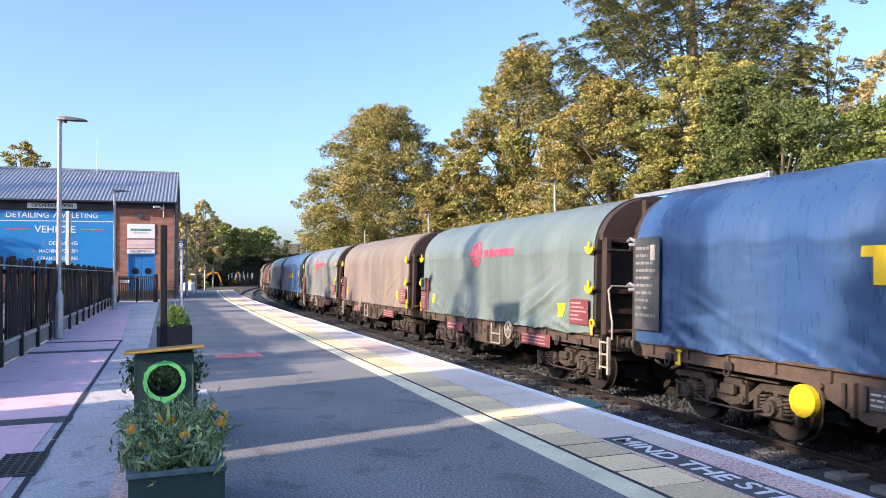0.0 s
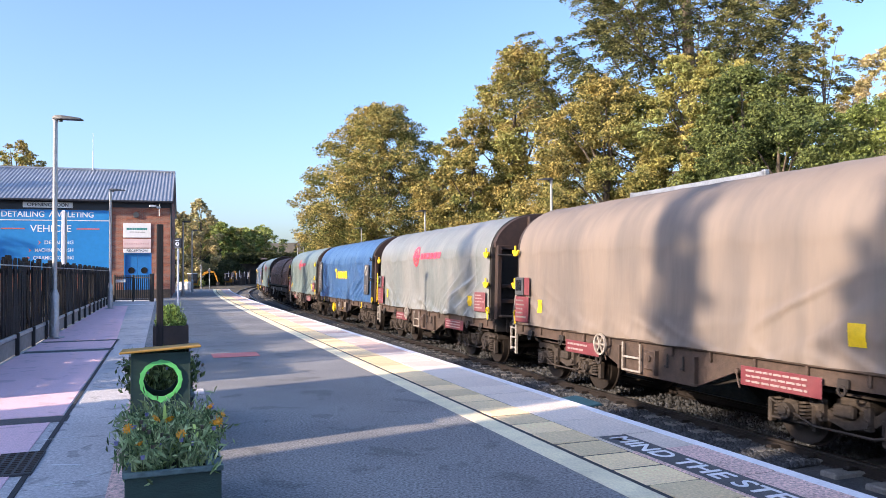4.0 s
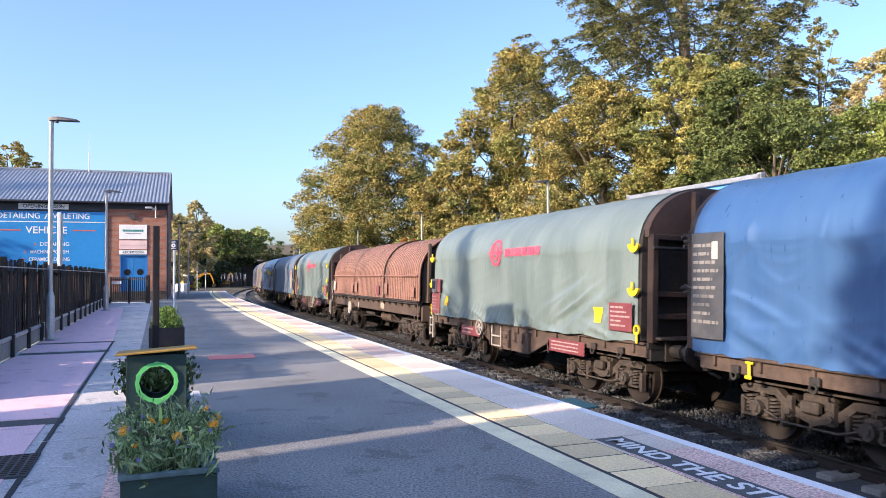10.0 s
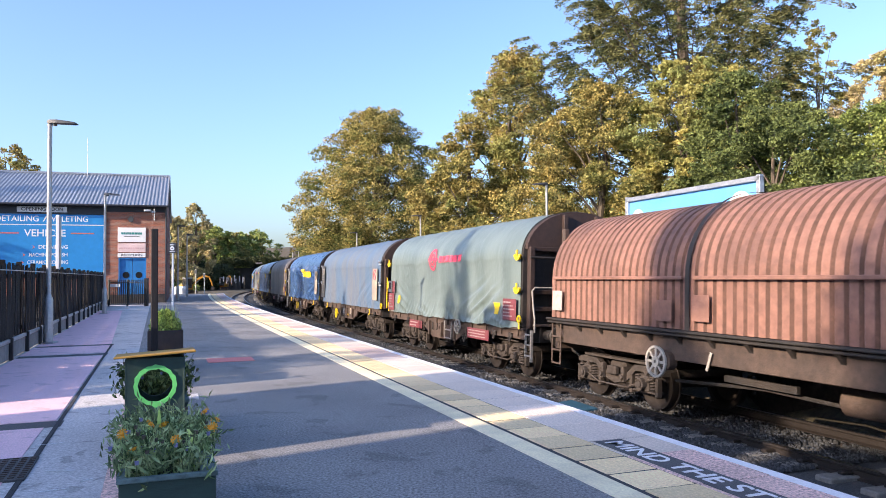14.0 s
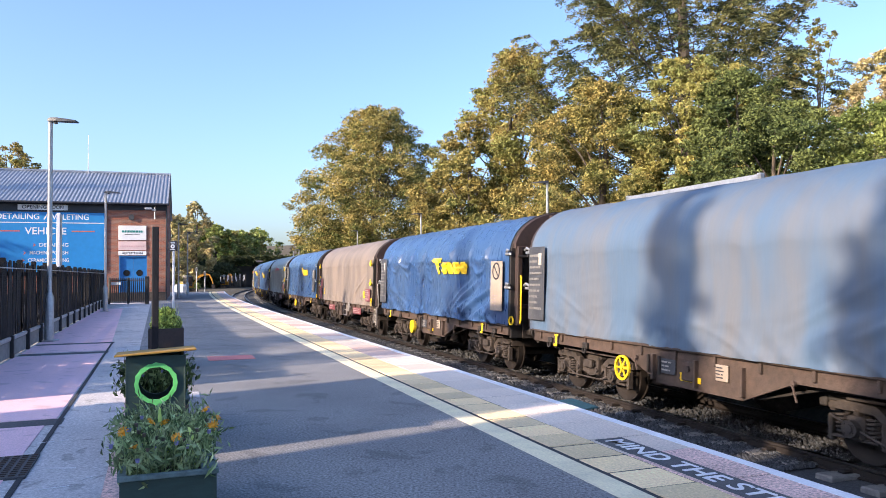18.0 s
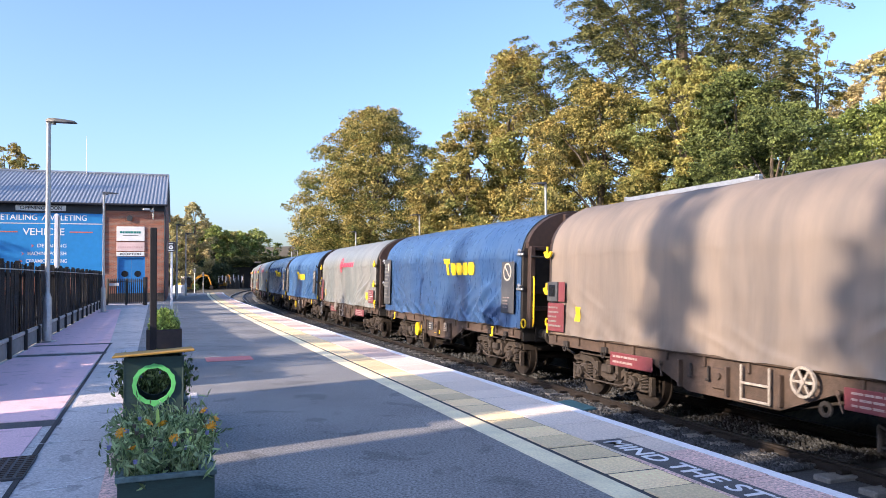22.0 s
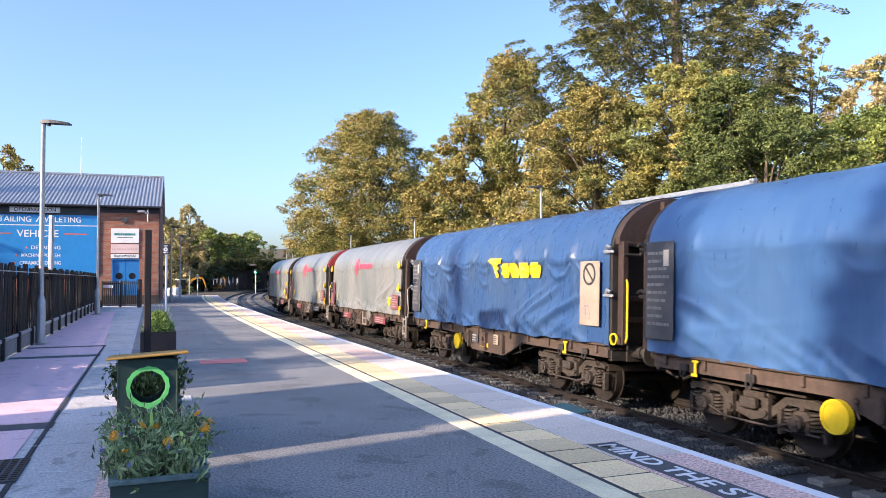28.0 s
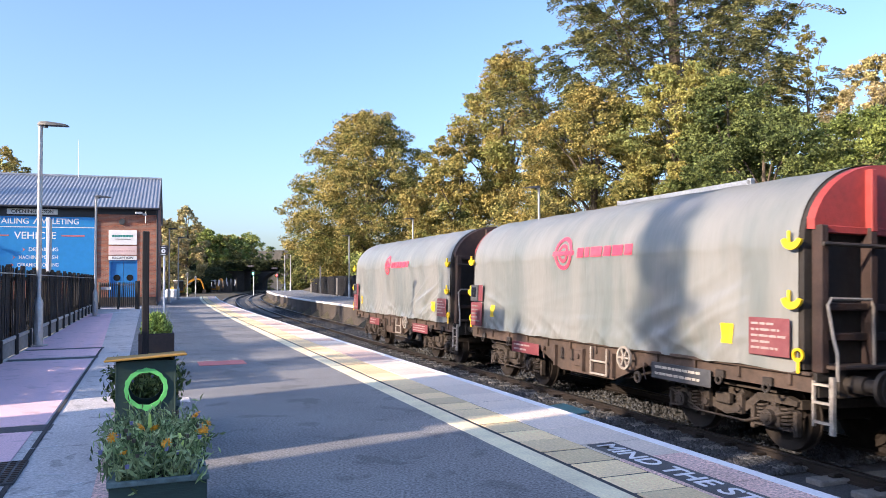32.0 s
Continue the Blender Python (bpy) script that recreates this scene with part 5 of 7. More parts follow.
def cloth(x, z, x0, x1, seed, slack, swag, hoops=9):
    """How far the side of a tarpaulin bulges out at x, z: drapes from hoop to hoop, broad billows, corner pulls, a puckered hem."""
    u = min(1.0, max(0.0, (x - x0) / (x1 - x0)))
    ph = u * hoops
    bay = math.floor(ph)
    p = ph - bay
    arc = 4 * p * (1 - p)
    wide = (x1 - x0) / hoops
    low = min(1.0, max(0.0, (EAVE_Z - z) / (EAVE_Z - HEM_Z)))
    wob = noise.noise((bay * 3.7, seed, 1.3))
    # a rolled pucker along the shoulder
    roll = EAVE_Z + .03 - .07 * (1 + .6 * wob) * arc + .03 * noise.noise((x * 1.7, seed, 6.0))
    out = (.012 + .022 * swag) * math.exp(-((z - roll) / (.035 + .02 * arc)) ** 2)
    # festoons and fans of pleats from each hoop
    if swag:
        for k in range(3):
            w = noise.noise((bay * 3.7, seed + 5 * k, 2.6))
            zc = EAVE_Z - .02 - (.12 + .17 * k) * (1 + .7 * w) * arc ** .8
            out += swag * (.034 - .006 * k) * (1 + 1.2 * w) * math.exp(-((z - zc) / (.03 + .02 * arc)) ** 2)
        near = round(ph)
        dx, dz = (ph - near) * wide, EAVE_Z + .20 - z
        if dz > 0:
            side = 1 if dx > 0 else -1
            for k, lean in enumerate((.05, .30, .62)):
                w = noise.noise((near * 2.3 + side, seed + 3 * k, 4.0))
                far = (abs(dx) - lean * (1 + .6 * w) * dz - .02 * noise.noise((x * 3, z * 3, seed))) / (.022 + .028 * dz)
                out += swag * .055 * (1 + w) * max(0.0, 1 - dz / (1.05 + .7 * w)) * math.exp(-far * far)
    # broad billows, long shallow creases and a stitched seam
    out += .085 * noise.noise((x * .42 + seed, z * .5, seed)) + .028 * noise.noise((x * 1.1, z * 1.0 + .4 * x, seed + 2))
    out += .020 * ridge(x * .30 + seed, z * 1.9 - .25 * x, seed + 11) * low
    out += .016 * ridge(x * .9 + .5 * z + seed, z * .28, seed + 3) * (1 - low) ** .5
    out += .006 * math.exp(-((z - HEM_Z - .60) / .018) ** 2)
    # puckers gathered at the hem
    hem = max(0.0, (low - .66) / .34)
    out += .055 * hem * ridge(x * 1.25 + z * 2.4, z * 1.3 - .2 * x, seed + 7) + .022 * hem * ridge(x * 3.4 - z * 2.0, z * .9, seed + 17)
    # long pulls towards the lower corners
    for xc, way in ((3.3, 1), (-4.2, -1)):
        pull = math.exp(-((x - xc) / 1.15) ** 2 - ((z - 1.70 - .10 * way * (x - xc)) / .48) ** 2)
        out += (.12 if way > 0 else .05) * pull * ridge((z - .45 * way * x) * 2.6, x * .45, seed + 13)
    # the lap of the end sheet, ruched along its edge
    lap = 4.28 - x
    out += .014 * (1 + .5 * math.sin(z * 38)) * math.exp(-(lap / .05) ** 2) + (.012 if lap < 0 else 0)
    return slack * min(1.0, 12 * u, 12 * (1 - u)) * (out - .02 * math.sin(math.pi * low))


def side_weight(z):
    return 1.0 if z < EAVE_Z + .1 else max(0.0, 1 - (z - EAVE_Z - .1) / .5)


def tarp_mesh(name, x0, x1, mat, seed, slack, swag, hoops):
    """A tarpaulin over hoops: sags between them on the roof, drapes below the shoulder, creased, with a wavy hem."""
    full = hood_profile(26, low=42)
    prof = full[:42 + 26] + full[42 + 26::10] + full[-1:]
    nx = 230
    v, rows = [], len(prof)
    for i in range(nx):
        u = i / (nx - 1)
        x = x0 + (x1 - x0) * u
        hump = math.sin(math.pi * (u * hoops - math.floor(u * hoops))) ** .7
        for j, (y, z) in enumerate(prof):
            side = side_weight(z)
            roof = 1 - side
            sag = -(.012 + .018 * swag) * hump * roof
            out = side * cloth(x, z, x0, x1, seed, slack, swag, hoops) if side and y < 0 else 0.0
            zz = z + sag
            if j in (0, rows - 1):
                zz += slack * (.05 * noise.noise((x * 1.3, seed, 1.0)) + .02 * noise.noise((x * 4.1, seed, 2.0)))
            v.append((x, y - out, zz))
    f = [(i * rows + j, i * rows + j + 1, (i + 1) * rows + j + 1, (i + 1) * rows + j) for i in range(nx - 1) for j in range(rows - 1)]
    me = bpy.data.meshes.new(name)
    me.from_pydata(v, [], f)
    me.materials.append(mat)
    me.shade_smooth()
    return me


# ends of the sheet, seed of its folds, slackness, and how much it is draped from the hoops
CLOTH = {"grey": (-5.16, 5.18, 1, .95, .12), "green": (-5.16, 5.18, 5, .85, .10), "brown": (-5.16, 5.18, 9, .55, .0), "red": (-5.16, 5.18, 13, .75, .08),
         "blue": (-5.46, 5.46, 21, .9, .22), "swagged": (-5.46, 5.46, 37, 1.1, 1.0), "light": (-5.46, 5.46, 25, .9, .42), "faded": (-5.46, 5.46, 29, .6, .05)}


def printed(wagon, name, kind, pieces, mat, label, skin=.016):
    """A print on the cloth that follows its folds; pieces are (x0, x1, z0, z1) or, for rings, (x, z, outer, inner)."""
    x0, x1, seed, slack, swag = CLOTH[kind]
    g = Geo()

    def on(x, z):
        k = min(1.0, max(0.0, (z - EAVE_Z) / (TOP_Z - EAVE_Z)))
        y = -SIDE_Y * (1 - k ** 2.1) ** (1 / 2.1)
        return (x, y - side_weight(z) * cloth(x, z, x0, x1, seed, slack, swag) - skin, z)

    for how, a, b, c, d in pieces:
        if how == "rect":
            nx, nz = max(1, int((b - a) / .03)), max(1, int((d - c) / .03))
            g.loft([[on(a + (b - a) * i / nx, c + (d - c) * j / nz) for j in range(nz + 1)] for i in range(nx + 1)], close=False)
        else:
            n = 40
            rings = [[on(a + r * math.cos(2 * math.pi * i / n), b + r * math.sin(2 * math.pi * i / n)) for i in range(n)] for r in (c, (c + d) / 2, d)]
            g.loft(rings, caps=False)
    return part(name, g, mat, wagon, label, smooth=True)


def wheel_mesh():
    g = Geo()
    for y in (-0.752, 0.752):
        s = 1 if y > 0 else -1
        prof = [(0.10, y - s * .06), (0.13, y + s * .065), (0.33, y + s * .03), (0.40, y + s * .07), (0.455, y + s * .07), (0.462, y - s * .06), (0.488, y - s * .065), (0.488, y - s * .09), (0.40, y - s * .09), (0.33, y - s * .03), (0.12, y - s * .06)]
        n = 28
        g.loft([[(r * math.cos(2 * math.pi * j / n), yy, r * math.sin(2 * math.pi * j / n)) for j in range(n)] for r, yy in prof], caps=False)
        g.cyl((0, y + s * .05, 0), (0, y + s * .22, 0), 0.085, 12)
        for a in range(4):
            g.box((0.24 * math.cos(a * 1.57), y + s * .055, 0.24 * math.sin(a * 1.57)), (0.05, 0.02, 0.05))
    g.cyl((0, -0.8, 0), (0, 0.8, 0), 0.085, 12)
    return g.mesh("wheelset", M_WHEEL, smooth=True)


def coil(x, y, z, h, r=0.075):
    pts = [(x + r * math.cos(a * 0.9), y + r * math.sin(a * 0.9), z + h * a / 36) for a in range(37)]
    return Geo().tube(pts, 0.019, 5)


SHARED = {}


def shared(key, make):
    if key not in SHARED:
        SHARED[key] = make()
    return SHARED[key]


def bogie_frame():
    g = Geo()
    for y in (-1.0, 1.0):
        top = [(-1.32, .72), (-1.1, .78), (-.62, .76), (-.4, .60), (0, .50), (.4, .60), (.62, .76), (1.1, .78), (1.32, .72)]
        low = [(1.30, .66), (1.12, .66), (.66, .66), (.40, .46), (0, .36), (-.40, .46), (-.66, .66), (-1.12, .66), (-1.30, .66)]
        g.prism(top + low, y - 0.06, y + 0.06)
        g.prism([(-1.0, .80), (1.0, .80), (1.0, .84), (-1.0, .84)], y - 0.10, y + 0.10)
        for x in (-0.5, 0.5):
            g.tube([(x * 1.6, y, .74), (x * .9, y - .04 * (1 if y > 0 else -1), .56), (0, y, .62)], .035, 6)
    g.box((0, 0, .62), (0.5, 2.0, .28), bevel=.03)
    for x in (-1.3, 1.3):
        g.box((x, 0, .68), (.08, 2.0, .12))
    for y in (-1.0, 1.0):
        o = -1 if y < 0 else 1
        g.tube([(-1.25, y + o * .10, .58), (-.45, y + o * .13, .34), (.45, y + o * .13, .34), (1.25, y + o * .10, .58)], .018, 5)
        for x in (-.34, .34):
            g.box((x, y + o * .09, .56), (.09, .10, .30), bevel=.015)
            g.cyl((x, y + o * .12, .50), (x, y + o * .17, .50), .05, 8)
        g.box((0, y + o * .10, .60), (.30, .10, .16), bevel=.02)
        for x in (-1.28, -.52, .52, 1.28):
            g.box((x, y + o * .02, .42), (.07, .12, .34), bevel=.02)
    return g.mesh("bogie_frame", M_BOGIE)


def axlebox():
    g = Geo()
    g.box((0, 0, 0), (.26, .22, .30), bevel=.04)
    g.cyl((0, -.10, 0), (0, -.19, 0), .11, 14)
    g.cyl((0, -.19, 0), (0, -.21, 0), .06, 10)
    for sx in (-1, 1):
        g.box((sx * .22, 0, -.13), (.22, .2, .035), bevel=.01)
        for sz in (-.05, .05):
            g.cyl((sx * .06, -.19, sz), (sx * .06, -.205, sz), .014, 6)
    g.box((0, -.02, .19), (.08, .12, .10), bevel=.02)
    return g.mesh("axlebox", M_BOGIE)


WHEELS = []


def build_bogie(wagon, x, base=1.8):
    bg = part("bogie", shared("bogie_frame", bogie_frame), M_BOGIE, wagon, "grimy sprung bogie", at=pose(x, 0, 0))
    for ax in (-base / 2, base / 2):
        w = part("wheelset", shared("wheel", wheel_mesh), M_WHEEL, bg, "worn steel wheels on their axle", at=pose(ax, 0, .46))
        WHEELS.append((w, ax))
        part("axlebox", shared("axlebox", axlebox), M_BOGIE, bg, at=pose(ax, -1.0, .46))
        for dx in (-.22, .22):
            part("spring", shared("coil", lambda: coil(0, 0, 0, .26).mesh("spring", M_BOGIE, True)), M_BOGIE, bg, "rusty coil spring", at=pose(ax + dx, -1.02, .36))
    return bg


def buffers(wagon, x_end):
    s = 1 if x_end > 0 else -1
    for y in (-0.87, 0.87):
        g = Geo().cyl((0, 0, 0), (s * .30, 0, 0), .115, 14).cyl((s * .28, 0, 0), (s * .54, 0, 0), .085, 12).cyl((s * .54, 0, 0), (s * .58, 0, 0), .22, 20, .20)
        g.box((s * .02, 0, 0), (.04, .36, .36), bevel=.01)
        part("buffer", g, M_STEEL_DARK, wagon, "greasy round buffer", at=pose(x_end, y, 1.04), smooth=True)
    g = Geo().box((s * .12, 0, 0), (.24, .14, .16), bevel=.02).tube([(s * .2, 0, 0), (s * .34, 0, -.02), (s * .44, 0, .05), (s * .5, 0, -.02)], .03, 6)
    g.tube([(s * .1, .3, -.1), (s * .25, .32, -.32), (s * .5, .25, -.36)], .028, 6)
    g.tube([(s * .1, -.3, -.1), (s * .25, -.32, -.30), (s * .5, -.28, -.38)], .028, 6)
    part("coupling", g, M_STEEL_DARK, wagon, "screw coupling and hoses", at=pose(x_end, 0, 1.0))


def end_wall(wagon, x_in, x_out, mat, s):
    """The fixed steel end with its arched head, posts and cross beams."""
    w = x_out - x_in
    g = Geo()
    pr = hood_profile(24, SIDE_Y - .02, EAVE_Z, TOP_Z - .02, 1.2)
    g.loft([[(x_in - s * .35, y, z) for y, z in pr], [(x_in + s * .05, y, z) for y, z in pr]])
    part("end_bulkhead", g, M_STEEL_DARK, wagon, "sooty steel end wall")
    head = Geo()
    up = [(y, z) for y, z in pr if z > 3.02]
    low = [(up[-1][0], 2.98), (up[0][0], 2.98)]
    out = up + low
    head.loft([[(x_in + s * .05, y, z) for y, z in out], [(x_in + s * .16, y * .99, z - .01) for y, z in out]])
    part("end_arch", head, mat, wagon, "arched end plate" if mat is M_END_BROWN else "faded red arched end plate")
    for y in (-1.26, -.42, .42, 1.26):
        part("end_post", Geo().box((0, 0, 0), (.16, .12, 1.85), bevel=.012), M_END_BROWN, wagon, at=pose(x_in + s * .17, y, 2.1))
        if abs(y) < 1:
            part("arch_rib", Geo().box((0, 0, 0), (.12, .10, .82), bevel=.012), mat, wagon, at=pose(x_in + s * .2, y, 3.38))
    for z in (1.62, 2.0, 2.98):
        part("end_beam", Geo().box((0, 0, 0), (.11, 2.5, .10), bevel=.012), M_END_BROWN if z < 2.9 else mat, wagon, at=pose(x_in + s * .14, 0, z))
    part("locking_bar", Geo().cyl((0, -1.35, 0), (0, 1.35, 0), .028, 8), M_STEEL_DARK, wagon, at=pose(x_in + s * .30, 0, 2.78))


def hook_mesh():
    """A clamp: an arm that curls round the end post, a flat paddle on the sheet and an upright pin."""
    g = Geo()
    pts = [(-.02 + .17 * math.cos(a), -.03, .19 + .17 * math.sin(a)) for a in np.linspace(3.5, 5.9, 9)]
    rings = []
    for i, (x, y, z) in enumerate(pts):
        w = .026 + .030 * math.sin(math.pi * (i + 1) / 10)
        nx, nz = (x + .02) / .17, (z - .19) / .17
        rings.append([(x - nx * w, y - .022, z - nz * w), (x + nx * w, y - .022, z + nz * w), (x + nx * w, y + .022, z + nz * w), (x - nx * w, y + .022, z - nz * w)])
    g.loft(rings)
    g.box((-.01, -.012, .05), (.22, .05, .05), bevel=.012)
    g.box((-.10, -.012, .14), (.045, .045, .24), bevel=.012)
    return g.mesh("clamp", M_YELLOW, True)


def ladder(wagon, x, z0, z1, w, mat, y=-1.43, rungs=1):
    g = Geo()
    for dx in (-w / 2, w / 2):
        g.box((dx, 0, (z0 + z1) / 2), (.035, .03, z1 - z0), bevel=.008)
    for i in range(rungs + 1):
        g.box((0, 0, z0 + .02 + (z1 - z0 - .04) * i / (rungs + 1)), (w, .04, .035), bevel=.008)
    part("step_ladder", g, mat, wagon, "pale painted step", at=pose(x, y, 0))


def bars(parent, x0, z0, w, h, rows, mat, y=-0.012, seed=0, name="stencil_text"):
    """Rows of small bars that stand for stencilled lines."""
    rnd, g = random.Random(seed), Geo()
    for i in range(rows):
        x, z = x0, z0 - h * (i + .5) / rows
        end = x0 + w * rnd.uniform(.55, 1)
        while x < end - .02:
            b = min(rnd.uniform(.05, .18), end - x)
            g.box((x + b / 2, y, z), (b, .006, h / rows * .38))
            x += b + .025
    tagged(part(name, g, mat, parent), kind="stuff")


def placard(wagon, x, z, w, h, mat, name="placard", label="", lines=0, ink=None, seed=0, thick=.02, y=-1.495):
    ob = part(name, Geo().box((0, 0, 0), (w, thick, h), bevel=.008), mat, wagon, label, at=pose(x, y, z))
    if lines:
        bars(ob, -w * .42, h * .42, w * .84, h * .8, lines, ink or M_CREAM, -thick / 2 - .004, seed)
    return ob


def ring_logo(wagon, kind, x=-.68, z=2.87):
    """The owner's mark as plain shapes: a ring emblem and a row of bars."""
    printed(wagon, "ring_emblem", kind, [("ring", x, z, .33, .255), ("ring", x, z, .185, .12), ("rect", x - .39, x + .39, z - .04, z + .04)], M_LOGO_RED, "red ring emblem")
    px = x + .52
    for w in (.22, .14, .37, .22, .33, .24):
        printed(wagon, "emblem_bar", kind, [("rect", px, px + w, z - .10, z + .085)], M_LOGO_RED, "plain red bar of the owner's mark")
        px += w + .06


def block_logo(wagon, kind, x, z):
    """The owner's mark as plain yellow blocks."""
    px = x - 1.17
    for w, h in ((.50, .46), (.43, .33), (.42, .33), (.41, .33), (.45, .33)):
        if h > .4:
            pcs = [("rect", px, px + w, z + .10, z + .23), ("rect", px + .155, px + .345, z - .23, z + .10)]
        else:
            pcs = [("rect", px + .05, px + w - .05, z - .23, z + .10), ("rect", px, px + .05, z - .17, z + .04), ("rect", px + w - .05, px + w, z - .17, z + .04)]
        printed(wagon, "emblem_block", kind, pcs, M_LOGO_YELLOW, "plain yellow block of the owner's mark", .045 if kind == "swagged" else .022)
        px += w + .03


def underframe(wagon):
    g = Geo()
    lo = .92
    out = [(-5.35, 1.17), (5.35, 1.17), (5.35, lo), (1.95, lo), (1.0, .56), (-.85, .56), (-1.85, lo), (-5.35, lo)]
    g.prism(out, -1.36, -1.30)
    g.prism(out, 1.30, 1.36)
    part("solebar", g, M_STEEL_BROWN, wagon, "dirty brown side girder")
    f = Geo()
    f.box((0, 0, 1.12), (10.8, 2.7, .10))
    f.box((0, 0, .98), (10.6, .5, .24))
    for x in (-5.33, 5.33):
        f.box((x, 0, 1.03), (.1, 2.6, .34), bevel=.01)
    part("floor_frame", f, M_STEEL_DARK, wagon)
    lip = Geo().box((0, -1.39, 1.155), (10.7, .07, .05), bevel=.01)
    for i in range(12):
        lip.box((-5.0 + i * .91, -1.385, 1.06), (.05, .05, .16), bevel=.01)
    part("side_lip", lip, M_STEEL_BROWN, wagon)
    part("brake_pipe", Geo().tube([(-5.2, -1.12, .93), (-2.0, -1.12, .88), (-1.0, -1.20, .62), (1.2, -1.20, .62), (2.2, -1.12, .88), (5.2, -1.12, .93)], .024, 6), M_STEEL_DARK, wagon)
    part("brake_cylinder", Geo().cyl((2.05, -.78, .78), (2.75, -.78, .78), .15, 14).cyl((2.75, -.78, .78), (3.0, -.78, .74), .03, 6).box((2.0, -.78, .82), (.12, .36, .36), bevel=.02), M_STEEL_DARK, wagon, "grimy brake cylinder")
    part("valve_box", Geo().box((-.10, -1.385, .84), (.34, .06, .30), bevel=.012).cyl((-.10, -1.41, .88), (-.10, -1.45, .88), .05, 10), M_STEEL_BROWN, wagon)
    for x, h in ((1.95, .20), (-1.50, .18)):
        part("lever_handle", Geo().tube([(x, -1.38, .92), (x + .02, -1.43, .90), (x + .10, -1.44, .90 - h)], .014, 5).cyl((x, -1.37, .92), (x, -1.42, .92), .04, 8), M_STEEL_BROWN, wagon)
    for x in (-4.55, -3.15, 3.75, 4.65):
        part("tie_bracket", Geo().box((x, -1.40, .98), (.16, .06, .12), bevel=.015).ring((x, -1.43, .90), .07, .04, -.012, .012, 12), M_STEEL_DARK, wagon)
    for x in (-2.2, 2.2):
        part("brake_rod", Geo().tube([(x, -.95, .70), (x * 1.25, -.95, .46), (x * 1.6, -.95, .40)], .022, 5), M_STEEL_DARK, wagon)
    for x in (-1.0, 0.05, 1.05):
        part("girder_rib", Geo().box((0, 0, 0), (.05, .09, .42), bevel=.01), M_STEEL_BROWN, wagon, at=pose(x, -1.40, .82))


def spoked_wheel(wagon, x, z, mat, r=.20, y=-1.50):
    g = Geo().ring((0, 0, 0), r, r * .82, -.02, .02, 20)
    for a in range(3):
        g.box((0, 0, 0), (r * 1.8, .02, .03), m=Matrix.Rotation(a * math.pi / 3, 4, "Y"))
    g.cyl((0, .1, 0), (0, -.03, 0), .04, 8)
    part("handbrake_wheel", g, mat, wagon, at=pose(x, y, z))


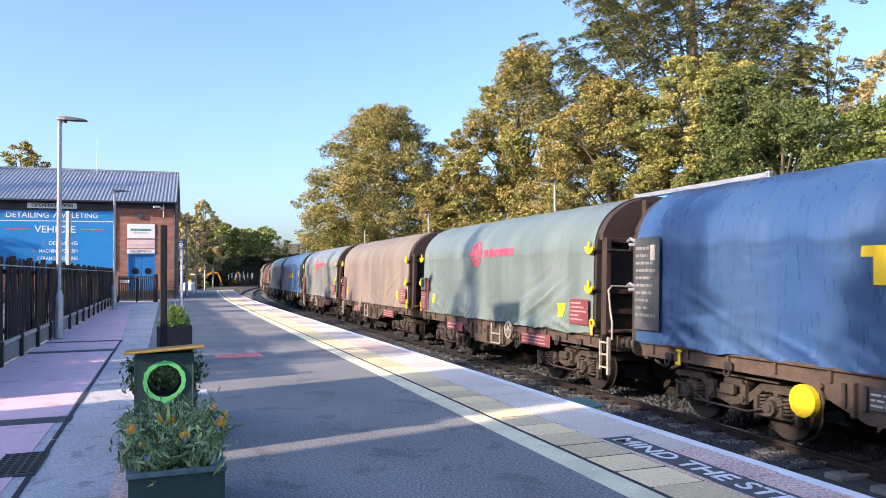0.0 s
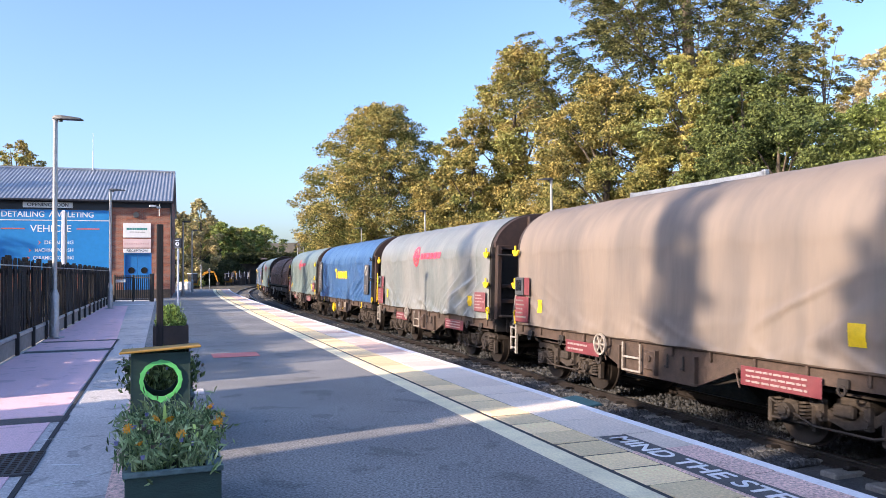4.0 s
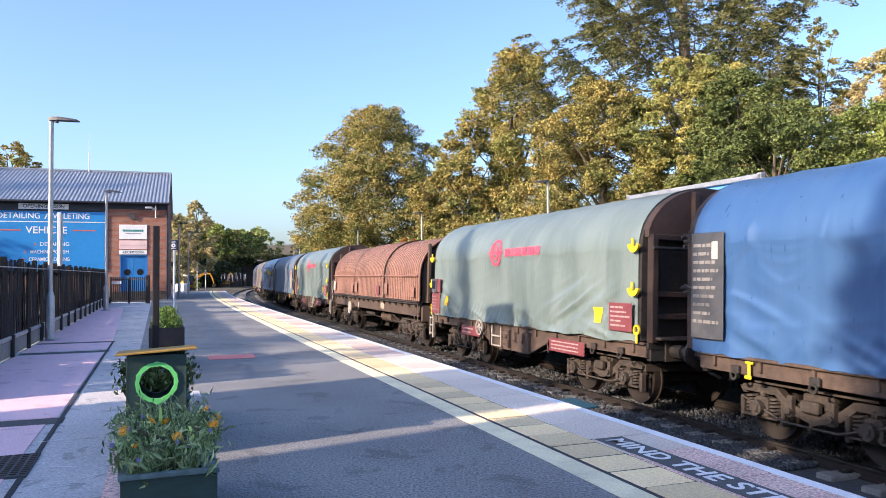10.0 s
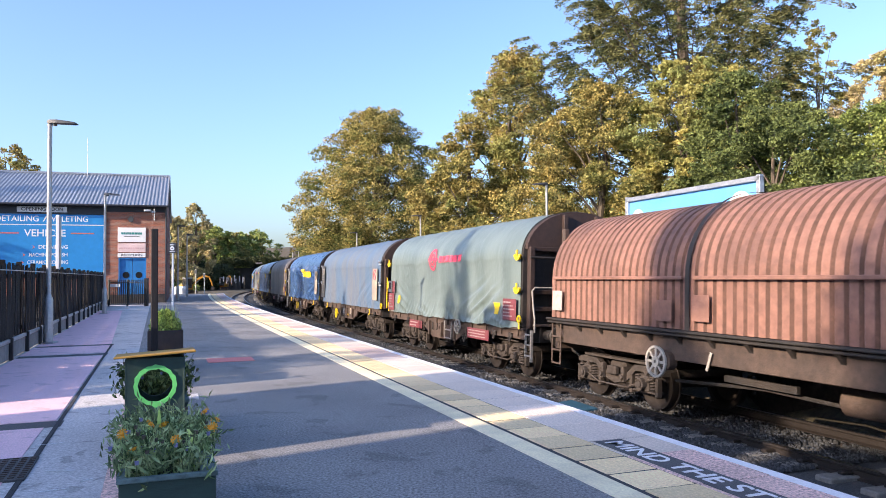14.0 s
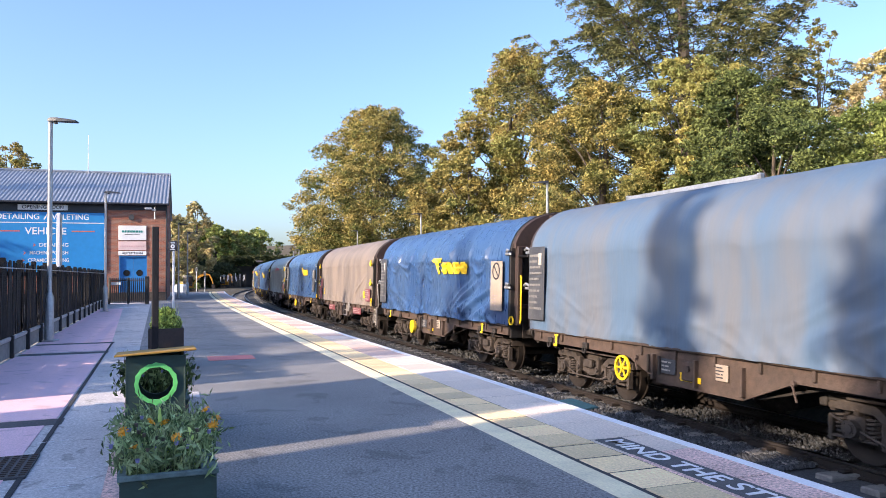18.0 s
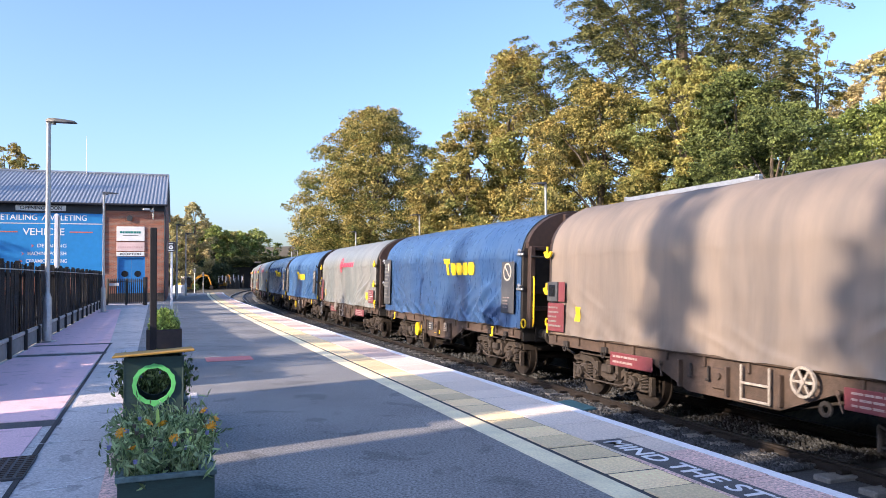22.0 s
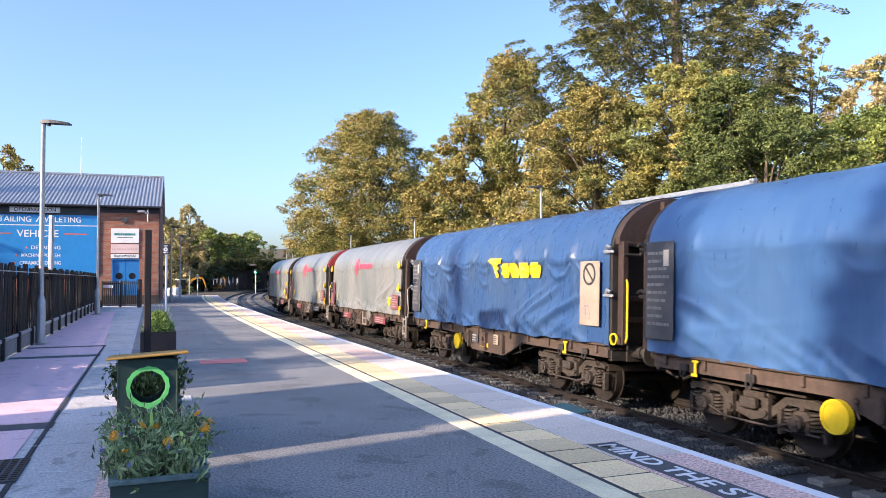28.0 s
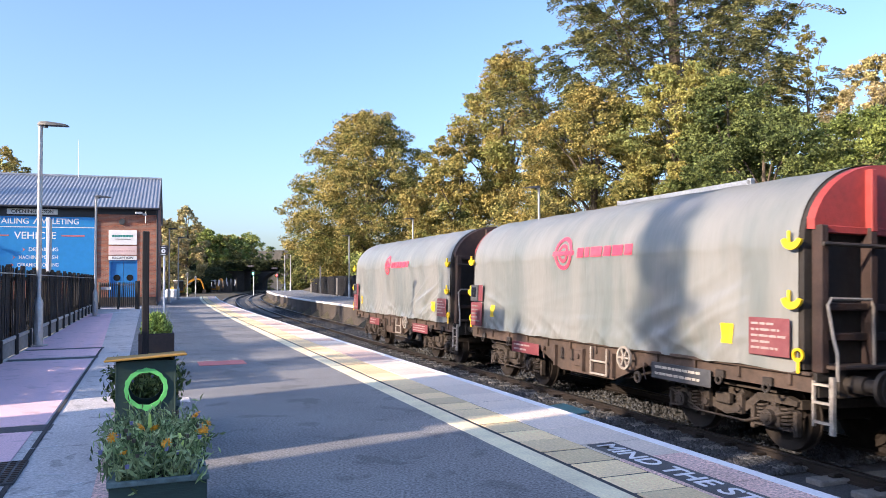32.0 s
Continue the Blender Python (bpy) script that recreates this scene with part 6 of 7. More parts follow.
def grey_wagon(at, kind, f=1):
    """A bogie coil wagon under a grey tarpaulin with yellow clamps."""
    mat, word = {"grey": (M_TARP_GREY, "pale grey-green"), "green": (M_TARP_GREEN, "sea-green"), "brown": (M_TARP_BROWN, "sooty taupe"), "red": (M_TARP_GREY, "pale grey-green")}[kind]
    tail = " and red end plates" if kind == "red" else " and yellow end clamps"
    w = thing("covered_wagon", "goods wagon under a " + word + " tarpaulin" + tail, "wagon", at, "wagons of the goods train")
    part("tarpaulin", shared("tarp" + kind, lambda: tarp_mesh("tarpaulin", *CLOTH[kind][:2], mat, *CLOTH[kind][2:], 9)), mat, w, "creased " + word + " tarpaulin")
    end = M_RED_END if kind == "red" else M_END_BROWN
    for s in (1, -1):
        end_wall(w, s * 5.2, s * 5.45, end, s)
        buffers(w, s * 5.42)
        for z in (2.84, 2.08):
            part("clamp", shared("hook", hook_mesh), M_YELLOW, w, "yellow tarpaulin clamp", at=pose(s * 5.17, -1.47, z - .1) @ Matrix.Diagonal((.85, 1, .85, 1)))
        part("lashing_hook", Geo().ring((0, 0, 0), .09, .06, -.015, .015, 12).box((0, 0, -.13), (.05, .03, .2), bevel=.01), M_YELLOW, w, at=pose(s * 5.22, -1.47, 1.38))
        part("end_platform", Geo().box((0, 0, 0), (.34, 2.5, .05), bevel=.01), M_STEEL_BROWN, w, at=pose(s * 5.42, 0, 1.25))
        build_bogie(w, s * 3.5)
    for x, z, ww in ((3.98, 1.58, .25), (-4.0, 1.60, .19)):
        printed(w, "yellow_square", kind, [("rect", x - ww / 2, x + ww / 2, z - .14, z + .14)], M_YELLOW, "plain yellow square")
    placard(w, 4.76, 1.58, .70, .50, M_PLACARD_PINK if kind != "green" else M_MAROON, label="faded red warning plate with small rows of bars", lines=5, ink=M_DULL_INK, seed=3)
    pm = M_MAROON
    placard(w, -4.83, 1.50, .66, .58, pm, label="data plate with rows of small bars", lines=5, ink=M_PLATE_INK, seed=4)
    part("box_window", Geo().box((0, -.034, .02), (.26, .008, .24), bevel=.003), M_GLASS_DARK, placard(w, -4.95, 2.02, .40, .40, M_PLACARD_DARK, name="document_box", label="dark document box", thick=.06))
    placard(w, -4.60, 2.02, .24, .40, pm, name="side_plate", thick=.018)
    if kind != "brown":
        ring_logo(w, kind)
    underframe(w)
    if kind == "red":
        placard(w, 2.88, .88, 1.40, .26, M_PLACARD_DARK, label="black owner's plate with rows of bars", lines=2, seed=6, y=-1.42)
    else:
        placard(w, 2.75, .88, 1.40, .27, M_MAROON, label="maroon owner's plate with rows of bars", lines=3, ink=M_DULL_INK, seed=6, y=-1.42)
    placard(w, -2.3, .86, 1.25, .24, M_MAROON, label="maroon brake plate", lines=2, ink=M_DULL_INK, seed=7, y=-1.42)
    ladder(w, f * .62, .60, 1.10, .52, M_PALE_STEEL, rungs=1)
    spoked_wheel(w, f * 1.52, 1.0, M_PALE_STEEL)
    for x in (f * -.35, f * -.75):
        part("brake_lever", Geo().box((0, 0, 0), (.03, .03, .2), bevel=.008).box((0, -.02, -.1), (.08, .03, .04), bevel=.008), M_STEEL_DARK, w, at=pose(x, -1.40, .90))
    part("tie_ring", Geo().ring((0, 0, 0), .10, .05, -.015, .015, 14), M_STEEL_DARK, w, at=pose(f * 1.75, -1.38, .70))
    g = Geo().tube([(f * a, b, c) for a, b, c in ((5.66, -1.30, 1.1), (5.66, -1.30, 1.42), (5.60, -1.30, 1.62), (5.52, -1.30, 2.02), (5.50, -1.22, 2.10), (5.50, -.55, 2.10), (5.50, -.5, 2.0), (5.50, -.5, 1.25))], .022, 6)
    part("end_handrail", g, M_PALE_STEEL, w, "pale steel handrail")
    part("end_ladder", Geo().box((-.14, 0, .0), (.03, .04, .56)).box((.14, 0, 0), (.06, .05, .70)).box((0, 0, -.22), (.28, .05, .03)).box((0, 0, .02), (.28, .05, .03)).box((0, 0, .24), (.28, .05, .03)), M_PALE_STEEL, w, "pale steel shunter's steps", at=pose(f * 5.50, -1.36, .80))
    return w


def blue_wagon(at, kind, logo=1.7, logo_z=2.61):
    """A bogie coil wagon under a blue tarpaulin with grey lever locks."""
    mat, word = {"blue": (M_TARP_BLUE, "deep blue"), "swagged": (M_TARP_BLUE, "draped blue"), "light": (M_TARP_LIGHTBLUE, "lighter blue"), "faded": (M_TARP_FADED, "grimy faded blue")}[kind]
    w = thing("covered_wagon", "goods wagon under a " + word + " tarpaulin with side data panels", "wagon", at, "wagons of the goods train")
    part("tarpaulin", shared("tarp" + kind, lambda: tarp_mesh("tarpaulin", *CLOTH[kind][:2], mat, *CLOTH[kind][2:], 9)), mat, w, "creased " + word + " tarpaulin")
    for s in (1, -1):
        end_wall(w, s * 5.48, s * 5.6, M_END_BROWN, s)
        buffers(w, s * 5.46)
        for z in (2.84, 2.05):
            g = Geo().tube([(0, 0, .05), (s * .10, -.04, .10), (s * .2, -.03, .06)], .03, 6).box((s * .06, .01, 0), (.3, .05, .06), bevel=.015)
            part("lever_lock", g, M_GALV if kind != "light" else M_STEEL_DARK, w, "grey steel lever lock", at=pose(s * 5.42, -1.47, z))
        build_bogie(w, s * 3.5)
    part("end_handrail", Geo().tube([(5.60, -1.24, 2.34), (5.72, -1.24, 2.34), (5.76, -1.24, 2.28), (5.76, -1.24, 1.30), (5.72, -1.24, 1.22), (5.60, -1.24, 1.22)], .02, 6), M_YELLOW, w, "yellow handrail")
    part("end_handrail", Geo().tube([(5.60, -.62, 2.08), (5.86, -.62, 2.08), (5.92, -.62, 2.02), (5.92, -.62, 1.52), (5.86, -.62, 1.46), (5.60, -.62, 1.46)], .022, 6), M_YELLOW, w, "yellow loop handrail")
    part("lashing_ring", Geo().ring((5.62, -1.42, 1.28), .11, .085, -.015, .015, 16), M_YELLOW, w)
    p = placard(w, -5.05, 2.16, .70, 1.58, M_PLACARD_DARK, "data_panel", "charcoal data panel with rows of pale bars", 10, M_PLATE_INK, 8)
    part("panel_window", Geo().box((0, 0, 0), (.13, .008, .26)), M_CREAM, p, at=pose(.18, -.016, .52))
    q = placard(w, 4.92, 2.08, .66, 1.20, M_PLACARD_TAN if kind in ("faded", "swagged") else M_PLACARD_DARK, "warning_panel", "side panel with a ringed warning sign", 0)
    part("warning_ring", Geo().ring((0, 0, 0), .21, .17, -.004, .004, 28).box((0, 0, 0), (.36, .008, .035), m=Matrix.Rotation(radians(45), 4, "Y")), M_LOGO_RED if kind == "faded" else M_LETTER_DARK if kind == "swagged" else M_CREAM, q, "ringed warning sign", at=pose(0, -.016, .36))
    bars(q, -.22, -.2, .44, .3, 4, M_DULL_INK, -.016, 9)
    if kind != "faded":
        block_logo(w, kind, logo, logo_z)
    underframe(w)
    part("brake_disc_plate", Geo().cyl((0, .08, 0), (0, 0, 0), .21, 24).ring((0, -.004, 0), .21, .17, -.01, .004, 24), M_YELLOW, w, "round yellow brake plate", at=pose(-1.75, -1.43, .70)) if kind != "faded" else spoked_wheel(w, -1.75, .72, M_YELLOW, .22)
    for x in (3.94, -4.26):
        part("lashing_hook", Geo().box((0, 0, 0), (.05, .03, .22), bevel=.01).box((0, -.02, -.10), (.13, .03, .05), bevel=.01).box((0, 0, .1), (.14, .03, .04), bevel=.01), M_YELLOW, w, at=pose(x, -1.42, 1.0))
    placard(w, -.62, .86, .36, .24, M_PLACARD_DARK, "tare_plate", "dark stencil plate", 3, M_CREAM, 12, y=-1.39)
    placard(w, .62, .90, .26, .24, M_PLACARD_TAN, "inspection_plate", "pale inspection plate", 4, M_LETTER_DARK, 13, y=-1.39)
    for x in (-1.15, -.85):
        part("brake_lever", Geo().box((0, 0, 0), (.05, .04, .3), bevel=.01), M_STEEL_DARK, w, at=pose(x, -1.40, .86))
    g = Geo()
    px = 0
    for h in (.13, .09, .09, .09, .09):
        g.box((px, 0, (h - .13) / 2), (.085, .008, h))
        px += .1
    part("small_emblem", g, M_LOGO_YELLOW, w, "small yellow emblem bars", at=pose(-.3, -1.375, .74))
    return w


def hood_wagon(at):
    """A bogie wagon with telescopic ribbed steel hoods."""
    w = thing("steel_hood_wagon", "goods wagon with three rust-brown ribbed telescopic steel hoods", "wagon", at, "wagons of the goods train")
    for k, (x0, x1, grow) in enumerate(((2.35, 6.45, 0.0), (-2.0, 2.35, .05), (-6.45, -2.0, 0.0))):
        rings, n = [], int((x1 - x0) / .2) * 3
        for i in range(n + 1):
            x = x0 + (x1 - x0) * (i // 3 * 3 + (0, 1.85, 2.35)[i % 3]) / n
            rib = (0.0, 0.0, -.045)[i % 3]
            pr = hood_profile(26, 1.40 + grow + rib, 2.30, 3.64 + grow + rib, 1.50, 2.1)
            rings.append([(x, y, z) for y, z in pr])
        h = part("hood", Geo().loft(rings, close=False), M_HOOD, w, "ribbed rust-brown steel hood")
        # one flank of every groove takes a darker, rougher brown
        h.data.materials.append(M_HOOD_GROOVE)
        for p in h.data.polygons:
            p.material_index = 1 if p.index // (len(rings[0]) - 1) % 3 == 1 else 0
        if k < 2:
            pr = hood_profile(26, 1.44 + grow, 2.30, 3.68 + grow, 1.50, 2.1)
            part("hood_seal", Geo().loft([[(x0 - .05, y, z) for y, z in pr], [(x0 + .05, y, z) for y, z in pr]], close=False), M_STEEL_DARK, h, "black rubber joint")
        part("side_rail", Geo().box(((x0 + x1) / 2, -1.46 - grow, 2.31), (x1 - x0 - .3, .04, .06), bevel=.01), M_HOOD, h)
        for x, z, ww, hh, mm in ((x0 + .35, 1.85, .38, .40, M_HOOD_BARE if k == 2 else M_HOOD), (x1 - .6, 1.78, .42, .34, M_PLACARD_PINK if k == 1 else M_HOOD)):
            part("hood_plate", Geo().box((x, -1.47 - grow, z), (ww, .02, hh), bevel=.006), mm, h)
    for s in (1, -1):
        pr = hood_profile(26, 1.30, 2.3, 3.52, 1.45, 2.1)
        part("end_wall", Geo().loft([[(s * 6.3, y, z) for y, z in pr], [(s * 6.4, y, z) for y, z in pr]]), M_STEEL_DARK, w, "sooty end wall")
        for y in (-1.1, -.4, .4, 1.1):
            part("end_post", Geo().box((0, 0, 0), (.14, .1, 1.9), bevel=.01), M_STEEL_BROWN, w, at=pose(s * 6.46, y, 2.4))
        buffers(w, s * 6.46)
        build_bogie(w, s * 4.6, 1.9)
        ladder(w, s * 6.2, .55, 1.40, .34, M_STEEL_BROWN, y=-1.42, rungs=2)
    g = Geo()
    for y in (-1.32, 1.32):
        g.box((0, y, 1.22), (12.7, .08, .44), bevel=.01)
    g.box((0, 0, 1.3), (12.7, 2.6, .1))
    for x in (-6.4, 6.4):
        g.box((x, 0, 1.1), (.12, 2.6, .5), bevel=.01)
    part("side_beam", g, M_STEEL_BROWN, w, "long dirty side beam")
    for z, y in ((1.47, -1.47), (1.41, -1.44)):
        part("runner_rail", Geo().box((0, y, z), (13.0, .09, .045), bevel=.01), M_STEEL_DARK, w)
    for i in range(17):
        part("beam_gusset", Geo().add([(-.04, 0, 0), (.04, 0, 0), (.04, -.12, 0), (-.04, -.12, 0), (-.04, 0, -.14), (.04, 0, -.14)], [(0, 1, 2, 3), (0, 3, 4), (1, 5, 2), (2, 5, 4, 3), (0, 4, 5, 1)]), M_STEEL_DARK, w, at=pose(-6.1 + i * .76, -1.36, 1.40))
    g = Geo().ring((0, 0, 0), .26, .22, -.02, .02, 28).ring((0, 0, 0), .09, .03, -.02, .02, 16)
    for a in range(8):
        g.box((.155, 0, 0), (.15, .02, .04), m=Matrix.Rotation(a * math.pi / 4, 4, "Y"))
    part("handbrake_wheel", g, M_CREAM, w, "pale spoked handbrake wheel", at=pose(-2.75, -1.50, .95))
    part("brake_bracket", Geo().cyl((0, .15, 0), (0, .0, 0), .16, 16), M_STEEL_BROWN, w, at=pose(-2.6, -1.46, .98))
    part("release_lever", Geo().box((0, 0, 0), (.05, .02, .3), bevel=.01), M_CREAM, w, at=pose(-1.6, -1.40, 1.06) @ pose(0, 0, 0, 0, 20, 0))
    part("data_plate", Geo().box((0, 0, 0), (.5, .015, .22), bevel=.004), M_PLACARD_TAN, w, at=pose(2.0, -1.37, 1.2))
    part("brake_tank", Geo().cyl((-.7, 0, 0), (.7, 0, 0), .19, 16), M_STEEL_BROWN, w, "rusty air tank", at=pose(1.0, -.75, .74), smooth=True)
    part("brake_rigging", Geo().tube([(-3, -.9, .6), (-1, -.9, .72), (2.6, -.8, .6)], .03, 6).box((-1.0, -1.0, .80), (1.4, .06, .1)).tube([(2.2, -1.1, 1.0), (3.2, -1.0, .62)], .03, 6), M_STEEL_DARK, w)
    return w


# middle of each wagon along the line at the start, and its kind
CENTRES = (1.03, 13.07, 25.11, 37.15, 49.20, 61.25, 74.31, 87.37, 99.41, 111.45, 123.49, 135.53, 147.57, 159.61, 171.65, 183.69, 195.73, 207.77)
KINDS = ("blue", "green", "brown", "grey", "light", "green", "hood", "green", "faded", "swagged", "brown", "blue", "grey", "light", "swagged", "grey", "red", "grey")
ADVANCE = (146.81853987, 81.02240169, -248.17505754, 492.4093059, -371.40334637, 47.2137865, 40.11132783)


def advance(t):
    """How far the train has come by t seconds."""
    return sum(c * (t / 32) ** (k + 1) for k, c in enumerate(ADVANCE))


def wagon_pose(s, half):
    """The pose of a wagon whose middle stands s metres along the line, its bogies on the curve."""
    a, b = at_line(s - half, TRACK_FAR, RAIL_Z), at_line(s + half, TRACK_FAR, RAIL_Z)
    d = (a - b).normalized()
    return Matrix.Translation((a + b) / 2) @ Matrix.Rotation(math.atan2(d.y, d.x), 4, "Z") @ Matrix.Rotation(radians(CANT), 4, "X")


LOGO = {0: (.3, 2.42), 4: (-.18, 2.33), 13: (.3, 2.42)}
FLIP = {2: -1, 3: -1, 5: -1, 12: -1}
WAGONS = []
for _i, (_c, _kind) in enumerate(zip(CENTRES, KINDS)):
    _at = wagon_pose(_c, 3.5)
    if _kind == "hood":
        _w = hood_wagon(_at)
    elif _kind in ("blue", "light", "faded", "swagged"):
        _w = blue_wagon(_at, _kind, *LOGO.get(_i, (1.72, 2.61)))
    else:
        _w = grey_wagon(_at, _kind, FLIP.get(_i, 1))
    WAGONS.append((_w, _c))


# ---- trees ----
def crown_points(blobs, count, rnd, core=.62):
    """Points in loose clumps that thin out from their middles, with gaps between the clumps."""
    w = np.array([b[3] * b[4] * b[5] for b in blobs]) ** 0.75
    pick = rnd.choice(len(blobs), count, p=w / w.sum())
    bl = np.array(blobs)
    return bl[pick, :3] + np.clip(rnd.randn(count, 3), -2.1, 2.1) * bl[pick, 3:6] * core


def tree_mesh(height, spread, low, count, size, seed, lumps=200, shape=1.0, fine=1.0):
    """Boughs fill an uneven crown; sprays of leaves sit on the upper and outer sides of each bough, dense and ragged."""
    rnd = np.random.RandomState(seed)
    boughs, sprays = [], []
    n = max(26, int(lumps * .40))
    for i in range(n):
        a, r, h = 2.4 * i + rnd.rand(), rnd.rand(), ((i + rnd.rand()) / n) ** .92
        edge = .86 + .12 * math.sin(3 * a + seed + 4 * h) + .10 * math.sin(5 * a - 2 * seed + 9 * h)
        rad = spread * (1 - h ** (2.6 * shape)) ** .5 * (.74 + .26 * min(1, h * 3)) * edge
        k = r ** .42 * rad
        size_b = spread * (.13 + .10 * rnd.rand()) * (1.05 - .4 * h) * fine
        boughs.append((k * math.cos(a), k * math.sin(a), low + (height - low) * h * .95, size_b, size_b, size_b * .8))
        for j in range(11):
            d = rnd.randn(3) + np.array((.5 * math.cos(a), .5 * math.sin(a), .45))
            d /= np.linalg.norm(d)
            q = size_b * (.55 + .65 * rnd.rand())
            b = size_b * (.13 + .16 * rnd.rand())
            sprays.append((k * math.cos(a) + q * d[0], k * math.sin(a) + q * d[1], low + (height - low) * h * .95 + q * .8 * d[2], b * 1.25, b * 1.25, b * .7))
    inner = crown_points(boughs, int(count * .22), rnd, .42)
    outer = crown_points(sprays, int(count * .78), rnd, .72)
    return leaves(np.concatenate([inner, outer]), size, rnd, .7, .62, False), boughs


def trunk_geo(height, r, blobs, seed, limbs=14):
    rnd = random.Random(seed)
    g = Geo()
    g.tube([(0, 0, -1.0), (0.02 * height * rnd.uniform(-1, 1), 0, height * .3), (.03 * height * rnd.uniform(-1, 1), .02 * height, height * .6), (0, 0, height * .86)], [r * 1.3, r, r * .65, r * .15], 8)
    for b in rnd.sample(list(blobs), min(limbs, len(blobs))):
        z = max(height * .18, b[2] * .55)
        g.tube([(0, 0, z), (b[0] * .5, b[1] * .5, z + (b[2] - z) * .6), b[:3]], [r * .45, r * .26, r * .06], 5)
    return g


def build_tree(name, label, x, y, z, height, spread, low, count, size, mat, seed, lumps=200, shape=1.0, turn=0.0, fine=1.0, stout=.018):
    t = thing(name, label, "tree", pose(x, y, z, 0, 0, turn))
    (v, f), blobs = tree_mesh(height, spread, low, count, size, seed, lumps, shape, fine)
    part("trunk", trunk_geo(height, height * stout, blobs, seed), M_BARK, t)
    ob = raw_mesh("crown", v, f, mat)
    ob.parent = t
    return t


def on_line(s, d):
    p = at_line(s, d)
    return p.x, p.y, ground_height(p.x, p.y)


def by_ray(turn, dist, d_z=0.0):
    """A spot on the ground seen from the eye at that turn to the right (degrees) and distance ahead."""
    x, y = dist * math.tan(radians(turn)), dist
    x, y = behind_fence(x, y)
    return x, y, ground_height(x, y) - .3 + d_z


def behind_fence(x, y, least=14.6):
    """The spot, moved off the far platform if it lies there, and the ground's height at it."""
    i = int(np.argmin((LINE_P[:, 0] - x) ** 2 + (LINE_P[:, 1] - y) ** 2))
    c, s = math.cos(LINE_T[i]), math.sin(LINE_T[i])
    d = (x - LINE_P[i, 0]) * c + (y - LINE_P[i, 1]) * s
    if -9.5 < d < least:
        k = (least if d > 1 else -9.5) - d
        x, y = x + k * c, y + k * s
    return x, y


def build_cedar(name, label, x, y, z, height, spread, count, size, mat, seed):
    """Tiers of long drooping limbs with upswept tips, needles in flat sprays along them."""
    rnd, nr = random.Random(seed), np.random.RandomState(seed)
    t = thing(name, label, "tree", pose(x, y, z))
    g = Geo().tube([(0, 0, -1), (.1, 0, height * .5), (0, .1, height)], [height * .026, height * .016, .04], 8)
    pts, way = [], []
    limbs = 110
    for i in range(limbs):
        k = (i + rnd.random()) / limbs
        z0 = height * (.06 + .9 * k)
        a = i * 2.4 + rnd.uniform(-.4, .4)
        ln = spread * (1.02 - k) ** .55 * rnd.uniform(.62, 1.12) + .6
        rise = ln * rnd.uniform(.32, .72)
        path = [(ln * u * math.cos(a), ln * u * math.sin(a), z0 + rise * u ** 1.5 - .10 * ln * math.sin(math.pi * u)) for u in (0, .3, .6, .85, 1.0)]
        g.tube(path, [.10 * (1.1 - k), .07 * (1.1 - k), .05, .03, .01], 4)
        # side twigs, each with a drooping spray of needles
        for j in range(16):
            u = .12 + .88 * ((j + rnd.random()) / 16) ** .8
            m = min(3, int(u * 4))
            f = u * 4 - m
            p = [path[m][q] + (path[m + 1][q] - path[m][q]) * f for q in range(3)]
            side = (1 if j % 2 else -1) * rnd.uniform(.5, 1.0)
            reach = ln * .34 * (1.15 - u * .85) + .3
            dx, dy = math.cos(a + side), math.sin(a + side)
            for q in range(int(count / limbs / 16)):
                w = rnd.random() ** .8
                way.append((dx + .35 * math.cos(a), dy + .35 * math.sin(a), -.25 + .5 * (1 - w)))
                pts.append((p[0] + dx * reach * w + rnd.gauss(0, .10), p[1] + dy * reach * w + rnd.gauss(0, .10), p[2] - .30 * reach * w * w - abs(rnd.gauss(0, .16)) + .1))
    part("trunk", g, M_BARK, t)
    v, f = leaves(np.array(pts), size, nr, .6, .42, False, np.array(way))
    ob = raw_mesh("crown", v, f, mat)
    ob.parent = t


def build_hedge(name, label, spots, count, size, mat, seed, squash=.8):
    """A bank of shrubs: overlapping clumps along a run of spots (x, y, z, radius)."""
    nr = np.random.RandomState(seed)
    blobs = []
    for x, y, z, r in spots:
        for i in range(34):
            a, k, h = nr.rand() * 6.28, r * .9 * math.sqrt(nr.rand()), nr.rand() ** .8
            b = r * (.10 + .16 * nr.rand())
            blobs.append((x + k * math.cos(a), y + k * math.sin(a), z + h * r * 1.5 * squash, b, b, b * .8))
    v, f = leaves(crown_points(blobs, int(count * .95), nr, .8), size, nr, .7, .62, False)
    return tagged(raw_mesh(name, v, f, mat), label, "hedge", kind="stuff")


# behind the far platform
build_tree("oak_tree", "large rounded oak turning from green to bronze", *by_ray(-5.75, 88), 20.4, 9.6, .6, 180000, .118, M_LEAF_OAK, 3, 560, 1.1)
build_tree("maple_tree", "tall airy maple with thinning bronze leaves", *by_ray(4.9, 52), 16.0, 6.4, .5, 115000, .085, M_LEAF_BRONZE, 4, 250)
build_tree("maple_tree", "green maple with bronze tips beside the cedar", *by_ray(1.4, 50), 11.4, 4.3, .0, 70000, .085, M_LEAF_OAK, 14, 170)
build_cedar("cedar_tree", "tall dark cedar with spreading tiers of limbs", *by_ray(17.3, 47), 23.0, 10.6, 340000, .088, M_NEEDLE, 6)
build_tree("lime_tree", "leafy tree with golden upper leaves", *by_ray(17.8, 38), 10.8, 4.2, .5, 115000, .066, M_LEAF_GOLD, 7, 220)
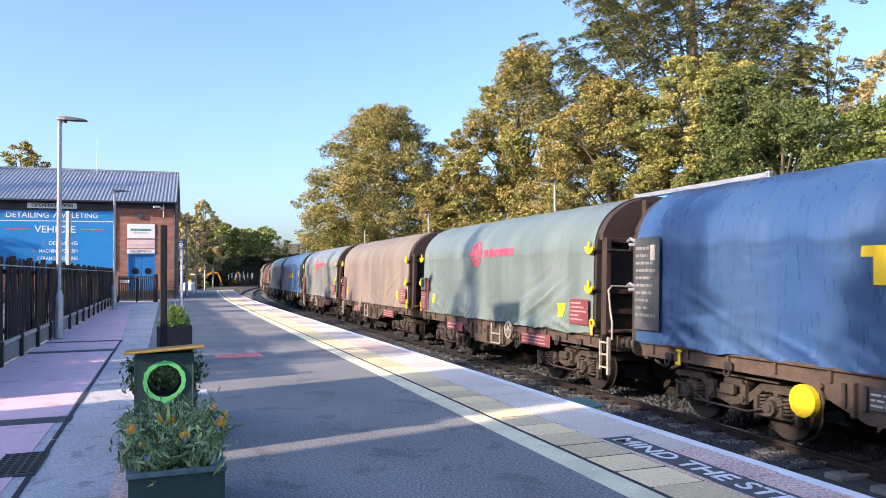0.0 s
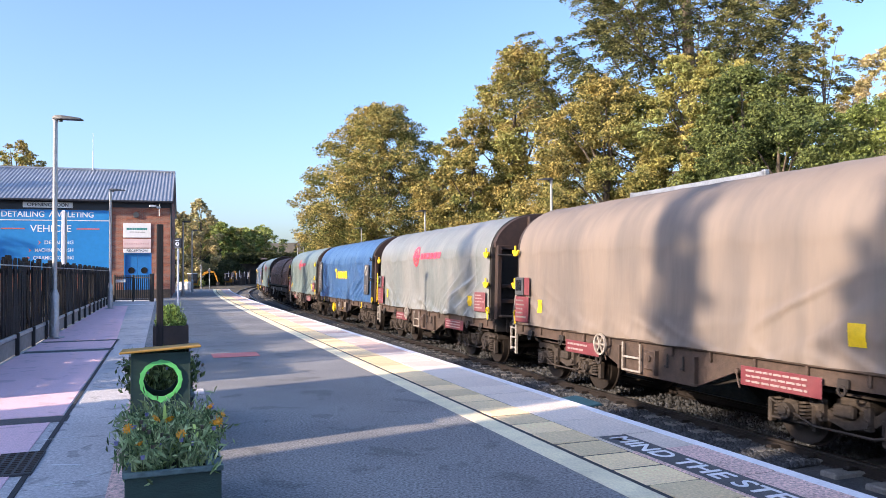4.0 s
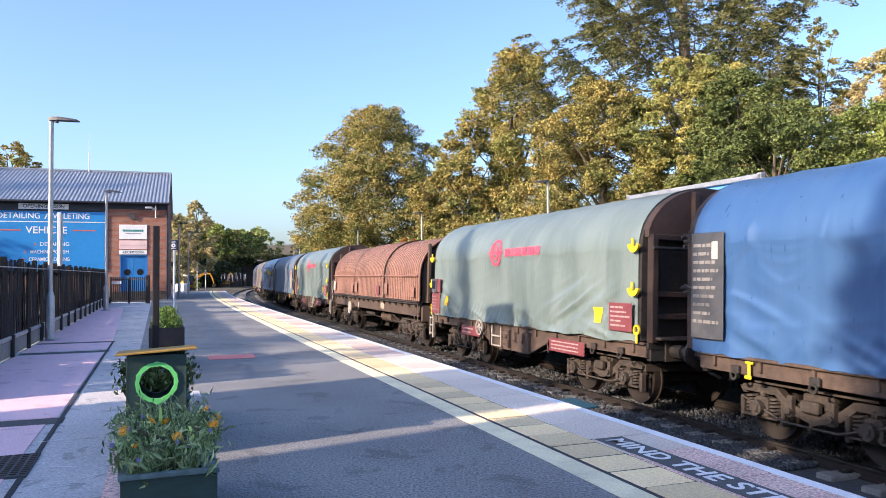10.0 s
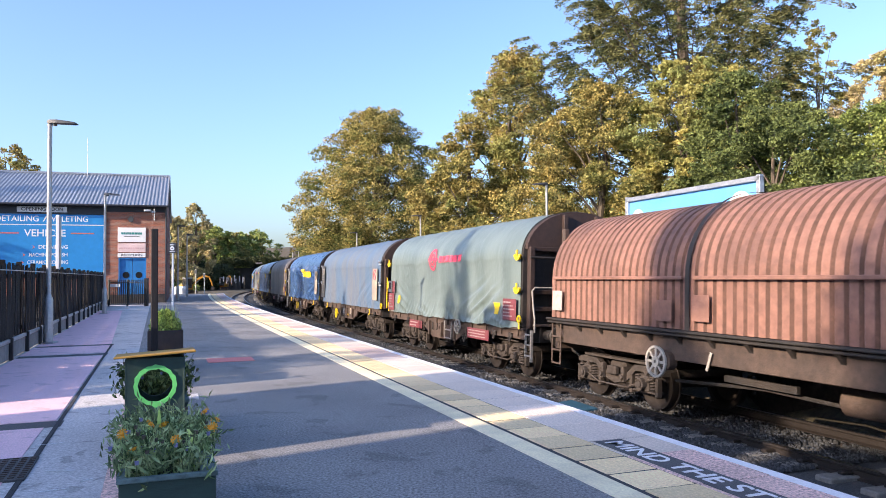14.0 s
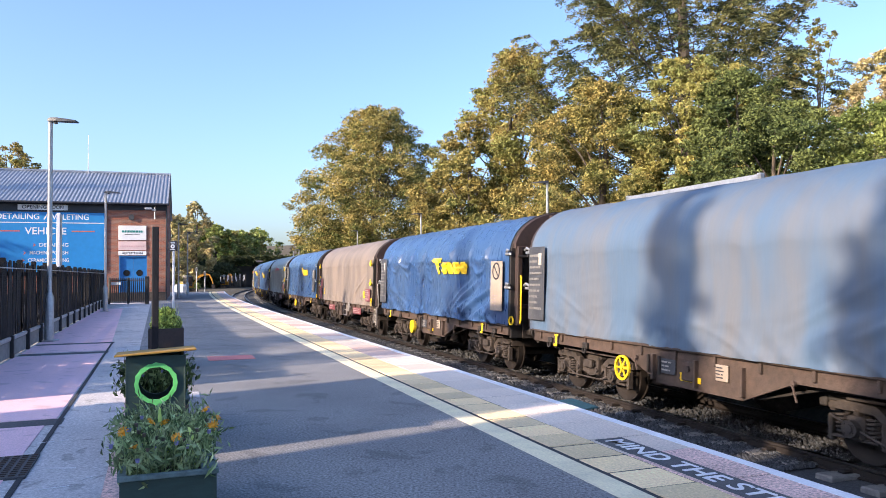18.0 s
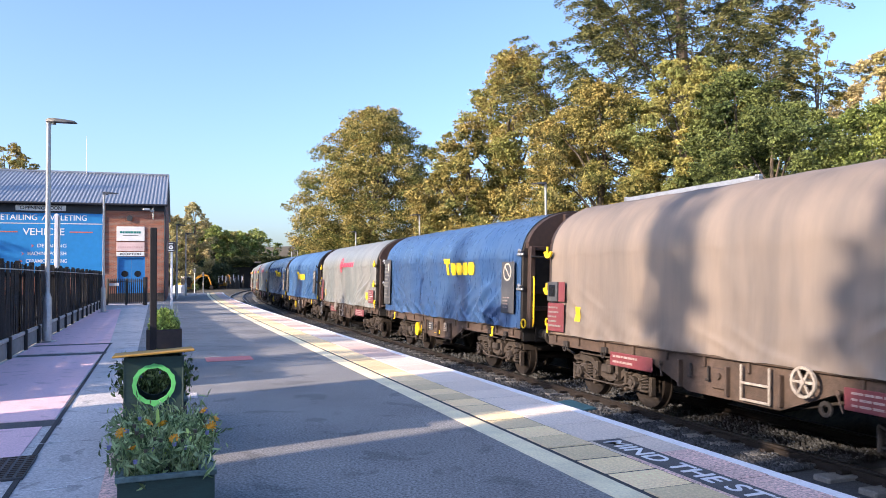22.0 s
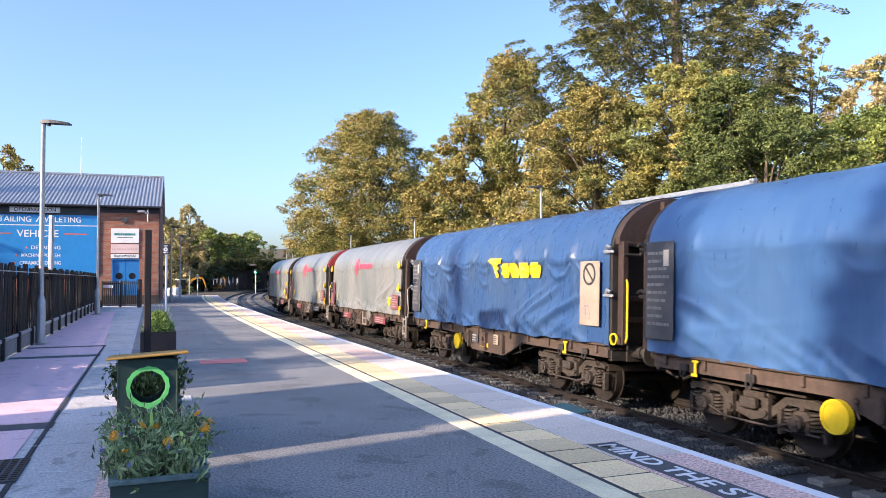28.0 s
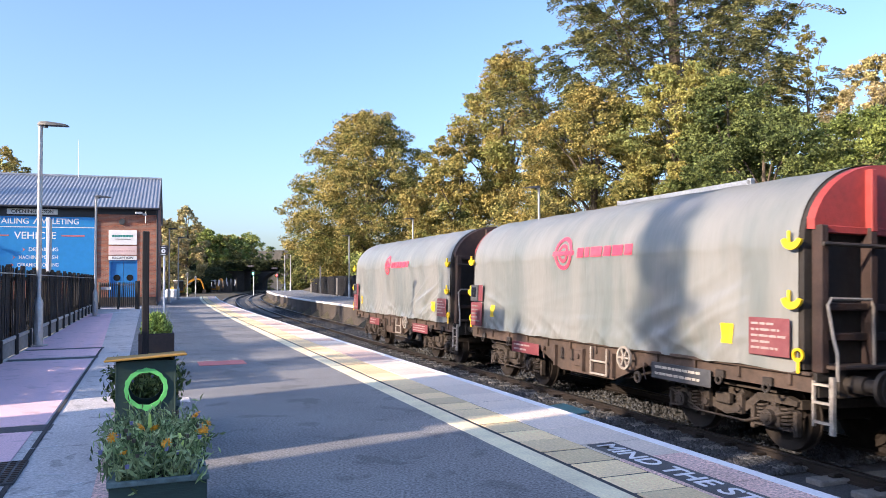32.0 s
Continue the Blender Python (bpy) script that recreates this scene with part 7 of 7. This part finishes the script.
build_tree("beech_tree", "dense green tree with bronze edges", *by_ray(11.4, 40), 10.8, 4.9, .0, 135000, .066, M_LEAF_OAK, 8, 260)
build_tree("beech_tree", "mid-green tree between the cedar and the hoarding", *by_ray(21.0, 36), 9.0, 4.4, .0, 90000, .07, M_LEAF_DEEP, 18, 230)
build_tree("thorn_tree", "dark green thorn tree over the hoarding", *by_ray(23.4, 31), 6.8, 4.4, -.5, 95000, .062, M_LEAF_DEEP, 9, 220)
build_tree("birch_tree", "slender thin-leaved tree against the sky", *by_ray(26.3, 42), 11.4, 2.2, 1.5, 11000, .07, M_LEAF_BRONZE, 10, 90, stout=.006)
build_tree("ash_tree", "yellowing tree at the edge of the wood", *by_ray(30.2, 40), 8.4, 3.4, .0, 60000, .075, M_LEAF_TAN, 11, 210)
build_tree("thorn_tree", "bright green thorn tree beside the hoarding", *by_ray(29.2, 31), 5.8, 4.0, -.5, 85000, .062, M_LEAF_MOSS, 12, 200)
build_tree("golden_tree", "small golden cypress-shaped tree", *by_ray(-.9, 66), 9.4, 2.6, -.5, 55000, .075, M_LEAF_GOLD, 13, 140, .7)
build_tree("cherry_tree", "low rusty-orange cherry tree", *by_ray(-4.6, 64), 4.4, 2.4, -.8, 26000, .085, M_LEAF_RUST, 15, 90)
build_hedge("hedge_bank", "bank of mixed green and golden shrubs", [(*by_ray(a, 44 + 3 * math.sin(a)), 2.6 + .6 * math.sin(a * 3)) for a in np.linspace(-4, 14, 15)], 110000, .085, M_LEAF_OAK, 31)
build_hedge("hedge_bank", "bank of dense dark shrubs", [(*by_ray(a, 29 + 2 * math.sin(a * 2)), 2.3 + .5 * math.sin(a * 5)) for a in np.linspace(13, 34, 15)], 120000, .066, M_LEAF_DEEP, 32)
build_hedge("hedge_bank", "bank of ivy-covered shrubs", [(*by_ray(a, 68 + 2 * math.sin(a * 2)), 2.6) for a in np.linspace(-12, -2, 11)], 60000, .11, M_LEAF_GREEN, 33)

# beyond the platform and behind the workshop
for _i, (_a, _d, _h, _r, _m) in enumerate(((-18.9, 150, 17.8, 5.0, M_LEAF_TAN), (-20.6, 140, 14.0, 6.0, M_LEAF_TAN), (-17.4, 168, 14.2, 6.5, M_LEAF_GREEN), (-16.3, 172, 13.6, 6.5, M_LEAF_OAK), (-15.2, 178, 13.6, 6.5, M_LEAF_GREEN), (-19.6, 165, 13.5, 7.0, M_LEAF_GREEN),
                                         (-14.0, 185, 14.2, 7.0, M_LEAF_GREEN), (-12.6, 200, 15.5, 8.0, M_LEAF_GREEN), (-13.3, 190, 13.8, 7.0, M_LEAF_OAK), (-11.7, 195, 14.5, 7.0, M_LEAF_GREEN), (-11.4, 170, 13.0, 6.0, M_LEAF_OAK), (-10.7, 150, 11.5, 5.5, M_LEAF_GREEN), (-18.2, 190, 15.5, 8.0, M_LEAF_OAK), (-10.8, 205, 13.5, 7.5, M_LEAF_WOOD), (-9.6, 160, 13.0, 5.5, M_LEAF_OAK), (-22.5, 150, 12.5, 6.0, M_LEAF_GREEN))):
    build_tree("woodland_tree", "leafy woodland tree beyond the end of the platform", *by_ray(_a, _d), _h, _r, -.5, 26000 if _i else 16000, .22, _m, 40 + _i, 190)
build_tree("woodland_tree", "thin-topped tree behind the workshop roof", *by_ray(-30.6, 84), 15.7, 5.0, 5, 22000, .12, M_LEAF_BRONZE, 55, 120)
# hidden row behind the workshop, added to keep the sun off the bank
for _i in range(6):
    build_tree("woodland_tree", "dense tree hidden behind the workshop, added to shade the bank", -98 + 6.6 * _i, 134 + .8 * _i, .8, 11.5, 5.2, .2, 14000, .3, M_LEAF_DEEP, 90 + _i, 120)
build_hedge("hedge_bank", "dark scrub on the bank below the woods", [(*by_ray(a, 150), 2.6) for a in np.linspace(-23, -15.5, 11)] + [(*by_ray(a, 160), 3.8) for a in np.linspace(-23, -14.2, 12)], 80000, .20, M_IVY, 34)
build_hedge("hedge_bank", "scrub beside the tracks", [(*by_ray(a, 138), 1.0) for a in np.linspace(-20, -16, 8)], 14000, .14, M_LEAF_GREEN, 35)

# unseen near-side row of conical trees, added to shade the platform and train
def build_shade_tree(x, y, seed, height=16.0, spread=3.8):
    nr = np.random.RandomState(seed)
    blobs = []
    for i in range(260):
        h, a = nr.rand() ** 1.3, nr.rand() * 6.283
        k = spread * (1 - h) ** .8 * (.55 + .42 * nr.rand())
        b = .22 + .42 * (1 - h)
        blobs.append((k * math.cos(a), k * math.sin(a), .4 + (height - .4) * h, b, b, b * 1.5))
    t = thing("cypress_tree", "tall dark conical tree in an unseen row added for its shade", "tree", pose(x, y, -.3))
    part("trunk", trunk_geo(height, .26, blobs, seed, 10), M_BARK, t)
    v, f = leaves(crown_points(blobs, 6500, nr), .21, nr, .5, .6, False)
    ob = raw_mesh("crown", v, f, M_LEAF_DEEP)
    ob.parent = t
    return t


_first = []
for _i, (_o, _h, _r, _k) in enumerate(((.4, 15.0, 3.8, 0), (-3.6, 17.0, 3.8, 0), (-7.6, 12.2, 3.0, 0), (-8.0, 17.0, 2.0, 0), (-13.0, 0, 0, .86), (-16.9, 0, 0, .96), (-22.4, 0, 0, .72), (-25.6, 0, 0, .70), (-30.6, 0, 0, 1.0), (-36.0, 0, 0, 1.03),
                                       (-42.5, 0, 0, 1.25), (-48.5, 0, 0, 1.14), (-54.5, 0, 0, 1.34), (-61.5, 0, 0, 1.35), (-68.0, 0, 0, 1.38), (-74.5, 0, 0, 1.38), (-81.0, 0, 0, 1.4))):
    _a = (-20.0 if _o > -58 else -12.0) - .9 * (_i % 3)
    _x, _y = _a * .8246 + _o * .5657, _a * .5657 - _o * .8246
    if _h:
        _first.append(build_shade_tree(_x, _y, 70 + _i, _h, _r))
    else:
        copy_thing(_first[_i % 2], pose(_x, _y, -.3, 0, 0, 57 * _i) @ Matrix.Scale(_k, 4))
build_hedge("hedge_bank", "dark scrub round the bridge abutments", [(*pose_at(160, d).translation.xy, -1.0, 3.0) for d in (-14, -10.5, -7.5, 12.5, 15.5)] + [(*pose_at(164, d).translation.xy, .5, 3.4) for d in (-13, -9, 13.5, 17)], 30000, .22, M_IVY, 37)
build_hedge("hedge_bank", "ivy hanging over the parapet of the bridge", [(*pose_at(164.5, d).translation.xy, 4.0, 1.5) for d in np.arange(-8, 17, 1.3)], 26000, .15, M_IVY, 38)
for _i, (_s, _d, _h) in enumerate(((185, 15, 13.5), (196, 18, 15.0), (178, 19, 12.5), (190, -12, 12.5), (204, 13, 14.0))):
    build_tree("woodland_tree", "leafy woodland tree beyond the bridge", *on_line(_s, _d), _h, 5.5, .0, 18000, .25, M_LEAF_GREEN, 110 + _i, 150)
for _i, (_x, _y, _h) in enumerate(((-29.0, 152, 9.0), (-31.6, 160, 10.0), (-26.6, 146, 8.5))):
    build_tree("woodland_tree", "low leafy tree beyond the far platform", _x, _y, ground_height(_x, _y), _h, 4.0, .0, 16000, .19, M_LEAF_WOOD, 120 + _i, 130)


# ---- slabs of the platform edge, piece by piece ----
build_slabs(PLATFORM)


# ---- movement ----
def motions():
    times = [0.5 * i for i in range(65)]
    for wagon, c in WAGONS:
        walk(wagon, [(t, wagon_pose(c - advance(t), 3.5)) for t in times])
    turns = [0.1 * i for i in range(321)]
    for wheel, x in WHEELS:
        walk(wheel, [(t, pose(x, 0, .46, 0, math.degrees(advance(t) / .46), 0)) for t in turns])


motions()
